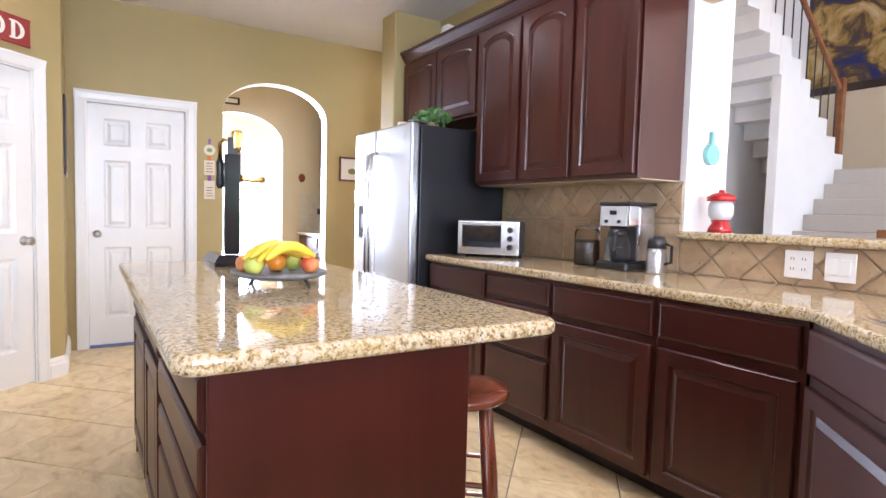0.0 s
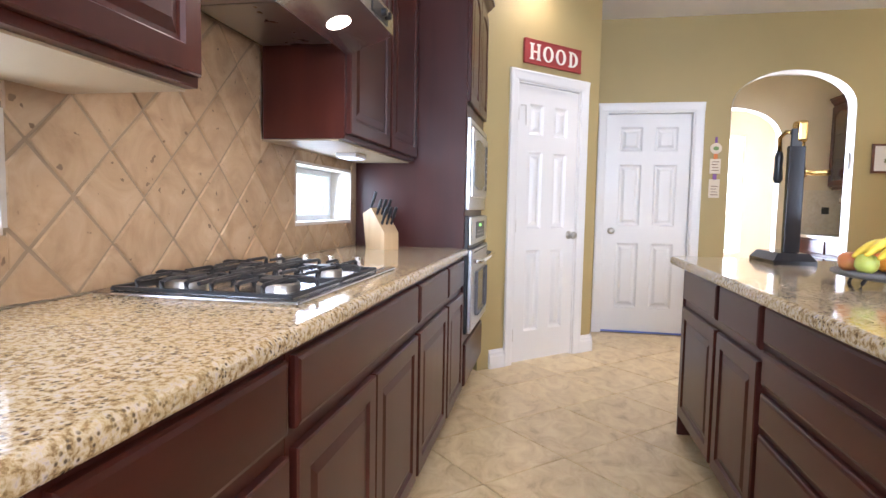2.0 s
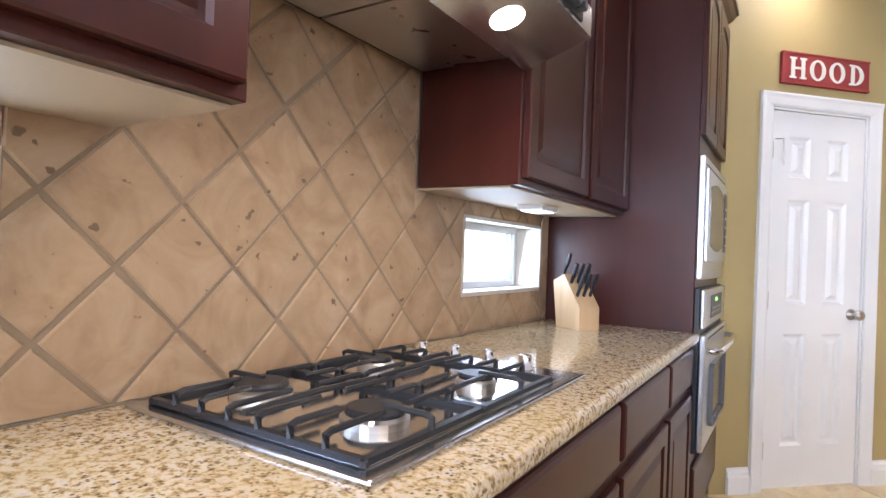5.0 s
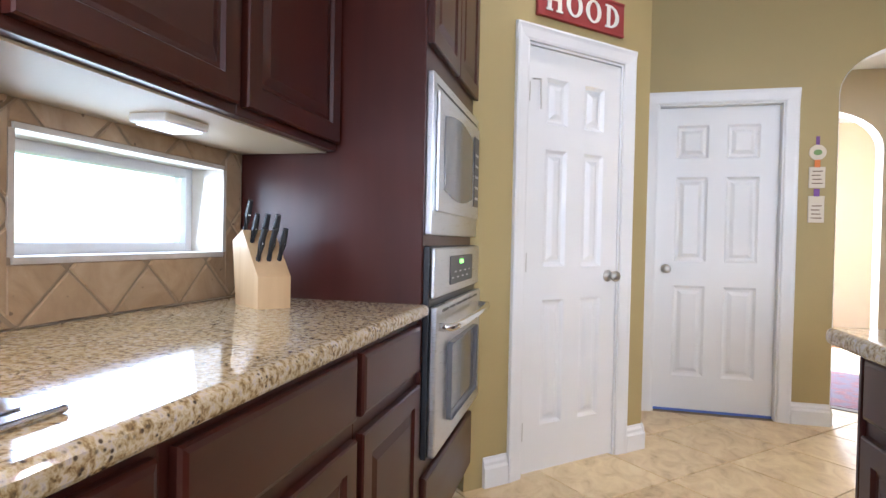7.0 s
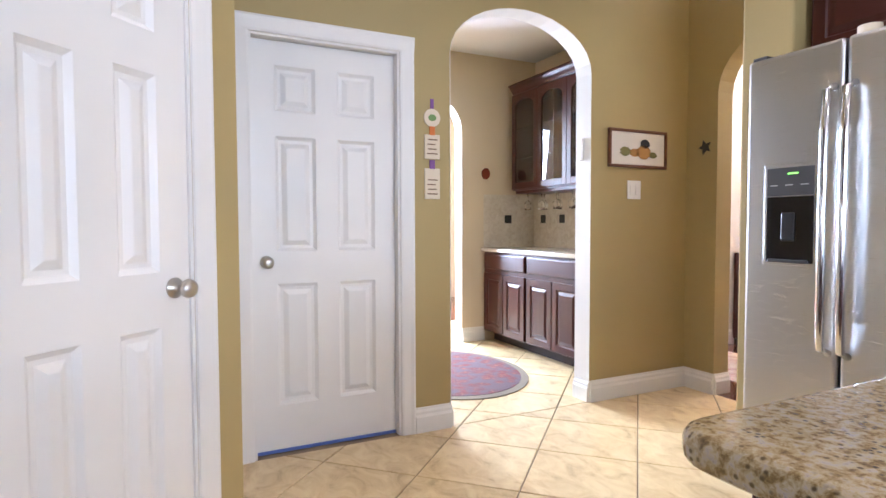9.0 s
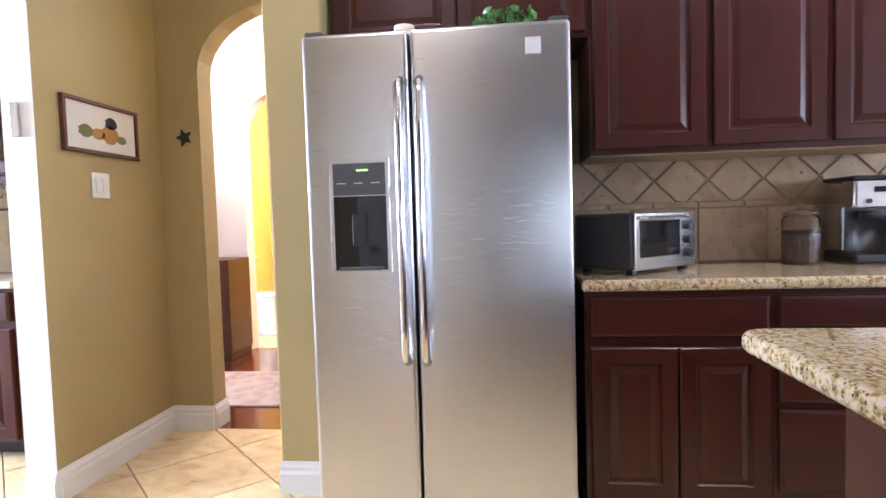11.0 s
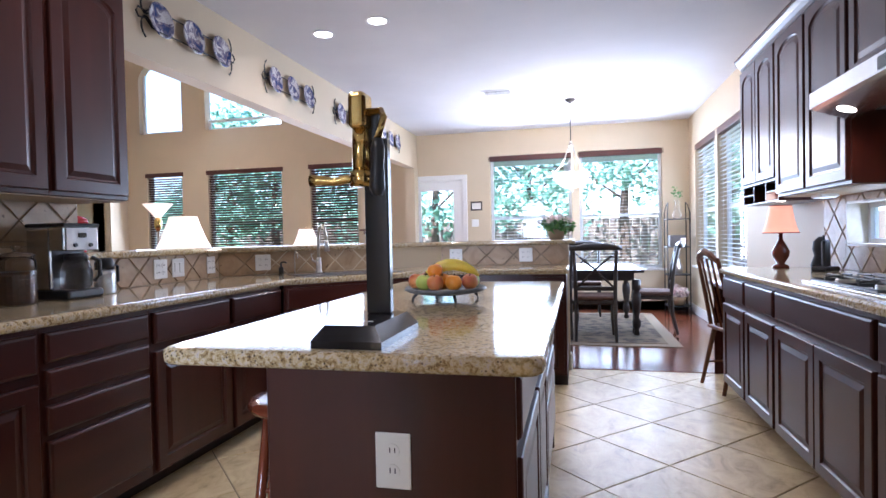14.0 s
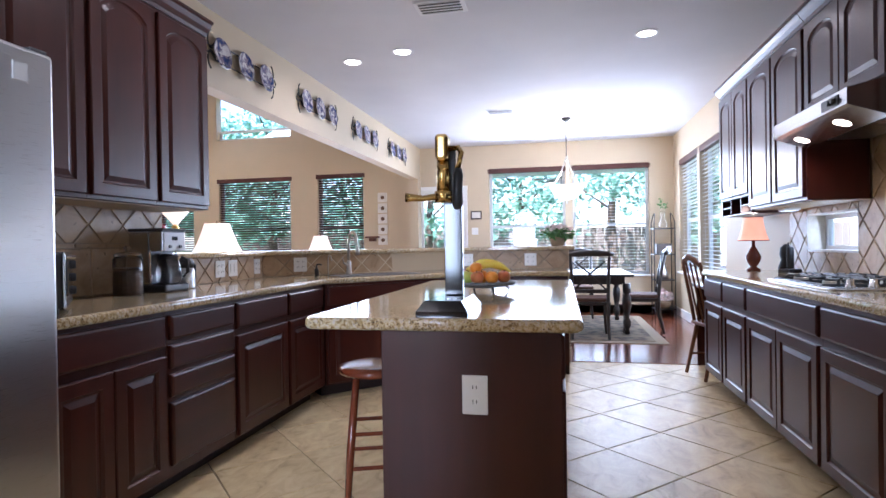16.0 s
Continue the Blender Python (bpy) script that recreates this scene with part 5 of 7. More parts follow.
def leaf_cloud(bm, n, rx, ry, rz, size, at=(0, 0, 0), droop=0.0):
    for _ in range(n):
        u = Vector((random.gauss(0, 1), random.gauss(0, 1), random.gauss(0, 1))).normalized() * random.uniform(0.45, 1) 
        p = Vector((at[0] + u.x * rx, at[1] + u.y * ry, at[2] + u.z * rz - droop * (u.x ** 2 + u.y ** 2)))
        rot = Euler((random.uniform(0, 6.28), random.uniform(0, 6.28), random.uniform(0, 6.28))).to_matrix()
        s = size * random.uniform(0.6, 1.3)
        q = [p + rot @ Vector(v) * s for v in ((0, -1, 0), (0.45, -0.1, 0.12), (0.28, 0.6, 0.05), (0, 1, -0.1), (-0.28, 0.6, 0.05), (-0.45, -0.1, 0.12))]
        bm.faces.new([bm.verts.new(v) for v in q])
    return bm


fw = thing("potted_flowers", "pale pink potted flowers on the end of the bar", "flowers", pose(0.42, 0.21, 1.126))
part("pot", lathe(bm_new(), [(0.055, 0), (0.075, 0.05), (0.08, 0.09), (0.07, 0.088)], 20), M_POT, fw, "woven pot", True)
part("foliage", leaf_cloud(bm_new(), 170, 0.17, 0.15, 0.07, 0.035, (0, 0, 0.12)), M_LEAF, fw, "green leaves")
for i in range(14):
    a, r = i * 2.4, 0.03 + 0.010 * i
    part("bloom", leaf_cloud(bm_new(), 16, 0.03, 0.03, 0.022, 0.018, (r * math.cos(a), r * 0.9 * math.sin(a), 0.20 - 0.0035 * i)), M_PETAL, fw, "pale pink bloom")

# on top of the fridge and the cabinets
pt = thing("potted_ivy", "trailing ivy in a small pot on the refrigerator", "plant", pose(2.30, 4.55, 1.7905))
part("pot", lathe(bm_new(), [(0.04, 0), (0.05, 0.07), (0.045, 0.07)], 16), M_POT, pt, "", True)
part("foliage", leaf_cloud(bm_new(), 120, 0.16, 0.16, 0.06, 0.03, (0, 0, 0.09), 0.03), M_LEAF, pt, "small green leaves")
mg = thing("mug", "cream mug on top of the refrigerator", "mug", pose(2.26, 4.93, 1.7905))
part("cup", lathe(bm_new(), [(0.035, 0), (0.04, 0.01), (0.04, 0.09), (0.036, 0.09)], 18), M_PAPER, mg, "", True)
part("handle", tube(bm_new(), [(0, 0.038, 0.07), (0, 0.065, 0.065), (0, 0.065, 0.03), (0, 0.038, 0.02)], 0.005, 8), M_PAPER, mg)
for yy, s in ((3.2, 1.0), (3.75, 1.2)):
    gd = thing("greenery", "artificial ivy garland on top of the wall cabinets", "plant", pose(2.62, yy, 2.44))
    part("foliage", leaf_cloud(bm_new(), 130, 0.12, 0.28 * s, 0.08, 0.04, (0, 0, 0.11)), M_LEAF, gd, "dark green leaves")
    part("stem", tube(bm_new(), [(0, -0.2, 0.004), (0, 0, 0.05), (0, 0.2, 0.004)], 0.004, 6), M_STEM, gd)
vs = thing("glass_vase", "small clear glass vase on the wall cabinets", "vase", pose(2.6, 4.35, 2.44))
part("vase", lathe(bm_new(), [(0.04, 0), (0.06, 0.04), (0.05, 0.12), (0.03, 0.16)], 18), M_GLASS, vs, "", True)
cn = thing("canister", "pale ceramic canister on top of the wall cabinets", "canister", pose(2.6, 4.85, 2.44))
part("body", lathe(bm_new(), [(0.055, 0), (0.06, 0.02), (0.06, 0.17), (0.05, 0.19)], 18), M_IVORY, cn, "", True)
part("lid", lathe(bm_new(), [(0.058, 0.191), (0.05, 0.205), (0.015, 0.21), (0.014, 0.225)], 16), M_IVORY, cn, "", True)
pk = thing("display_plate", "pale plate standing on top of the wall cabinets", "plate", pose(-1.2, 0.85, 2.60, 78, 0, 90))
part("plate", lathe(bm_new(), [(0.05, -0.006), (0.13, 0.008), (0.14, 0.012), (0.13, 0.015), (0.05, 0.0)], 24), M_IVORY, pk, "", True)
for yy, hh in ((1.35, 0.20), (1.62, 0.15)):
    jg = thing("wooden_jug", "turned wooden jug on top of the wall cabinets", "jug", pose(-1.2, yy, 2.44))
    part("body", lathe(bm_new(), [(0.045, 0), (0.06, hh * 0.3), (0.05, hh * 0.65), (0.035, hh * 0.8), (0.045, hh)], 18), M_PALEW, jg, "", True)
    part("handle", tube(bm_new(), [(0, 0.04, hh * 0.9), (0, 0.085, hh * 0.8), (0, 0.085, hh * 0.45), (0, 0.052, hh * 0.35)], 0.007, 8), M_PALEW, jg)

# ---- ceiling fittings ----
M_TRIMC = mat("white_trim_ring", (0.8, 0.8, 0.8), 0.4)
M_DLIGHT = glow("downlight_lens", (1.0, 0.92, 0.8), 5.0)
# fittings for all of DOWN, with the guessed last one
for dx, dy in DOWN:
    dl = thing("downlight", "round recessed ceiling light, lit", "ceiling light", pose(dx, dy, CEIL), "downlights")
    part("trim_ring", lathe(bm_new(), [(0.092, 0.0), (0.095, -0.004), (0.075, -0.007), (0.072, -0.001)], 28), M_TRIMC, dl)
    part("lens", lathe(bm_new(), [(0.071, -0.001), (0.069, -0.004), (0.03, -0.006)], 24), M_DLIGHT, dl, "lit lens")
for vx, vy in ((1.12, -1.33), (1.2, 1.95)):
    vt = thing("ceiling_vent", "white louvred air vent in the ceiling", "vent", pose(vx, vy, CEIL))
    part("frame", boxed(-0.18, -0.11, -0.008, 0.18, 0.11, -0.0005, 0.003), M_TRIMC, vt)
    # every second slat is grey, painting the shade between the white louvres
    for i in range(8):
        part("slat", boxed(-0.15, -0.085 + i * 0.022, -0.014, 0.15, -0.073 + i * 0.022, -0.0082, 0.001, 1), M_GREY if i % 2 else M_TRIMC, vt)

# plate racks on the header
M_PLATE = stone("blue_white_plate", [(0.40, (0.03, 0.05, 0.16)), (0.50, (0.22, 0.18, 0.24)), (0.58, (0.62, 0.60, 0.62)), (0.75, (0.30, 0.14, 0.12))], 0.15, False, 14)


def plate_rack(y0):
    r = thing("plate_rack", "black wrought iron rack with three painted plates", "plate rack", pose(FW - 0.002, y0, 2.562, 0, 0, -90), "plate racks")
    for z in (0.062, -0.062):
        part("rail", tube(bm_new(), [(-0.37, -0.014, z), (0.37, -0.014, z)], 0.005, 6), M_IRON, r)
    for s in (-1, 1):
        for z in (1, -1):
            pts = [(s * (0.37 + 0.045 - 0.045 * math.cos(a * 0.5)), -0.014, z * (0.062 - 0.04 * math.sin(a * 0.5) * (1 + 0.1 * a))) for a in range(10)]
            part("scroll", tube(bm_new(), pts, 0.006, 6), M_IRON, r, "curled end")
        part("scroll", tube(bm_new(), [(s * 0.37, -0.014, 0.06), (s * 0.42, -0.014, 0.02), (s * 0.48, -0.014, 0.03), (s * 0.50, -0.014, 0.0), (s * 0.48, -0.014, -0.03), (s * 0.42, -0.014, -0.02), (s * 0.37, -0.014, -0.06)], 0.006, 6), M_IRON, r, "curled end")
    for i in (-1, 0, 1):
        part("hanger", tube(bm_new(), [(i * 0.31 + 0.05, -0.014, -0.062), (i * 0.31 + 0.03, -0.05, -0.085), (i * 0.31 - 0.03, -0.05, -0.085), (i * 0.31 - 0.05, -0.014, -0.062)], 0.004, 6), M_IRON, r)
        p = part("plate", lathe(bm_new(), [(0.05, 0.0), (0.10, 0.010), (0.112, 0.016), (0.105, 0.020), (0.05, 0.007)], 28), M_PLATE, r, "painted blue and white plate")
        p.matrix_basis = pose(i * 0.31, -0.022, 0.0, 84, 0, 0)
    return r


for yy in (1.90, 0.51, -0.90, -2.31):
    plate_rack(yy)

# ---- windows and blinds ----
M_PANE = glass("window_pane")
M_VINYL = paint("white_window_frame", (0.80, 0.81, 0.82), 0.35, 60, 0.03)
M_SILLT = stone("pale_reveal_stone", [(0.3, (0.52, 0.46, 0.38)), (0.7, (0.66, 0.62, 0.55))], 0.4, False, 8)
win_count = [0]


def window(m, w, z0, z1, label, cross=True, depth=0.10, bar=0.045):
    """Local x along the wall from 0 to w, inner face at y=0, outside towards +y."""
    win_count[0] += 1
    o = thing("window_%d" % win_count[0], label, "window", m, kind="structure")
    for x0, a, x1, c in ((0, z0, bar, z1), (w - bar, z0, w, z1), (bar, z0, w - bar, z0 + bar), (bar, z1 - bar, w - bar, z1)):
        part("window_frame", boxed(x0, depth, a, x1, depth + 0.05, c, 0.004), M_VINYL, o)
    zm = (z0 + z1) / 2 - 0.09
    if cross:
        part("window_frame", boxed(bar, depth + 0.004, zm - 0.022, w - bar, depth + 0.046, zm + 0.022, 0.003), M_VINYL, o)
        halves = ((z0 + bar, zm - 0.022), (zm + 0.022, z1 - bar))
    else:
        halves = ((z0 + bar, z1 - bar),)
    for a, c in halves:
        pn = part("pane", boxed(bar, depth + 0.022, a, w - bar, depth + 0.027, c), M_PANE, o)
        pn.visible_shadow = False
    return o


def blind(m, w, z0, z1, tilt, label, drop=1.0, slat=None, gap=0.045):
    """Hangs inside the opening or just before it; local x along the wall."""
    b = thing("window_blind", label, "blind", m, "blinds")
    part("valance", boxed(-0.03, -0.055, z1 - 0.005, w + 0.03, 0.012, z1 + 0.075, 0.006), M_BLIND, b, "dark wooden valance")
    proto, z, n = None, z1 - 0.04, 0
    zend = z1 - (z1 - z0) * drop
    while z > zend + 0.03:
        if proto is None:
            bm = bm_new()
            box(bm, 0.008, -0.024, -0.0014, w - 0.008, 0.024, 0.0014)
            proto = part("slat", bm, slat or M_BLIND, b)
            ob = proto
        else:
            ob = new("slat", proto.data)
            ob.parent = b
        ob.matrix_basis = pose(0, -0.004, z, tilt, 0, 0)
        z -= gap
    part("bottom_rail", boxed(0.008, -0.024, zend + 0.004, w - 0.008, 0.024, zend + 0.02, 0.003), slat or M_BLIND, b)
    for cx in (0.16, w - 0.16):
        part("cord", tube(bm_new(), [(cx, -0.03, zend + 0.01), (cx, -0.03, z1)], 0.0016, 5), slat or M_BLIND, b)
    return b


def sill(m, w, z0, label="white window sill"):
    return struct("window_sill", boxed(-0.05, -0.05, z0 - 0.03, w + 0.05, 0.09, z0, 0.006), M_WHITE, label, "window sill"), m


def south(x):
    """Local x runs east to west along the south wall, outside towards +y local."""
    return pose(x, YD, 0, 0, 0, 180)


M_SLATL = paint("pale_blind_slat", (0.80, 0.79, 0.77), 0.5)
for a, c, z0, z1 in OPEN_S[:2]:
    window(south(c), c - a, z0, z1, "wide dining window with white frame")
    blind(south(c) @ pose(0, 0.055, 0), c - a, z0, z1 - 0.08, 4, "open horizontal blind with dark wood valance", 1.0, M_SLATL, 0.05)
    s, m = sill(south(c), c - a, z0)
    s.matrix_basis = m
for a, c, z0, z1 in OPEN_S[3:]:
    window(south(c), c - a, z0, z1, "family room window with white frame")
    blind(south(c) @ pose(0, 0.045, 0), c - a, z0, z1 - 0.07, -33, "dark wooden blind, slats half open", 1.0, None, 0.044)
west = lambda y: pose(XW, y, 0, 0, 0, 90)
for a, c, z0, z1 in OPEN_W[:2]:
    window(west(a), c - a, z0, z1, "tall dining window in the west wall")
    blind(west(a) @ pose(0, 0.055, 0), c - a, z0, z1 - 0.08, 4, "open blind with dark wood valance", 1.0, M_SLATL, 0.05)
    s, m = sill(west(a), c - a, z0)
    s.matrix_basis = m
for a, c, z0, z1 in OPEN_W[2:]:
    window(west(a), c - a, z0, z1, "low horizontal window over the counter", False, 0.105, 0.03)
    rv = thing("trim", "pale stone reveal round the low window", "trim", west(a), kind="structure")
    part("reveal", boxed(0.001, -0.012, z0 - 0.012, c - a - 0.001, 0.104, z0 + 0.003), M_SILLT, rv)
    part("reveal", boxed(0.001, -0.012, z1 - 0.003, c - a - 0.001, 0.104, z1 + 0.010), M_SILLT, rv)
    part("reveal", boxed(-0.010, -0.012, z0 + 0.003, 0.004, 0.104, z1 - 0.003), M_SILLT, rv)
    part("reveal", boxed(c - a - 0.004, -0.012, z0 + 0.003, c - a + 0.010, 0.104, z1 - 0.003), M_SILLT, rv)
# high family windows
window(south(8.18), 0.91, 3.20, 4.54, "high arched family room window", False)
window(south(6.78), 1.52, 3.20, 3.40, "high sloping family room window", False)

# glazed back door with casing
a, c = OPEN_S[2][:2]
SM = south(c)
casing("door_casing", SM, 0, c - a, 2.10, "white casing round the glazed back door")
bd = thing("back_door", "white back door with a large glass pane, closed", "door", SM @ pose(0.014, 0.03, 0.012))
w = c - a - 0.028
for x0, z0, x1, z1 in ((0, 0, 0.15, 2.07), (w - 0.15, 0, w, 2.07), (0.15, 0, w - 0.15, 0.35), (0.15, 1.92, w - 0.15, 2.07)):
    part("rail", boxed(x0, 0, z0, x1, 0.04, z1, 0.002, 1), M_WHITE, bd)
pn = part("pane", boxed(0.15, 0.017, 0.35, w - 0.15, 0.023, 1.92), M_PANE, bd)
pn.visible_shadow = False
knob(bd, 0.07, 0.95)
picture("thermostat_panel", pose(1.815, YD + 0.001, 1.66, 0, 0, 180), 0.19, 0.145, "small dark framed panel beside the back door", 0.02, (), M_DARKW)
wall_plate(pose(1.84, YD + 0.001, 1.385, 0, 0, 180), "switch", 0.115)
for i in range(5):
    picture("small_picture", pose(3.50, YD + 0.001, 2.02 - i * 0.19, 0, 0, 180), 0.17, 0.17, "small square print in a pale frame", 0.022, [(0, 0, 0.035, 0.035, M_INK)], M_MAT)
sh = thing("wall_shelf", "small wooden wall bracket shelf", "shelf", pose(3.68, YD + 0.001, 1.30, 0, 0, 180))
part("board", boxed(-0.12, -0.12, 0, 0.12, 0, 0.03, 0.004), M_FRAMEW, sh)
part("bracket", boxed(-0.06, -0.09, -0.06, 0.06, 0, -0.001, 0.01), M_FRAMEW, sh)

# ---- dining corner ----
M_DINE = timber("black_distressed_wood", (0.010, 0.008, 0.008), (0.03, 0.022, 0.020), 0.3, "z", 0.3)
M_SEATF = paint("brown_seat_fabric", (0.10, 0.05, 0.035), 0.8, 160, 0.3)
dt = thing("dining_table", "black wooden dining table with turned legs", "table")
part("tabletop", boxed(-0.48, -2.85, 0.725, 0.82, -1.32, 0.758, 0.008), M_DINE, dt)
part("apron", boxed(-0.38, -2.75, 0.63, 0.72, -1.42, 0.7245, 0.003, 1), M_DINE, dt)
for lx in (-0.40, 0.74):
    for ly in (-2.76, -1.42):
        part("leg", lathe(bm_new(), [(0.03, 0), (0.035, 0.03), (0.022, 0.06), (0.045, 0.10), (0.05, 0.16), (0.028, 0.20), (0.04, 0.28), (0.055, 0.38), (0.05, 0.46), (0.03, 0.50), (0.05, 0.52), (0.05, 0.6295)], 16, (lx, ly, 0.013)), M_DINE, dt, "turned leg", True)


def dining_chair(m):
    c = thing("dining_chair", "black wooden dining chair with crossed back and padded seat", "chair", m, "dining chairs")
    part("seat", boxed(-0.23, -0.22, 0.44, 0.23, 0.21, 0.485, 0.018, 3), M_SEATF, c, "brown padded seat")
    part("seat_frame", boxed(-0.235, -0.225, 0.395, 0.235, 0.215, 0.4395, 0.006), M_DINE, c)
    for s in (-1, 1):
        part("front_leg", tube(bm_new(), [(s * 0.21, -0.20, 0.0), (s * 0.195, -0.19, 0.2), (s * 0.205, -0.195, 0.40)], [0.016, 0.02, 0.024], 8), M_DINE, c)
        part("back_post", tube(bm_new(), [(s * 0.21, 0.27, 0.0), (s * 0.205, 0.215, 0.25), (s * 0.205, 0.205, 0.45), (s * 0.21, 0.235, 0.75), (s * 0.22, 0.29, 1.0)], [0.017, 0.021, 0.022, 0.020, 0.018], 8), M_DINE, c)
        part("cross_splat", tube(bm_new(), [(s * 0.19, 0.225, 0.58), (s * 0.07, 0.235, 0.70), (s * -0.03, 0.25, 0.80), (s * -0.17, 0.275, 0.92)], 0.013, 6), M_DINE, c, "curved cross splat")
    pts = [(-0.27 + 0.54 * k / 8, 0.30 + 0.03 * math.sin(math.pi * k / 8), 1.0 + 0.02 * math.sin(math.pi * k / 8)) for k in range(9)]
    bm = bm_new()
    for z in (0.0,):
        tube(bm, pts, [0.024, 0.03, 0.036, 0.04, 0.04, 0.04, 0.036, 0.03, 0.024], 10)
    part("top_rail", bm, M_DINE, c, "scrolled top rail", True)
    part("lower_rail", boxed(-0.20, 0.205, 0.545, 0.20, 0.235, 0.59, 0.006), M_DINE, c)
    return c


ch = dining_chair(pose(0.02, -1.02, 0.013, 0, 0, 0))
ch.matrix_basis = pose(0.06, -1.20, 0.013, 0, 0, 0)
copy_thing(ch, pose(-0.60, -1.72, 0.013, 0, 0, 84))
copy_thing(ch, pose(0.55, -1.25, 0.013, 0, 0, 6))
copy_thing(ch, pose(0.15, -3.05, 0.013, 0, 0, 180))


def rug_mat(name, cols, sc=6.0):
    m = mat(name, cols[0], 0.95)
    t, n, l, b = nodes_of(m)
    v = coords(m, (sc, sc, sc))
    vo = n.new("ShaderNodeTexVoronoi")
    vo.feature = "SMOOTH_F1"
    l.new(v, vo.inputs["Vector"])
    vo.inputs["Scale"].default_value = 1.6
    w1 = noise_tex(m, v, 2.2, 4, 0.7, 1.5)
    c = mix(m, ramp(m, vo.outputs["Distance"], [(0.25, (0, 0, 0)), (0.55, (1, 1, 1))]), ramp(m, w1, [(0.4, cols[0]), (0.5, cols[1]), (0.6, cols[2])]), cols[3])
    l.new(c, b.inputs["Base Color"])
    bump(m, noise_tex(m, coords(m), 260, 2), 0.4, 0.004)
    return m


M_RUG1 = rug_mat("dark_floral_rug", [(0.03, 0.02, 0.016), (0.10, 0.07, 0.045), (0.04, 0.035, 0.03), (0.17, 0.125, 0.08)])
M_RUG2 = rug_mat("red_oriental_rug", [(0.22, 0.03, 0.025), (0.11, 0.03, 0.035), (0.28, 0.08, 0.05), (0.12, 0.07, 0.08)], 9)
M_RUG3 = rug_mat("grey_rose_rug", [(0.30, 0.24, 0.24), (0.42, 0.36, 0.34), (0.28, 0.12, 0.12), (0.45, 0.40, 0.38)], 8)
M_RUGB = paint("tan_rug_border", (0.24, 0.19, 0.13), 0.95, 200, 0.4)
rg = thing("area_rug", "dark floral rug with tan border under the dining table", "rug")
part("border", boxed(-0.79, -3.3, -0.003, 1.2, -0.80, 0.007, 0.003), M_RUGB, rg, "tan border")
part("field", boxed(-0.66, -3.17, 0.0072, 1.07, -0.93, 0.012, 0.002), M_RUG1, rg, "dark floral field")

# etagere in the corner
et = thing("corner_shelf", "black iron corner shelf stand with ornaments", "shelf stand", pose(-1.17, -3.46, 0))
for px, py in ((-0.15, -0.15), (0.15, -0.15), (-0.15, 0.15), (0.15, 0.15)):
    part("post", tube(bm_new(), [(px, py, 0), (px, py, 1.45)], 0.009, 6), M_IRON, et)
for z in (0.10, 0.55, 0.95, 1.35):
    part("shelf", boxed(-0.16, -0.16, z, 0.16, 0.16, z + 0.014, 0.003), M_IRON, et)
for s in (-1, 1):
    part("arch_rail", tube(bm_new(), [(s * 0.15, -0.15, 1.45), (s * 0.13, -0.08, 1.56), (s * 0.12, 0, 1.60), (s * 0.13, 0.08, 1.56), (s * 0.15, 0.15, 1.45)], 0.007, 6), M_IRON, et)
v = thing("glass_bud_vase", "clear vase with green stems on the corner shelf", "vase", pose(-1.17, -3.44, 1.365))
part("vase", lathe(bm_new(), [(0.05, 0), (0.065, 0.06), (0.03, 0.14), (0.028, 0.22), (0.034, 0.26)], 16), M_GLASS, v, "", True)
part("stems", leaf_cloud(bm_new(), 26, 0.09, 0.09, 0.13, 0.03, (0, 0, 0.36)), M_LEAF, v, "sparse green leaves")
v = thing("storage_tin", "dark patterned tin on the corner shelf", "tin", pose(-1.17, -3.44, 0.965))
part("tin", boxed(-0.11, -0.08, 0, 0.11, 0.08, 0.16, 0.006), M_DARKW, v)
part("tag", boxed(-0.105, 0.081, 0.04, -0.03, 0.084, 0.12, 0.002), M_PETAL, v)
v = thing("silver_jug", "small shiny jug on the corner shelf", "jug", pose(-1.17, -3.42, 0.565))
part("jug", lathe(bm_new(), [(0.05, 0), (0.075, 0.07), (0.06, 0.14), (0.035, 0.18), (0.045, 0.22)], 18), M_NICKEL, v, "", True)
part("handle", tube(bm_new(), [(0.05, 0, 0.19), (0.10, 0, 0.16), (0.07, 0, 0.07)], 0.007, 6), M_NICKEL, v)
v = thing("flower_basket", "basket of pale flowers on the lowest shelf", "flowers", pose(-1.17, -3.42, 0.115))
part("basket", lathe(bm_new(), [(0.08, 0), (0.11, 0.09), (0.115, 0.12)], 16), M_POT, v, "", True)
part("blooms", leaf_cloud(bm_new(), 160, 0.16, 0.16, 0.10, 0.042, (0, 0, 0.19)), M_PETAL, v, "pale blooms")

# pendant over the table
M_ALAB = glow("lit_alabaster_glass", (1.0, 0.90, 0.76), 0.9)
pd = thing("pendant_light", "bronze pendant with lit alabaster glass shade", "pendant light", pose(0.30, -1.95, 0))
part("canopy", lathe(bm_new(), [(0.02, 2.80), (0.065, 2.835), (0.065, 2.8495)], 20), M_IRON, pd, "", True)
part("chain", tube(bm_new(), [(0, 0, 2.81), (0.004, 0, 2.6), (0, 0, 2.42), (0.003, 0, 2.30)], 0.007, 6), M_IRON, pd)
part("stem", lathe(bm_new(), [(0.012, 2.26), (0.03, 2.27), (0.018, 2.31), (0.01, 2.33)], 14), M_NICKEL, pd, "", True)
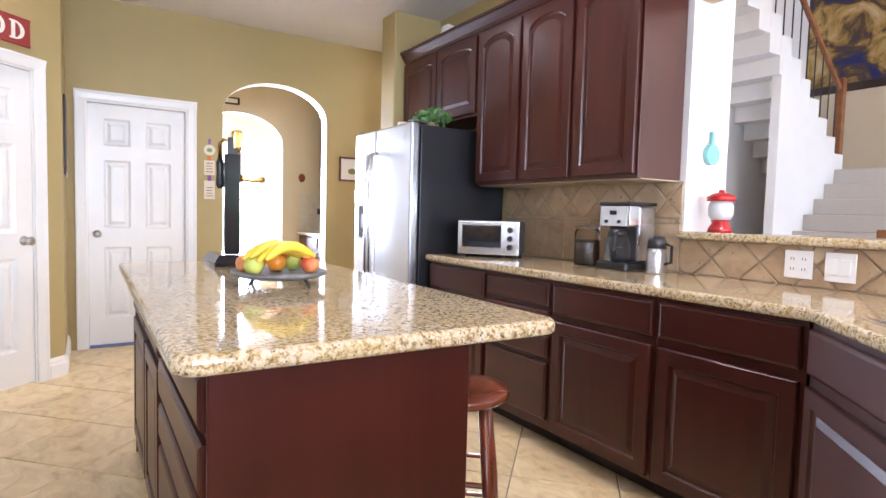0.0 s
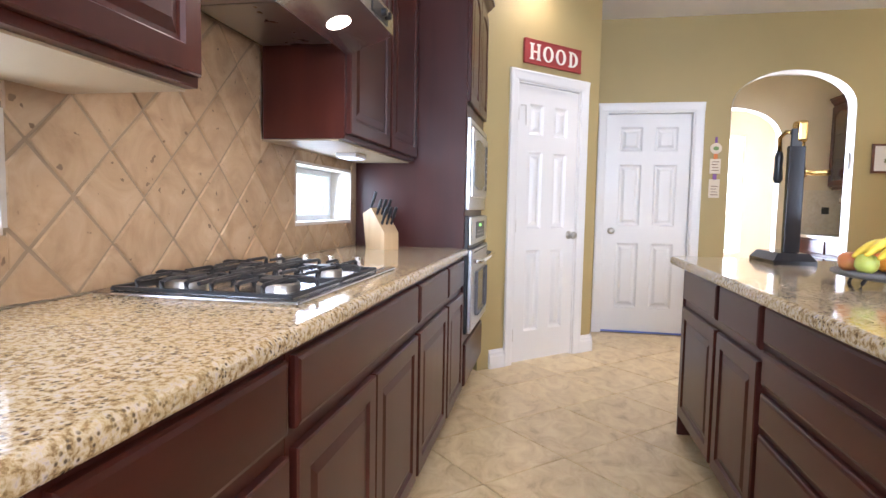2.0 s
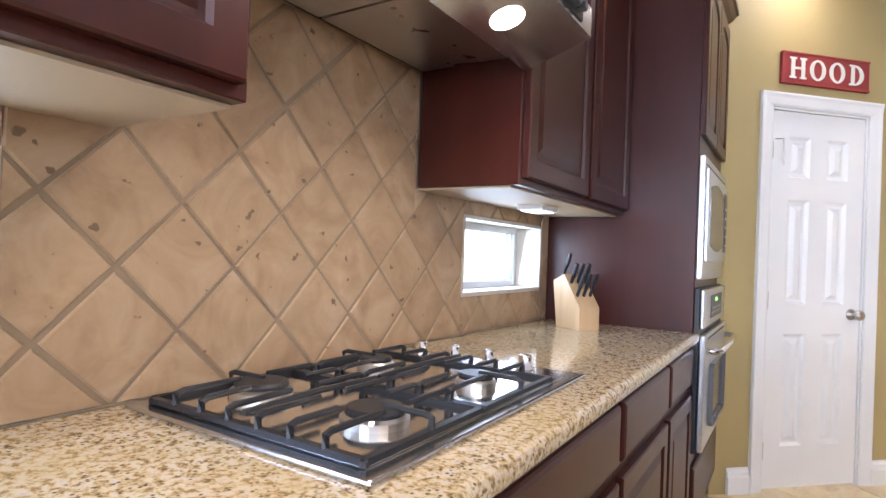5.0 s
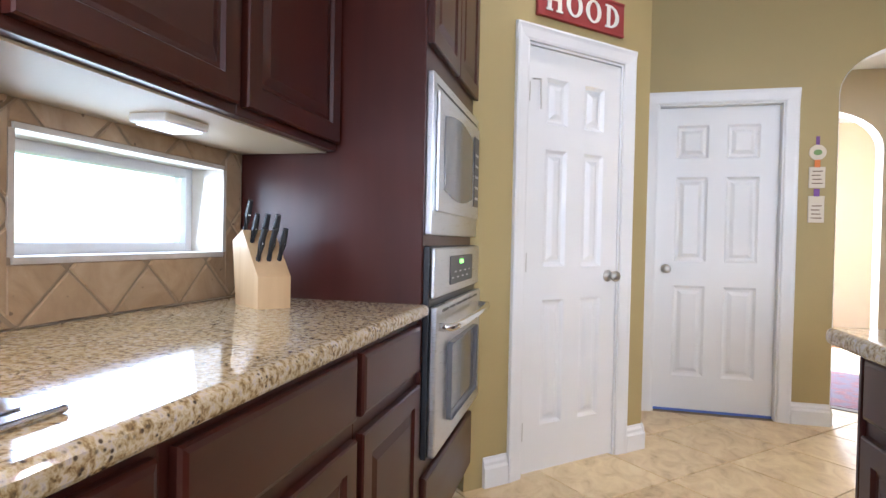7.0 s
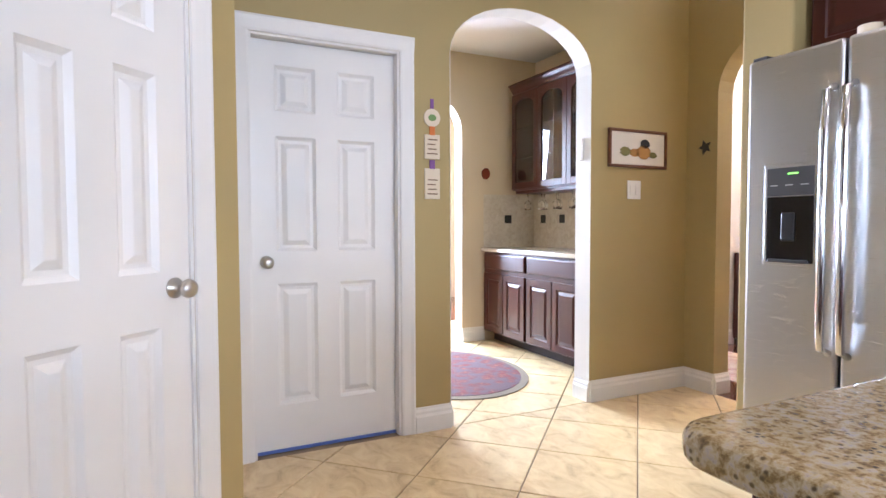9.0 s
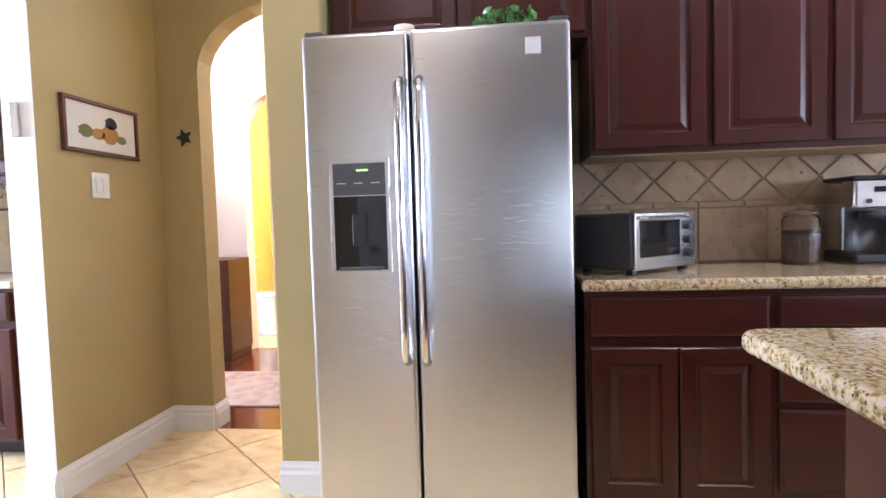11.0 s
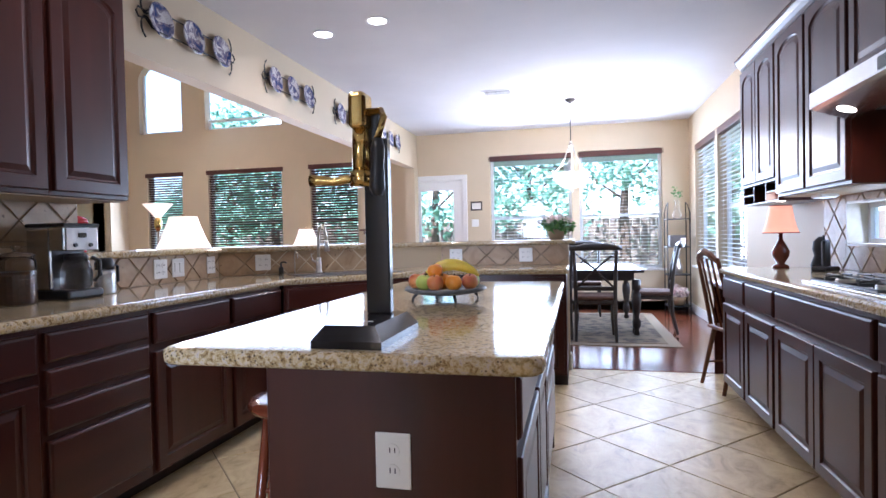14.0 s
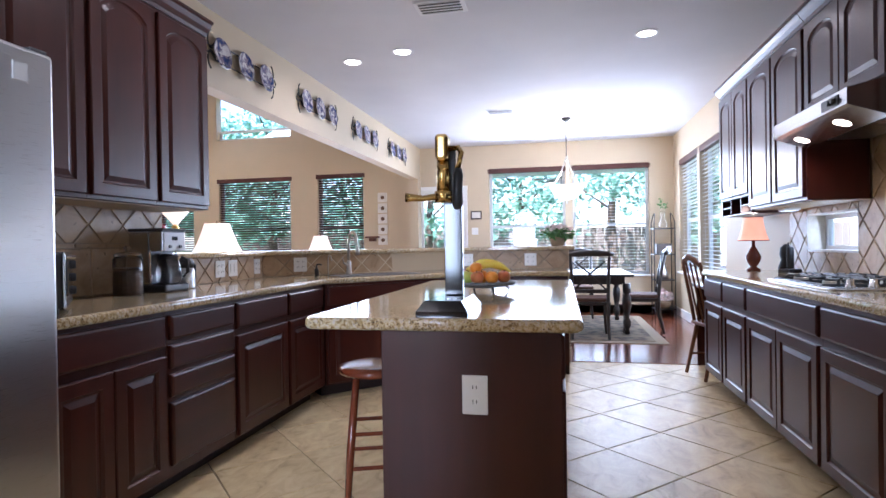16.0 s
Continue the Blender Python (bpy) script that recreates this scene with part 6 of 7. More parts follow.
for k in range(3):
    a = k * 2.094 + 0.4
    part("arm", tube(bm_new(), [(0.02 * math.cos(a), 0.02 * math.sin(a), 2.28), (0.08 * math.cos(a), 0.08 * math.sin(a), 2.12), (0.15 * math.cos(a), 0.15 * math.sin(a), 2.0), (0.235 * math.cos(a), 0.235 * math.sin(a), 1.93), (0.25 * math.cos(a), 0.25 * math.sin(a), 1.96)], 0.008, 6), M_NICKEL, pd, "curved bronze arm")
part("shade", lathe(bm_new(), [(0.02, 1.74), (0.10, 1.755), (0.18, 1.82), (0.225, 1.91), (0.23, 1.93), (0.215, 1.925), (0.02, 1.78)], 28), M_ALAB, pd, "lit alabaster bowl", True)
part("finial", lathe(bm_new(), [(0.006, 1.69), (0.014, 1.71), (0.008, 1.739)], 10), M_NICKEL, pd, "", True)
point_lamp("pendant_lamp", (0.30, -1.95, 2.05), 24, WARM, 0.1)

# desk with chair beyond the range counter
dk = thing("desk", "dark cherry desk beside the range counter", "desk")
part("top", boxed(XW + 0.004, 0.27, 0.735, -0.80, 0.925, 0.765, 0.005), M_WOODX, dk)
part("panel", boxed(XW + 0.004, 0.27, 0.0, -0.84, 0.29, 0.7345), M_WOOD, dk)
M_OAK = timber("brown_oak_chair", (0.10, 0.035, 0.012), (0.20, 0.075, 0.03), 0.35, "z", 0.2)
dc = thing("desk_chair", "brown wooden side chair pulled up to the desk", "chair", pose(-0.93, 0.74, 0, 0, 0, -78))
part("seat", boxed(-0.20, -0.21, 0.43, 0.20, 0.17, 0.46, 0.012, 3), M_OAK, dc)
for s in (-1, 1):
    part("front_leg", tube(bm_new(), [(s * 0.19, -0.19, 0), (s * 0.165, -0.16, 0.43)], [0.014, 0.02], 8), M_OAK, dc)
    part("back_leg", tube(bm_new(), [(s * 0.18, 0.22, 0), (s * 0.155, 0.13, 0.43)], [0.014, 0.02], 8), M_OAK, dc)
    part("back_post", tube(bm_new(), [(s * 0.165, 0.15, 0.45), (s * 0.175, 0.19, 0.7), (s * 0.16, 0.25, 0.98)], [0.016, 0.017, 0.014], 8), M_OAK, dc)
    part("side_stretcher", tube(bm_new(), [(s * 0.182, -0.18, 0.17), (s * 0.17, 0.185, 0.17)], 0.009, 6), M_OAK, dc)
part("top_rail", tube(bm_new(), [(-0.17, 0.24, 0.94), (-0.08, 0.262, 1.0), (0, 0.268, 1.02), (0.08, 0.262, 1.0), (0.17, 0.24, 0.94)], [0.014, 0.024, 0.028, 0.024, 0.014], 8), M_OAK, dc)
for sx in (-0.08, 0, 0.08):
    part("spindle", tube(bm_new(), [(sx, 0.15, 0.46), (sx, 0.20, 0.7), (sx, 0.255, 0.97)], 0.009, 6), M_OAK, dc)

# ---- family room ----
M_SHADEW = glow("lit_cream_shade", (1.0, 0.84, 0.60), 0.45)
M_BRONZE = mat("dark_bronze", (0.10, 0.06, 0.03), 0.35, 0.8)


def shade_lamp(x, y, table, r, base_z, label):
    tb = thing("side_table", "dark wooden side table behind the bar", "table", pose(x, y, 0))
    part("top", boxed(-0.3, -0.3, table - 0.03, 0.3, 0.3, table, 0.006), M_DINE, tb)
    for sx in (-0.26, 0.26):
        for sy in (-0.26, 0.26):
            part("leg", boxed(sx - 0.02, sy - 0.02, 0, sx + 0.02, sy + 0.02, table - 0.0305, 0.003), M_DINE, tb)
    o = thing("table_lamp", label, "lamp", pose(x, y, table))
    h = base_z - table
    part("base", lathe(bm_new(), [(0.09, 0), (0.09, 0.02), (0.03, 0.05), (0.06, h * 0.4), (0.04, h * 0.75), (0.012, h * 0.85), (0.01, h + 0.02)], 18), M_BRONZE, o, "", True)
    bm, n, prof = bm_new(), 32, [(1.0, 0.0), (0.80, 0.10), (0.62, 0.22), (0.52, 0.30), (0.50, 0.30), (0.95, 0.004)]
    rings = [[bm.verts.new((r * q * (1 + 0.025 * (k % 2) * (1 - z * 2)) * math.cos(2 * math.pi * k / n), r * q * (1 + 0.025 * (k % 2) * (1 - z * 2)) * math.sin(2 * math.pi * k / n), h + z * r / 0.24)) for k in range(n)] for q, z in prof]
    for a, c in zip(rings, rings[1:]):
        for k in range(n):
            bm.faces.new((a[k], a[(k + 1) % n], c[(k + 1) % n], c[k]))
    part("shade", bm, M_SHADEW, o, "lit pleated cream shade")
    part("finial", lathe(bm_new(), [(0.006, 0), (0.012, 0.015), (0.004, 0.03)], 10, (0, 0, h + 0.30 * r / 0.24)), M_BRONZE, o)
    point_lamp("table_lamp_light", (x, y, base_z + 0.42 * r / 0.24), 10, WARM, 0.06)


shade_lamp(3.92, 0.58, 0.62, 0.24, 1.115, "large lamp with lit pleated cream shade")
shade_lamp(3.69, -1.5, 0.62, 0.175, 1.09, "smaller lamp with lit pleated cream shade")
tl = thing("floor_lamp", "torchiere floor lamp with lit glass bowl", "floor lamp", pose(6.45, -2.1, 0))
part("base", lathe(bm_new(), [(0.15, 0), (0.15, 0.02), (0.03, 0.06), (0.018, 0.1)], 20), M_BRONZE, tl, "", True)
part("pole", tube(bm_new(), [(0, 0, 0.09), (0, 0, 1.35)], 0.016, 8), M_BRONZE, tl)
part("knuckle", lathe(bm_new(), [(0.02, 1.35), (0.05, 1.40), (0.06, 1.50), (0.03, 1.56)], 14), M_BRASS, tl, "", True)
part("shade", lathe(bm_new(), [(0.04, 1.55), (0.09, 1.62), (0.21, 1.76), (0.205, 1.762), (0.03, 1.57)], 24), M_SHADEW, tl, "lit glass bowl", True)
point_lamp("floor_lamp_light", (6.45, -2.1, 1.9), 14, WARM, 0.08)
fn = thing("hanging_lamp", "white glass lamp hung from the family room ceiling", "ceiling light", pose(5.45, -0.1, 0))
part("rod", tube(bm_new(), [(0, 0, 3.5), (0, 0, 5.6)], 0.012, 8), M_BRONZE, fn)
part("bowl", lathe(bm_new(), [(0.03, 3.22), (0.16, 3.27), (0.24, 3.38), (0.20, 3.46), (0.03, 3.52)], 24), M_SHADEW, fn, "lit white glass bowl", True)
point_lamp("hanging_lamp_light", (5.45, -0.1, 3.1), 12, WARM, 0.15)
# family room far walls
bm = bm_new()
box(bm, 8.5, -2.3, 0, 8.64, 9.0, 5.6)
box(bm, 8.5, YD, 0, 8.64, -3.35, 5.6)
arch = arch_pts(-3.35, -2.3, 2.0, 0.38)
for (u0, z0), (u1, z1) in zip(arch, arch[1:]):
    prism(bm, [(8.5, u0, z0), (8.5, u1, z1), (8.5, u1, 5.6), (8.5, u0, 5.6)], (0.14, 0, 0))
bmesh.ops.remove_doubles(bm, verts=bm.verts[:], dist=0.0005)
struct("wall_family_east", bm, M_BEIGE, "beige family room wall with an arch", "wall")
bm = bm_new()
box(bm, 10.4, YD, 0, 10.5, -3.2, 2.9)
box(bm, 10.4, -3.2, 0, 10.5, -2.7, 0.7)
box(bm, 10.4, -3.2, 2.1, 10.5, -2.7, 2.9)
box(bm, 10.4, -2.7, 0, 10.5, -1.9, 2.9)
box(bm, 8.64, -2.1, 0, 10.4, -2.0, 2.9)
box(bm, 8.64, YD - 0.16, 0, 10.5, YD, 2.9)
box(bm, 8.64, YD, 2.9, 10.5, -2.0, 3.0)
struct("wall_family_beyond", bm, M_BEIGE, "beige wall with a window beyond the arch", "wall")
struct("floor_beyond", boxed(8.64, YD, -0.12, 10.4, -2.0, -0.003), M_FLOORW, "hardwood floor beyond the arch", "floor")
sp = thing("wall_speaker", "small black speaker high on the wall", "speaker", pose(8.40, -2.9, 2.9, 0, 0, -70))
part("case", boxed(-0.09, -0.10, -0.15, 0.09, 0.06, 0.15, 0.01), M_BLACK, sp)
part("bracket", boxed(-0.02, 0.0605, -0.02, 0.02, 0.10, 0.02), M_BLACK, sp)
av = thing("wall_vent", "white return air grille high on the wall", "vent", pose(8.499, -1.9, 3.0, 0, 0, -90))
part("frame", boxed(-0.16, -0.01, -0.1, 0.16, 0, 0.1, 0.003), M_TRIMC, av)
for i in range(6):
    part("slat", boxed(-0.14, -0.014, -0.08 + i * 0.028, 0.14, -0.0102, -0.068 + i * 0.028), M_TRIMC, av)

# stairs, tapestry
M_CARPET = paint("pale_stair_carpet", (0.52, 0.47, 0.42), 0.95, 300, 0.5)
sa = thing("staircase", "carpeted staircase turning up to the next storey", "stairs")
for i in range(10):
    x0 = 5.75 + i * 0.22
    part("step", boxed(x0, 3.0, 0.184 * i + 0.0005 if i else 0, 7.95, 4.3, 0.184 * (i + 1), 0.012), M_CARPET, sa, "pale carpeted step")
part("landing", boxed(7.951, 3.0, 1.62, 8.495, 5.04, 1.84), M_CARPET, sa)
for i in range(14):
    x1 = 7.95 - i * 0.22
    part("step", boxed(x1 - 0.22, 4.305, 1.84 + 0.19 * i - 0.22, x1, 5.04, 1.84 + 0.19 * (i + 1), 0.004), M_WHITE, sa, "white sided upper step")
bm = bm_new()
prism(bm, [(7.95, 4.30, 0.0), (7.95, 4.30, 1.86), (6.45, 4.30, 2.96), (6.45, 4.30, 0.0)], (0, 0.10, 0))
part("side_wall", bm, M_WHITE, sa, "white wall under the upper flight")
M_RAIL = timber("oak_handrail", (0.16, 0.06, 0.02), (0.30, 0.12, 0.05), 0.25, "x", 0.4)
part("handrail", tube(bm_new(), [(5.7, 3.0, 1.05), (7.95, 3.0, 2.85)], 0.032, 8), M_RAIL, sa, "oak handrail")
part("newel", boxed(5.66, 2.96, 0, 5.76, 3.06, 1.15, 0.008), M_RAIL, sa)
part("handrail", tube(bm_new(), [(7.9, 4.36, 2.8), (5.2, 4.36, 5.1)], 0.032, 8), M_RAIL, sa, "oak handrail")
part("newel", boxed(7.86, 4.31, 1.84, 7.95, 4.40, 2.95, 0.008), M_RAIL, sa)
for i in range(12):
    x = 5.85 + i * 0.17
    part("baluster", tube(bm_new(), [(x, 3.01, 0.184 * (int((x - 5.75) / 0.22) + 1)), (x, 3.01, 1.05 + (x - 5.7) * 0.8)], 0.008, 6), M_IRON, sa)
for i in range(14):
    x = 7.80 - i * 0.18
    zb = 1.84 + 0.19 * (int((7.95 - x) / 0.22) + 1)
    part("baluster", tube(bm_new(), [(x, 4.36, zb), (x, 4.36, 2.8 + (7.9 - x) * 0.852)], 0.008, 6), M_IRON, sa)
M_TAPE = stone("tapestry_weave", [(0.36, (0.02, 0.03, 0.13)), (0.46, (0.10, 0.06, 0.03)), (0.56, (0.42, 0.27, 0.08)), (0.7, (0.58, 0.46, 0.28))], 0.95, False, 2.4)
tp = thing("tapestry", "woven tapestry in blue and gold with dark border", "tapestry", pose(8.497, 3.7, 3.85, 0, 0, -90))
part("border", boxed(-1.5, -0.012, -0.95, 1.5, 0, 0.95, 0.003), M_DARKW, tp, "dark woven border")
part("field", boxed(-1.4, -0.017, -0.85, 1.4, -0.0122, 0.85, 0.002), M_TAPE, tp, "blue and gold woven field")
# hall wall under the stairs with a white door
bm = bm_new()
box(bm, 3.2, 5.05, 0, 8.5, 5.15, 5.6)
struct("wall_stair", bm, M_PALE, "pale wall behind the stairs", "wall")
hd = thing("hall_door", "white panelled door at the foot of the stairs", "door", pose(5.2, 5.04, 0, 0, 0, 0))
part("leaf", six_panel(bm_new(), 0.78, 2.02), M_WHITE, hd)
part("casing", boxed(-0.07, 0.0, 0, -0.002, 0.009, 2.09), M_WHITE, hd)
part("casing", boxed(0.782, 0.0, 0, 0.85, 0.009, 2.09), M_WHITE, hd)

# ---- hall and bathroom behind the east arch ----
bm = bm_new()
H0, H1 = 5.78, 6.90
box(bm, 5.0, 5.15, 0, 5.14, H0, CEIL)
box(bm, 5.0, H1, 0, 5.14, 7.35, CEIL)
arch = arch_pts(H0, H1, 2.0, 0.38)
for (u0, z0), (u1, z1) in zip(arch, arch[1:]):
    prism(bm, [(5.0, u0, z0), (5.0, u1, z1), (5.0, u1, CEIL), (5.0, u0, CEIL)], (0.14, 0, 0))
struct("wall_hall", bm, M_PALE, "pale hall wall with an arch to the bathroom", "wall")
bm = bm_new()
box(bm, 3.2, 7.25, 0, 5.0, 7.35, CEIL)
struct("wall_hall_north", bm, M_PALE, "pale hall wall", "wall")
bm = bm_new()
box(bm, 6.9, 5.15, 0, 7.0, 7.6, CEIL)
box(bm, 5.14, 7.5, 0, 6.9, 7.6, CEIL)
box(bm, 5.14, 5.15, 0, 6.9, 5.25, CEIL)
struct("wall_bathroom", bm, M_YELLOW, "yellow bathroom wall", "wall")
struct("ceiling_hall", boxed(3.2, 5.15, CEIL, 7.0, 7.6, CEIL + 0.08), M_CEIL, "white hall ceiling", "ceiling")
struct("floor_bathroom", boxed(5.07, 5.25, -0.003, 6.9, 7.5, 0.002), M_TILE, "pale bathroom tile floor", "floor")
for p, q in (((5.0, 7.25), (5.0, H1)), ((5.0, H0), (5.0, 5.15)), ((3.2, 7.25), (5.0, 7.25))):
    baseboard(p, q)
M_PORC = mat("white_porcelain", (0.80, 0.79, 0.76), 0.1)
tt = thing("toilet", "white porcelain toilet in the yellow bathroom", "toilet", pose(5.75, 7.05, 0.002, 0, 0, 0))
part("tank", boxed(-0.22, 0.22, 0.38, 0.22, 0.42, 0.78, 0.02, 3), M_PORC, tt)
part("tank_lid", boxed(-0.235, 0.205, 0.7805, 0.235, 0.43, 0.815, 0.01), M_PORC, tt)
bm = lathe(bm_new(), [(0.14, 0.0), (0.12, 0.08), (0.13, 0.2), (0.19, 0.34), (0.205, 0.40)], 24)
bmesh.ops.scale(bm, vec=(1, 1.25, 1), verts=bm.verts[:])
part("bowl", bm, M_PORC, tt, "", True)
bm = lathe(bm_new(), [(0.20, 0.401), (0.215, 0.41), (0.21, 0.43), (0.15, 0.438)], 24)
bmesh.ops.scale(bm, vec=(1, 1.25, 1), verts=bm.verts[:])
part("seat", bm, M_PORC, tt, "", True)
picture("bathroom_picture", pose(6.898, 6.75, 1.55, 0, 0, -90), 0.3, 0.4, "dark framed print on the yellow wall", 0.03, [(0, 0, 0.08, 0.1, M_STILL3)], M_DARKW)
rh = thing("runner_rug", "grey and rose patterned runner in the hall", "rug")
part("field", boxed(3.45, 4.9 + 0.35, -0.003, 4.25, 7.1, 0.006, 0.002), M_RUG3, rh)
tv = thing("console_cabinet", "dark wooden console at the side of the hall", "cabinet", pose(4.78, 7.04, 0))
part("body", boxed(-0.2, -0.16, 0.06, 0.2, 0.18, 0.86, 0.006), M_WOOD, tv)
part("plinth", boxed(-0.19, -0.15, 0, 0.19, 0.17, 0.06), M_KICK, tv)
# unseen fill lights without fittings, added to brighten bathroom and hall
point_lamp("bathroom_fill", (6.0, 6.3, 2.5), 28, WARM, 0.1)
point_lamp("hall_fill", (4.1, 6.2, 2.6), 18, (1, 0.9, 0.78), 0.1)
sg2 = thing("hall_sign", "small dark sign inside the far arch", "sign", pose(5.15, 6.45, 2.13, 0, 0, -90))
part("board", boxed(-0.16, -0.004, -0.05, 0.16, 0.012, 0.05, 0.003), M_DARKW, sg2)

# ---- butler pantry behind the north arch ----
bm = bm_new()
P0, P1, PY = 1.25, 2.36, 8.45
box(bm, 0.3, PY, 0, P0, PY + 0.14, CEIL)
box(bm, P1, PY, 0, 3.3, PY + 0.14, CEIL)
arch = arch_pts(P0, P1, 2.03, 0.36)
for (u0, z0), (u1, z1) in zip(arch, arch[1:]):
    prism(bm, [(u0, PY, z0), (u1, PY, z1), (u1, PY, CEIL), (u0, PY, CEIL)], (0, 0.14, 0))
struct("wall_pantry_north", bm, M_BEIGE, "tan butler pantry wall with a second arch", "wall")
struct("wall_pantry_east", boxed(3.2, YB + 0.14, 0, 3.34, PY, CEIL), M_BEIGE, "tan butler pantry wall behind the cabinets", "wall")
struct("wall_pantry_west", boxed(0.86, YB + 0.14, 0, 1.0, PY, CEIL), M_BEIGE, "tan butler pantry side wall", "wall")
struct("ceiling_pantry", boxed(0.3, YB + 0.14, 2.75, 3.34, PY, 2.83), M_CEIL, "white butler pantry ceiling", "ceiling")
baseboard((1.0, PY), (P0, PY))
baseboard((P1, PY), (2.6, PY))
base_cabinet(pose(2.60, 8.43, 0, 0, 0, -90), 0.72, "double", 0.59, "dark cherry base cabinet in the butler pantry")
base_cabinet(pose(2.60, 7.71, 0, 0, 0, -90), 0.74, "double", 0.59, "dark cherry base cabinet in the butler pantry")
M_PALEST = stone("pale_stone_top", [(0.3, (0.55, 0.48, 0.38)), (0.7, (0.70, 0.65, 0.56))], 0.15, False, 18)
bm = boxed(2.565, 6.95, 0.870, 3.195, 8.445, 0.905, 0.008)
tagged(part("countertop", bm, M_PALEST), "pale stone counter in the butler pantry", "countertop")
gc = thing("glass_cabinet", "dark cherry wall cabinet with arched glass doors", "cabinet", pose(2.84, 8.30, 0, 0, 0, -90))
part("back_panel", boxed(0, 0.33, 1.45, 1.25, 0.345, 2.38), M_WOOD, gc)
part("floor_panel", boxed(0, 0.0, 1.45, 1.25, 0.3295, 1.47), M_WOOD, gc)
part("top_panel", boxed(0, 0.0, 2.36, 1.25, 0.3295, 2.38), M_WOOD, gc)
for x in (0, 0.615, 1.23):
    part("side_panel", boxed(x, 0.0, 1.4705, x + 0.02, 0.3295, 2.3595), M_WOOD, gc)
part("crown_moulding", crown_mesh(1.25, 2.38, 0.33), M_WOODX, gc)
for i in range(3):
    x0 = 0.006 + i * 0.415
    d = part("glass_door", boxed(x0, -0.02, 1.46, x0 + 0.055, 0, 2.35, 0.003), M_WOOD, gc, "framed glass door")
    part("stile", boxed(x0 + 0.355, -0.02, 1.46, x0 + 0.41, 0, 2.35, 0.003), M_WOOD, d)
    part("rail", boxed(x0 + 0.0555, -0.02, 1.46, x0 + 0.3545, 0, 1.52, 0.003), M_WOOD, d)
    bm = bm_new()
    ar = arch_pts(x0 + 0.0555, x0 + 0.3545, 2.22, 0.07)
    for (u0, z0), (u1, z1) in zip(ar, ar[1:]):
        prism(bm, [(u0, -0.02, z0), (u1, -0.02, z1), (u1, -0.02, 2.35), (u0, -0.02, 2.35)], (0, 0.02, 0))
    part("arched_rail", bm, M_WOOD, d)
    part("pane", boxed(x0 + 0.0555, -0.011, 1.52, x0 + 0.3545, -0.007, 2.29), M_GLASS, d, "clear glass")
for z in (1.75, 2.03):
    part("glass_shelf", boxed(0.021, 0.02, z, 1.229, 0.32, z + 0.008), M_GLASS, gc)
part("wine_glass_rack", boxed(0.02, 0.02, 1.42, 1.23, 0.32, 1.449), M_WOOD, gc)
gproto = None
for i in range(10):
    if gproto is None:
        gproto = part("wine_glass", lathe(bm_new(), [(0.03, 0), (0.004, -0.006), (0.0035, -0.06), (0.03, -0.09), (0.034, -0.12), (0.028, -0.155)], 10), M_GLASS, gc, "hanging wine glass", True)
        ob = gproto
    else:
        ob = new("wine_glass", gproto.data)
        ob.parent = gc
    ob.location = (0.12 + i * 0.11, 0.09 + 0.11 * (i % 2), 1.4195)
ps = thing("tiled_splash", "pale stone splash with small dark square insets", "backsplash", pose(3.199, 8.45, 0, 0, 0, -90), kind="structure")
part("stone_sheet", boxed(0, -0.010, 0.905, 1.5, 0, 1.42), M_PALEST, ps)
for i in range(5):
    part("inset_tile", boxed(0.12 + i * 0.3, -0.013, 1.14, 0.20 + i * 0.3, -0.0102, 1.22, 0.002), M_IRON, ps, "dark square inset")
part("stone_sheet", boxed(-0.010, -0.60, 0.905, 0.0, -0.012, 1.42), M_PALEST, ps)
part("inset_tile", boxed(-0.0005, -0.36, 1.14, 0.003, -0.28, 1.22, 0.002), M_IRON, ps, "dark square inset")
od2 = thing("wall_ornament", "small round dark ornament on the pantry wall", "wall decoration", pose(2.62, PY - 0.001, 1.62))
part("disc", prism(bm_new(), [(0.045 * math.cos(a * math.pi / 8), -0.012, 0.055 * math.sin(a * math.pi / 8)) for a in range(16)], (0, 0.012, 0)), M_CERAM, od2)
orug = thing("round_rug", "oval red oriental rug on the tiles", "rug", pose(1.72, 7.55, 0.0))
bm = lathe(bm_new(), [(0.60, -0.006), (0.60, 0.006), (0.58, 0.008)], 40)
bmesh.ops.scale(bm, vec=(1, 1.25, 1), verts=bm.verts[:])
part("border", bm, M_RUGB, orug, "dark border")
bm = lathe(bm_new(), [(0.55, 0.0082), (0.55, 0.010), (0.54, 0.011)], 40)
bmesh.ops.scale(bm, vec=(1, 1.25, 1), verts=bm.verts[:])
part("field", bm, M_RUG2, orug, "red patterned field")
ps2 = thing("wall_sign", "small dark framed sign in the pantry", "sign", pose(1.62, PY - 0.001, 2.52))
part("board", boxed(-0.2, -0.015, -0.045, 0.2, 0, 0.045, 0.004), M_DARKW, ps2)
part("field", boxed(-0.17, -0.0175, -0.025, 0.17, -0.0152, 0.025), M_PAPER, ps2)
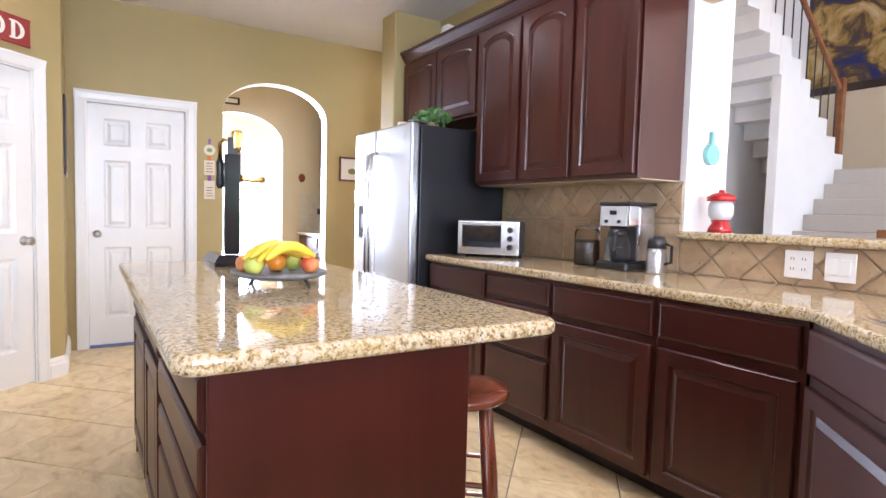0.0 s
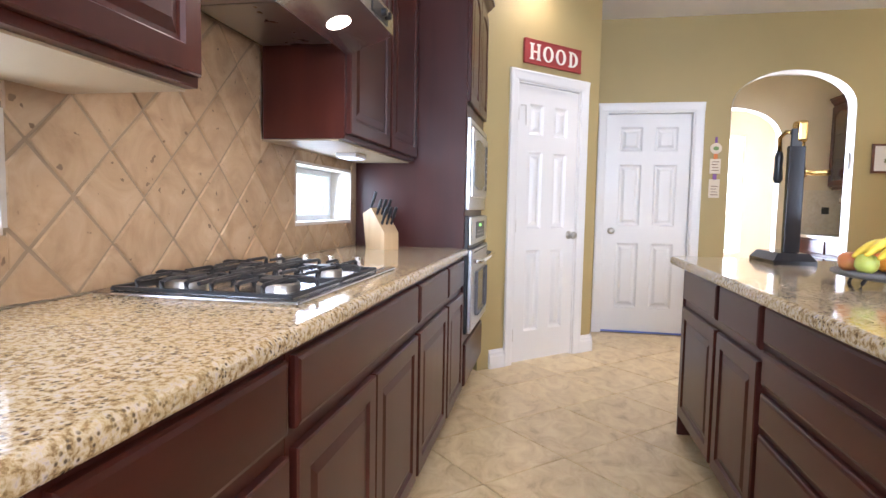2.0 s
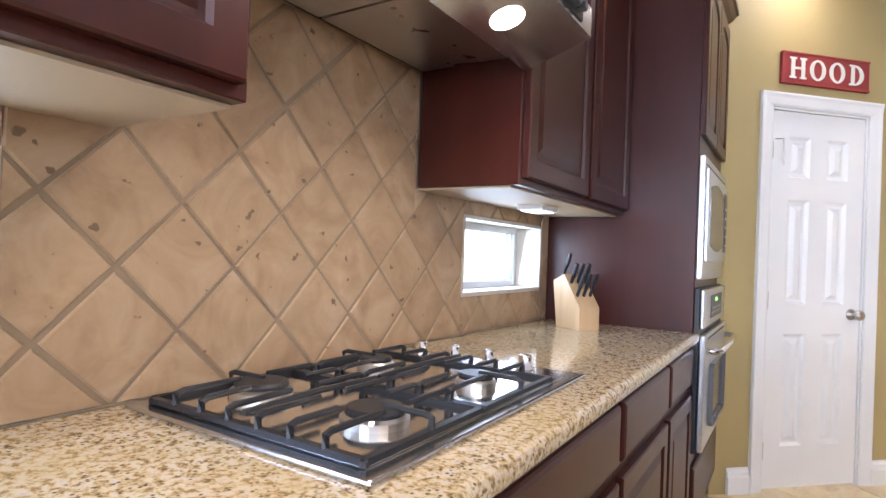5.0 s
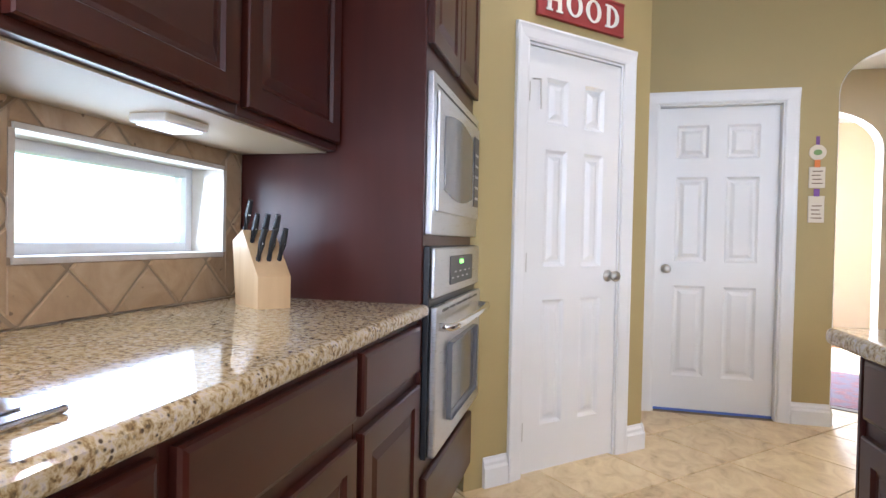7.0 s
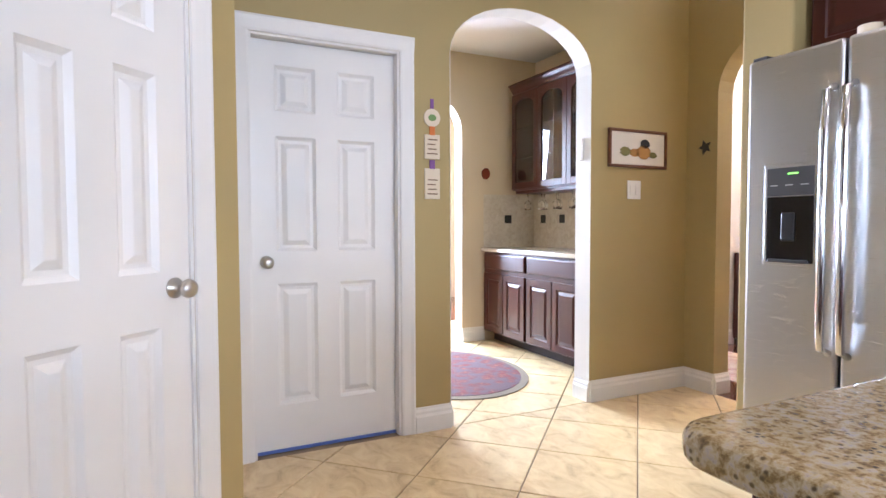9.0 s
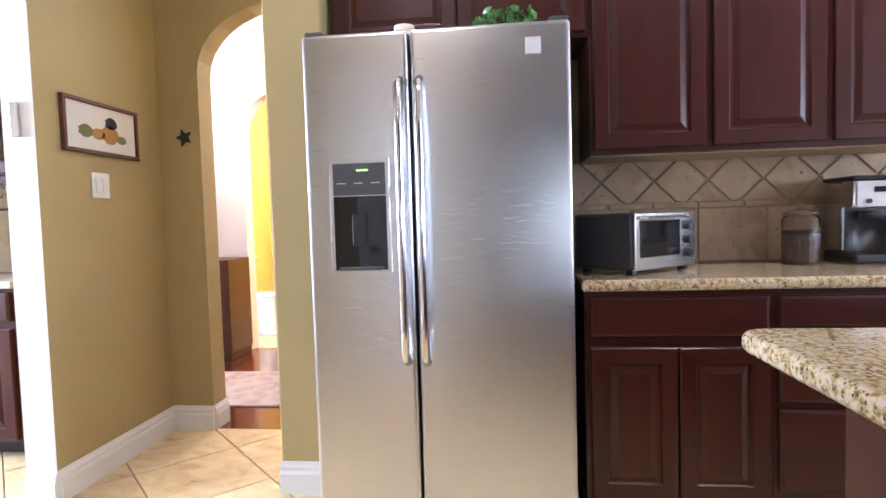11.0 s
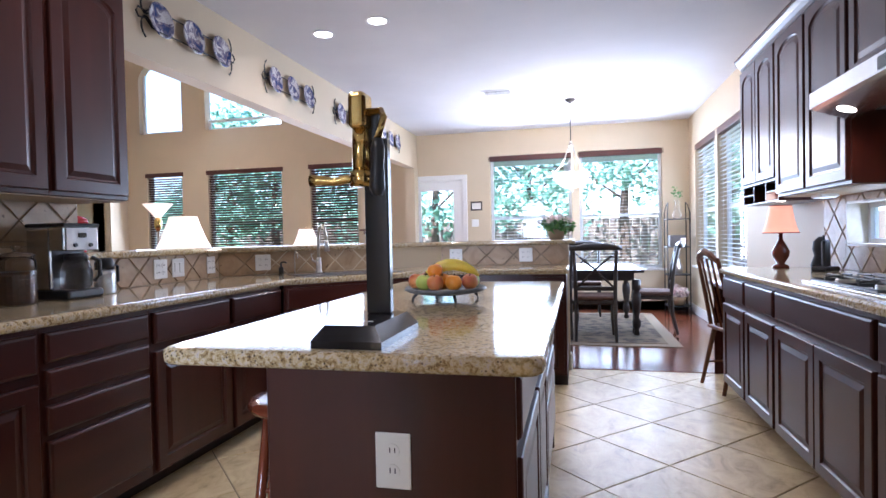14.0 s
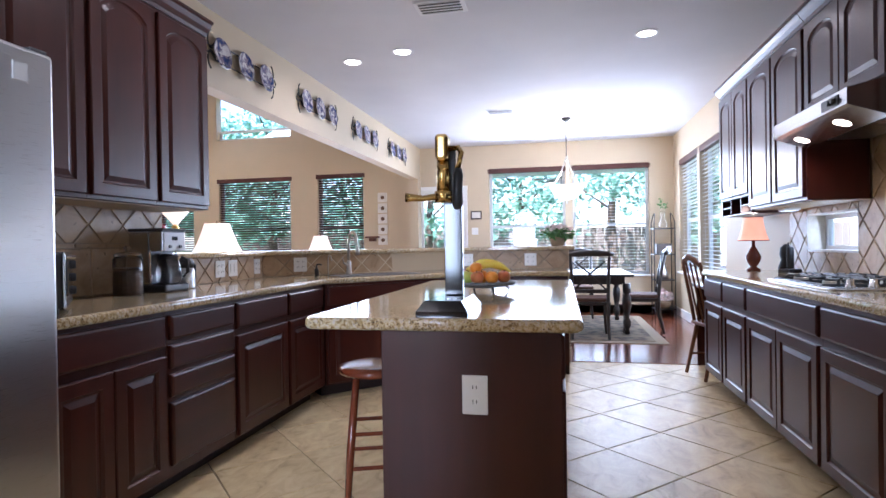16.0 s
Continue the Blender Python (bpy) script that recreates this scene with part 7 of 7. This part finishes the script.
# bright room beyond
bm = bm_new()
box(bm, -1.0, 11.5, 0, 0.6, 11.64, CEIL)
box(bm, 0.6, 11.5, 0, 2.9, 11.64, 0.45)
box(bm, 0.6, 11.5, 2.45, 2.9, 11.64, CEIL)
box(bm, 2.9, 11.5, 0, 4.2, 11.64, CEIL)
box(bm, 4.1, 8.59, 0, 4.2, 11.5, CEIL)
box(bm, -1.0, 8.59, 0, -0.9, 11.5, CEIL)
struct("wall_front_room", bm, M_BEIGE, "beige front room walls with a bright window", "wall")
struct("ceiling_front_room", boxed(-1.0, PY + 0.14, CEIL, 4.2, 11.64, CEIL + 0.08), M_CEIL, "white front room ceiling", "ceiling")
struct("floor_front_room", boxed(-1.0, 9.6, -0.12, 4.2, 11.64, -0.003), M_FLOORW, "hardwood front room floor", "floor")
window(pose(0.6, 11.5, 0), 2.3, 0.45, 2.45, "tall bright front room window")
ln = thing("lantern_sconce", "black lantern wall lamp seen through the arches", "wall lamp", pose(1.35, 9.2, 1.55))
part("cage", lathe(bm_new(), [(0.02, -0.25), (0.06, -0.16), (0.075, 0.10), (0.05, 0.18), (0.01, 0.26)], 6), M_IRON, ln)
part("chain", tube(bm_new(), [(0, 0, 0.26), (0, 0, 1.3)], 0.006, 6), M_IRON, ln)

# ---- outside ----
M_GRASS = stone("lawn", [(0.3, (0.05, 0.09, 0.02)), (0.7, (0.10, 0.16, 0.04))], 0.9, False, 3)
bm = boxed(-400, -400, -0.6, 400, 400, -0.15)
struct("ground", bm, M_GRASS, "green lawn round the house", "ground")
M_PATIO = paint("pale_patio_paint", (0.70, 0.70, 0.68), 0.8)
struct("patio_roof", boxed(-2.5, -7.6, 2.75, 3.4, -3.93, 2.85), M_PATIO, "pale patio ceiling outside the dining window", "roof")
struct("patio_slab", boxed(-2.5, -7.6, -0.15, 3.4, -3.93, -0.06), M_PATIO, "pale concrete patio", "pavement")
M_BRICK = paint("grey_brown_brick", (0.26, 0.20, 0.17), 0.85)
M_MORT = paint("mortar", (0.42, 0.40, 0.37), 0.9)
for cx in (2.55, -2.1):
    col = thing("brick_column", "grey brown brick patio column", "column", pose(cx, -7.3, -0.06), "patio columns")
    part("core", boxed(-0.19, -0.19, 0, 0.19, 0.19, 2.81), M_MORT, col, "mortar core")
    pr = None
    for r in range(34):
        for k in range(2):
            if pr is None:
                pr = part("brick", boxed(-0.092, -0.02, 0.0, 0.092, 0.02, 0.068, 0.003, 1), M_BRICK, col)
                ob = pr
            else:
                ob = new("brick", pr.data)
                ob.parent = col
            ob.location = (-0.1 + 0.2 * k + (0.0 if r % 2 else 0.0), 0.185, 0.005 + r * 0.08)
pf = thing("patio_fan", "white patio ceiling fan at rest", "fan", pose(0.35, -5.6, 2.75))
part("rod", tube(bm_new(), [(0, 0, -0.001), (0, 0, -0.25)], 0.015, 8), M_PATIO, pf)
part("motor", lathe(bm_new(), [(0.05, -0.42), (0.11, -0.38), (0.11, -0.28), (0.04, -0.24)], 18), M_PATIO, pf)
for k in range(5):
    b = part("blade", boxed(0.12, -0.06, -0.335, 0.62, 0.06, -0.325, 0.002, 1), M_GREY, pf)
    b.matrix_basis = pose(0, 0, 0, 8, 0, 72 * k + 15)

M_BARK = stone("bark", [(0.3, (0.05, 0.035, 0.025)), (0.7, (0.14, 0.10, 0.07))], 0.9, False, 12)
M_FOL = fruit_mat("tree_leaves", (0.12, 0.26, 0.18), (0.22, 0.42, 0.31), 2)


def tree(x, y, h, r, seed):
    random.seed(seed)
    t = thing("tree", "leafy green garden tree beyond the windows", "tree", pose(x, y, -0.2), "garden trees")
    bm = bm_new()
    tube(bm, [(0, 0, 0), (0.05, 0.03, h * 0.3), (-0.04, 0.05, h * 0.55), (0, 0, h * 0.8)], [0.17, 0.13, 0.09, 0.03], 8)
    for k in range(7):
        a, z = k * 2.4, h * (0.35 + 0.06 * k)
        tube(bm, [(0, 0, z), (r * 0.4 * math.cos(a), r * 0.4 * math.sin(a), z + h * 0.1), (r * 0.85 * math.cos(a), r * 0.85 * math.sin(a), z + h * 0.16)], [0.045, 0.028, 0.010], 6)
    part("trunk", bm, M_BARK, t, "tapered trunk with limbs")
    bm = bm_new()
    for k in range(34):
        a, rr = random.uniform(0, 6.28), r * random.uniform(0.2, 0.95)
        leaf_cloud(bm, 80, r * 0.36, r * 0.36, r * 0.28, 0.12, (rr * math.cos(a), rr * math.sin(a), h * random.uniform(0.28, 0.95)))
    part("crown", bm, M_FOL, t, "uneven leafy crown")


for i, (x, y) in enumerate(((-4.5, -14), (-1.2, -12.5), (1.8, -13.8), (4.6, -12.2), (7.2, -13.2), (9.8, -11.5), (12.5, -13), (0.5, 18))):
    tree(x, y, 5.2 + (i * 37 % 10) * 0.22, 2.1 + (i * 53 % 10) * 0.06, 40 + i)
M_FENCE = timber("weathered_fence_wood", (0.10, 0.08, 0.065), (0.20, 0.17, 0.14), 0.8, "z", 0.0)
fc = thing("garden_fence", "weathered board fence along the garden", "fence", pose(0, -16.5, -0.15))
pr = None
for i in range(90):
    if pr is None:
        pr = part("board", boxed(-0.13, -0.01, 0, 0.13, 0.01, 1.9, 0.003, 1), M_FENCE, fc)
        ob = pr
    else:
        ob = new("board", pr.data)
        ob.parent = fc
    ob.location = (-10 + i * 0.27, 0.004 * (i % 3), 0.0)
for z in (0.4, 1.5):
    part("rail", boxed(-10.1, -0.06, z, 14.2, -0.0105, z + 0.09), M_FENCE, fc)

# ---- tile pieces, last ----


def clip_poly(poly, x0, y0, x1, y1):
    for axis, lim, keep_less in ((0, x0, False), (0, x1, True), (1, y0, False), (1, y1, True)):
        out = []
        for i in range(len(poly)):
            p, q = poly[i], poly[(i + 1) % len(poly)]
            inp = p[axis] <= lim if keep_less else p[axis] >= lim
            inq = q[axis] <= lim if keep_less else q[axis] >= lim
            if inp:
                out.append(p)
            if inp != inq:
                f = (lim - p[axis]) / (q[axis] - p[axis])
                out.append((p[0] + f * (q[0] - p[0]), p[1] + f * (q[1] - p[1])))
        poly = out
        if len(poly) < 3:
            return []
    return poly


def poly_area(p):
    return abs(sum(a[0] * b[1] - b[0] * a[1] for a, b in zip(p, p[1:] + p[:1]))) / 2


def tile_mesh(poly, t, soft=0.006):
    """A flat piece with softened rim; plane z=0 to z=t."""
    cx, cy = sum(p[0] for p in poly) / len(poly), sum(p[1] for p in poly) / len(poly)
    vs, fs, n = [], [], len(poly)

    def shrink(p, d):
        v = Vector((cx - p[0], cy - p[1]))
        return (p[0], p[1]) if v.length < 1e-6 else tuple(Vector(p) + v.normalized() * min(d, v.length * 0.5))
    for d, z in ((0, 0), (0, t * 0.55), (soft, t)):
        vs += [(*shrink(p, d), z) for p in poly]
    for r in range(2):
        for i in range(n):
            j = (i + 1) % n
            fs.append((r * n + i, r * n + j, (r + 1) * n + j, (r + 1) * n + i))
    fs.append(tuple(range(2 * n, 3 * n)))
    me = bpy.data.meshes.new("tile")
    me.from_pydata(vs, [], fs)
    return me


def diamond_field(parent, m, rects, side, gap, t, material, origin=(0, 0), name="tile", holes=(), rough=0.004, soft=0.006):
    """Square tiles laid at 45 degrees inside rectangles of a plane; m takes the plane to the parent."""
    half = side / math.sqrt(2)
    hg = (side - gap) / math.sqrt(2)
    random.seed(5)
    whole = None
    for x0, y0, x1, y1 in rects:
        i0, i1 = int((x0 - origin[0]) / half) - 2, int((x1 - origin[0]) / half) + 3
        j0, j1 = int((y0 - origin[1]) / half) - 2, int((y1 - origin[1]) / half) + 3
        for i in range(i0, i1):
            for j in range(j0, j1):
                if (i + j) % 2:
                    continue
                cx, cy = origin[0] + i * half, origin[1] + j * half
                if cx + half < x0 or cx - half > x1 or cy + half < y0 or cy - half > y1:
                    continue
                k = lambda: 1 + random.uniform(-rough, rough)
                full = [(cx + hg * k(), cy), (cx, cy + hg * k()), (cx - hg * k(), cy), (cx, cy - hg * k())]
                inside = x0 <= cx - hg and cx + hg <= x1 and y0 <= cy - hg and cy + hg <= y1
                polys = [clip_poly(full, x0, y0, x1, y1)]
                for hx0, hy0, hx1, hy1 in holes:
                    nxt = []
                    for p in polys:
                        if not p:
                            continue
                        if max(q[0] for q in p) <= hx0 or min(q[0] for q in p) >= hx1 or max(q[1] for q in p) <= hy0 or min(q[1] for q in p) >= hy1:
                            nxt.append(p)
                            continue
                        nxt += [clip_poly(p, -99, -99, hx0, 99), clip_poly(p, hx1, -99, 99, 99), clip_poly(p, hx0, -99, hx1, hy0), clip_poly(p, hx0, hy1, hx1, 99)]
                    polys = nxt
                for p in polys:
                    if len(p) < 3 or poly_area(p) < 0.0004:
                        continue
                    pc = [(q[0] - cx, q[1] - cy) for q in p]
                    ob = new(name, tile_mesh(pc, t, soft))
                    ob.data.materials.append(material)
                    ob.parent = parent
                    ob.matrix_basis = m @ pose(cx, cy, 0, random.uniform(-0.15, 0.15), random.uniform(-0.15, 0.15), 0)


def square_field(parent, m, rect, w, h, gap, t, material, name="tile"):
    x0, y0, x1, y1 = rect
    y = y0
    while y < y1 - 0.02:
        x = x0
        hh = min(h, y1 - y)
        while x < x1 - 0.02:
            ww = min(w, x1 - x)
            ob = new(name, tile_mesh([(gap / 2, gap / 2), (ww - gap / 2, gap / 2), (ww - gap / 2, hh - gap / 2), (gap / 2, hh - gap / 2)], t))
            ob.data.materials.append(material)
            ob.parent = parent
            ob.matrix_basis = m @ pose(x, y, 0)
            x += w
        y += h


# range splash: plane u = y, v = z, tiles stand proud towards +x
rs = thing("backsplash", "tumbled travertine splash laid in diamonds behind the range", "backsplash", kind="structure")
gy = 0.96
for a, c, z0, z1 in OPEN_W[2:]:
    part("grout_bed", boxed(XW + 0.001, gy, 0.913, XW + 0.006, a, 1.384), M_GROUT, rs, "recessed grout")
    part("grout_bed", boxed(XW + 0.001, a, 0.913, XW + 0.006, c, z0), M_GROUT, rs, "recessed grout")
    part("grout_bed", boxed(XW + 0.001, a, z1, XW + 0.006, c, 1.384), M_GROUT, rs, "recessed grout")
    gy = c
part("grout_bed", boxed(XW + 0.001, gy, 0.913, XW + 0.006, 4.154, 1.384), M_GROUT, rs, "recessed grout")
part("grout_bed", boxed(XW + 0.001, 2.19, 1.3845, XW + 0.006, 3.07, 1.733), M_GROUT, rs, "recessed grout")
RM = Matrix(((0, 0, 1, XW + 0.004), (1, 0, 0, 0), (0, 1, 0, 0), (0, 0, 0, 1)))
holes = [(a - 0.011, z0 - 0.013, c + 0.011, z1 + 0.011) for a, c, z0, z1 in OPEN_W[2:]]
holes += [(0.0, 1.384, 2.19, 2.0), (3.07, 1.384, 5.0, 2.0)]
diamond_field(rs, RM, [(0.97, 0.915, 4.15, 1.732)], 0.168, 0.009, 0.008, M_SPLASH, (2.08, 1.148), holes=holes, rough=0.03, soft=0.004)
# coffee wall splash
cs2 = thing("backsplash", "tumbled travertine splash behind the coffee counter", "backsplash", kind="structure")
part("grout_bed", boxed(FW - 0.006, 2.85, 0.913, FW - 0.001, 4.29, 1.384), M_GROUT, cs2, "recessed grout")
CM = Matrix(((0, 0, -1, FW - 0.004), (-1, 0, 0, 4.29), (0, 1, 0, 0), (0, 0, 0, 1)))
diamond_field(cs2, CM, [(0.0, 1.19, 1.44, 1.384)], 0.168, 0.008, 0.008, M_SPLASH, (0.05, 1.287), rough=0.03, soft=0.004)
square_field(cs2, CM, (0.0, 1.165, 1.44, 1.188), 0.2, 0.023, 0.004, 0.009, M_SPLASH, "border_tile")
square_field(cs2, CM, (0.0, 0.914, 1.44, 1.163), 0.30, 0.249, 0.006, 0.008, M_SPLASH)
# bar splash in three stretches
bs = thing("backsplash", "travertine diamond splash along the bar", "backsplash", kind="structure")
for m, ln in ((Matrix(((0, 0, -1, FW - 0.004), (-1, 0, 0, 2.85), (0, 1, 0, 0), (0, 0, 0, 1))), 1.18),
              (Matrix.Translation((2.795, 1.658, 0)) @ Matrix.Rotation(radians(-135), 4, "Z") @ Matrix(((1, 0, 0, 0), (0, 0, -1, -0.001), (0, 1, 0, 0), (0, 0, 0, 1))), 1.885),
              (Matrix.Translation((1.44, 0.331, 0)) @ Matrix.Rotation(radians(180), 4, "Z") @ Matrix(((1, 0, 0, 0), (0, 0, -1, -0.001), (0, 1, 0, 0), (0, 0, 0, 1))), 1.12)):
    g = new("grout_bed", tile_mesh([(0, 0.913), (ln, 0.913), (ln, 1.085), (0, 1.085)], 0.003, 0.0))
    g.data.materials.append(M_GROUT)
    g.parent, g.matrix_basis = bs, m @ pose(0, 0, -0.002)
    diamond_field(bs, m, [(0.0, 0.915, ln, 1.084)], 0.168, 0.008, 0.010, M_SPLASH, (0.06, 1.0), rough=0.03, soft=0.004)

# kitchen floor tiles, laid at 45 degrees
ft = bpy.data.objects["floor"]
diamond_field(ft, pose(0, 0, -0.006), [(XW + 0.01, 0.285, 3.07, YB), (1.0, YB + 0.005, 3.2, 9.58)], 0.472, 0.0065, 0.006, M_TILE, (0.148, 2.305), soft=0.003, rough=0.001)
th = struct("threshold", boxed(-1.38, 0.235, -0.003, 0.30, 0.285, 0.006, 0.003), M_FLOORW, "wood strip between tile and hardwood", "trim")
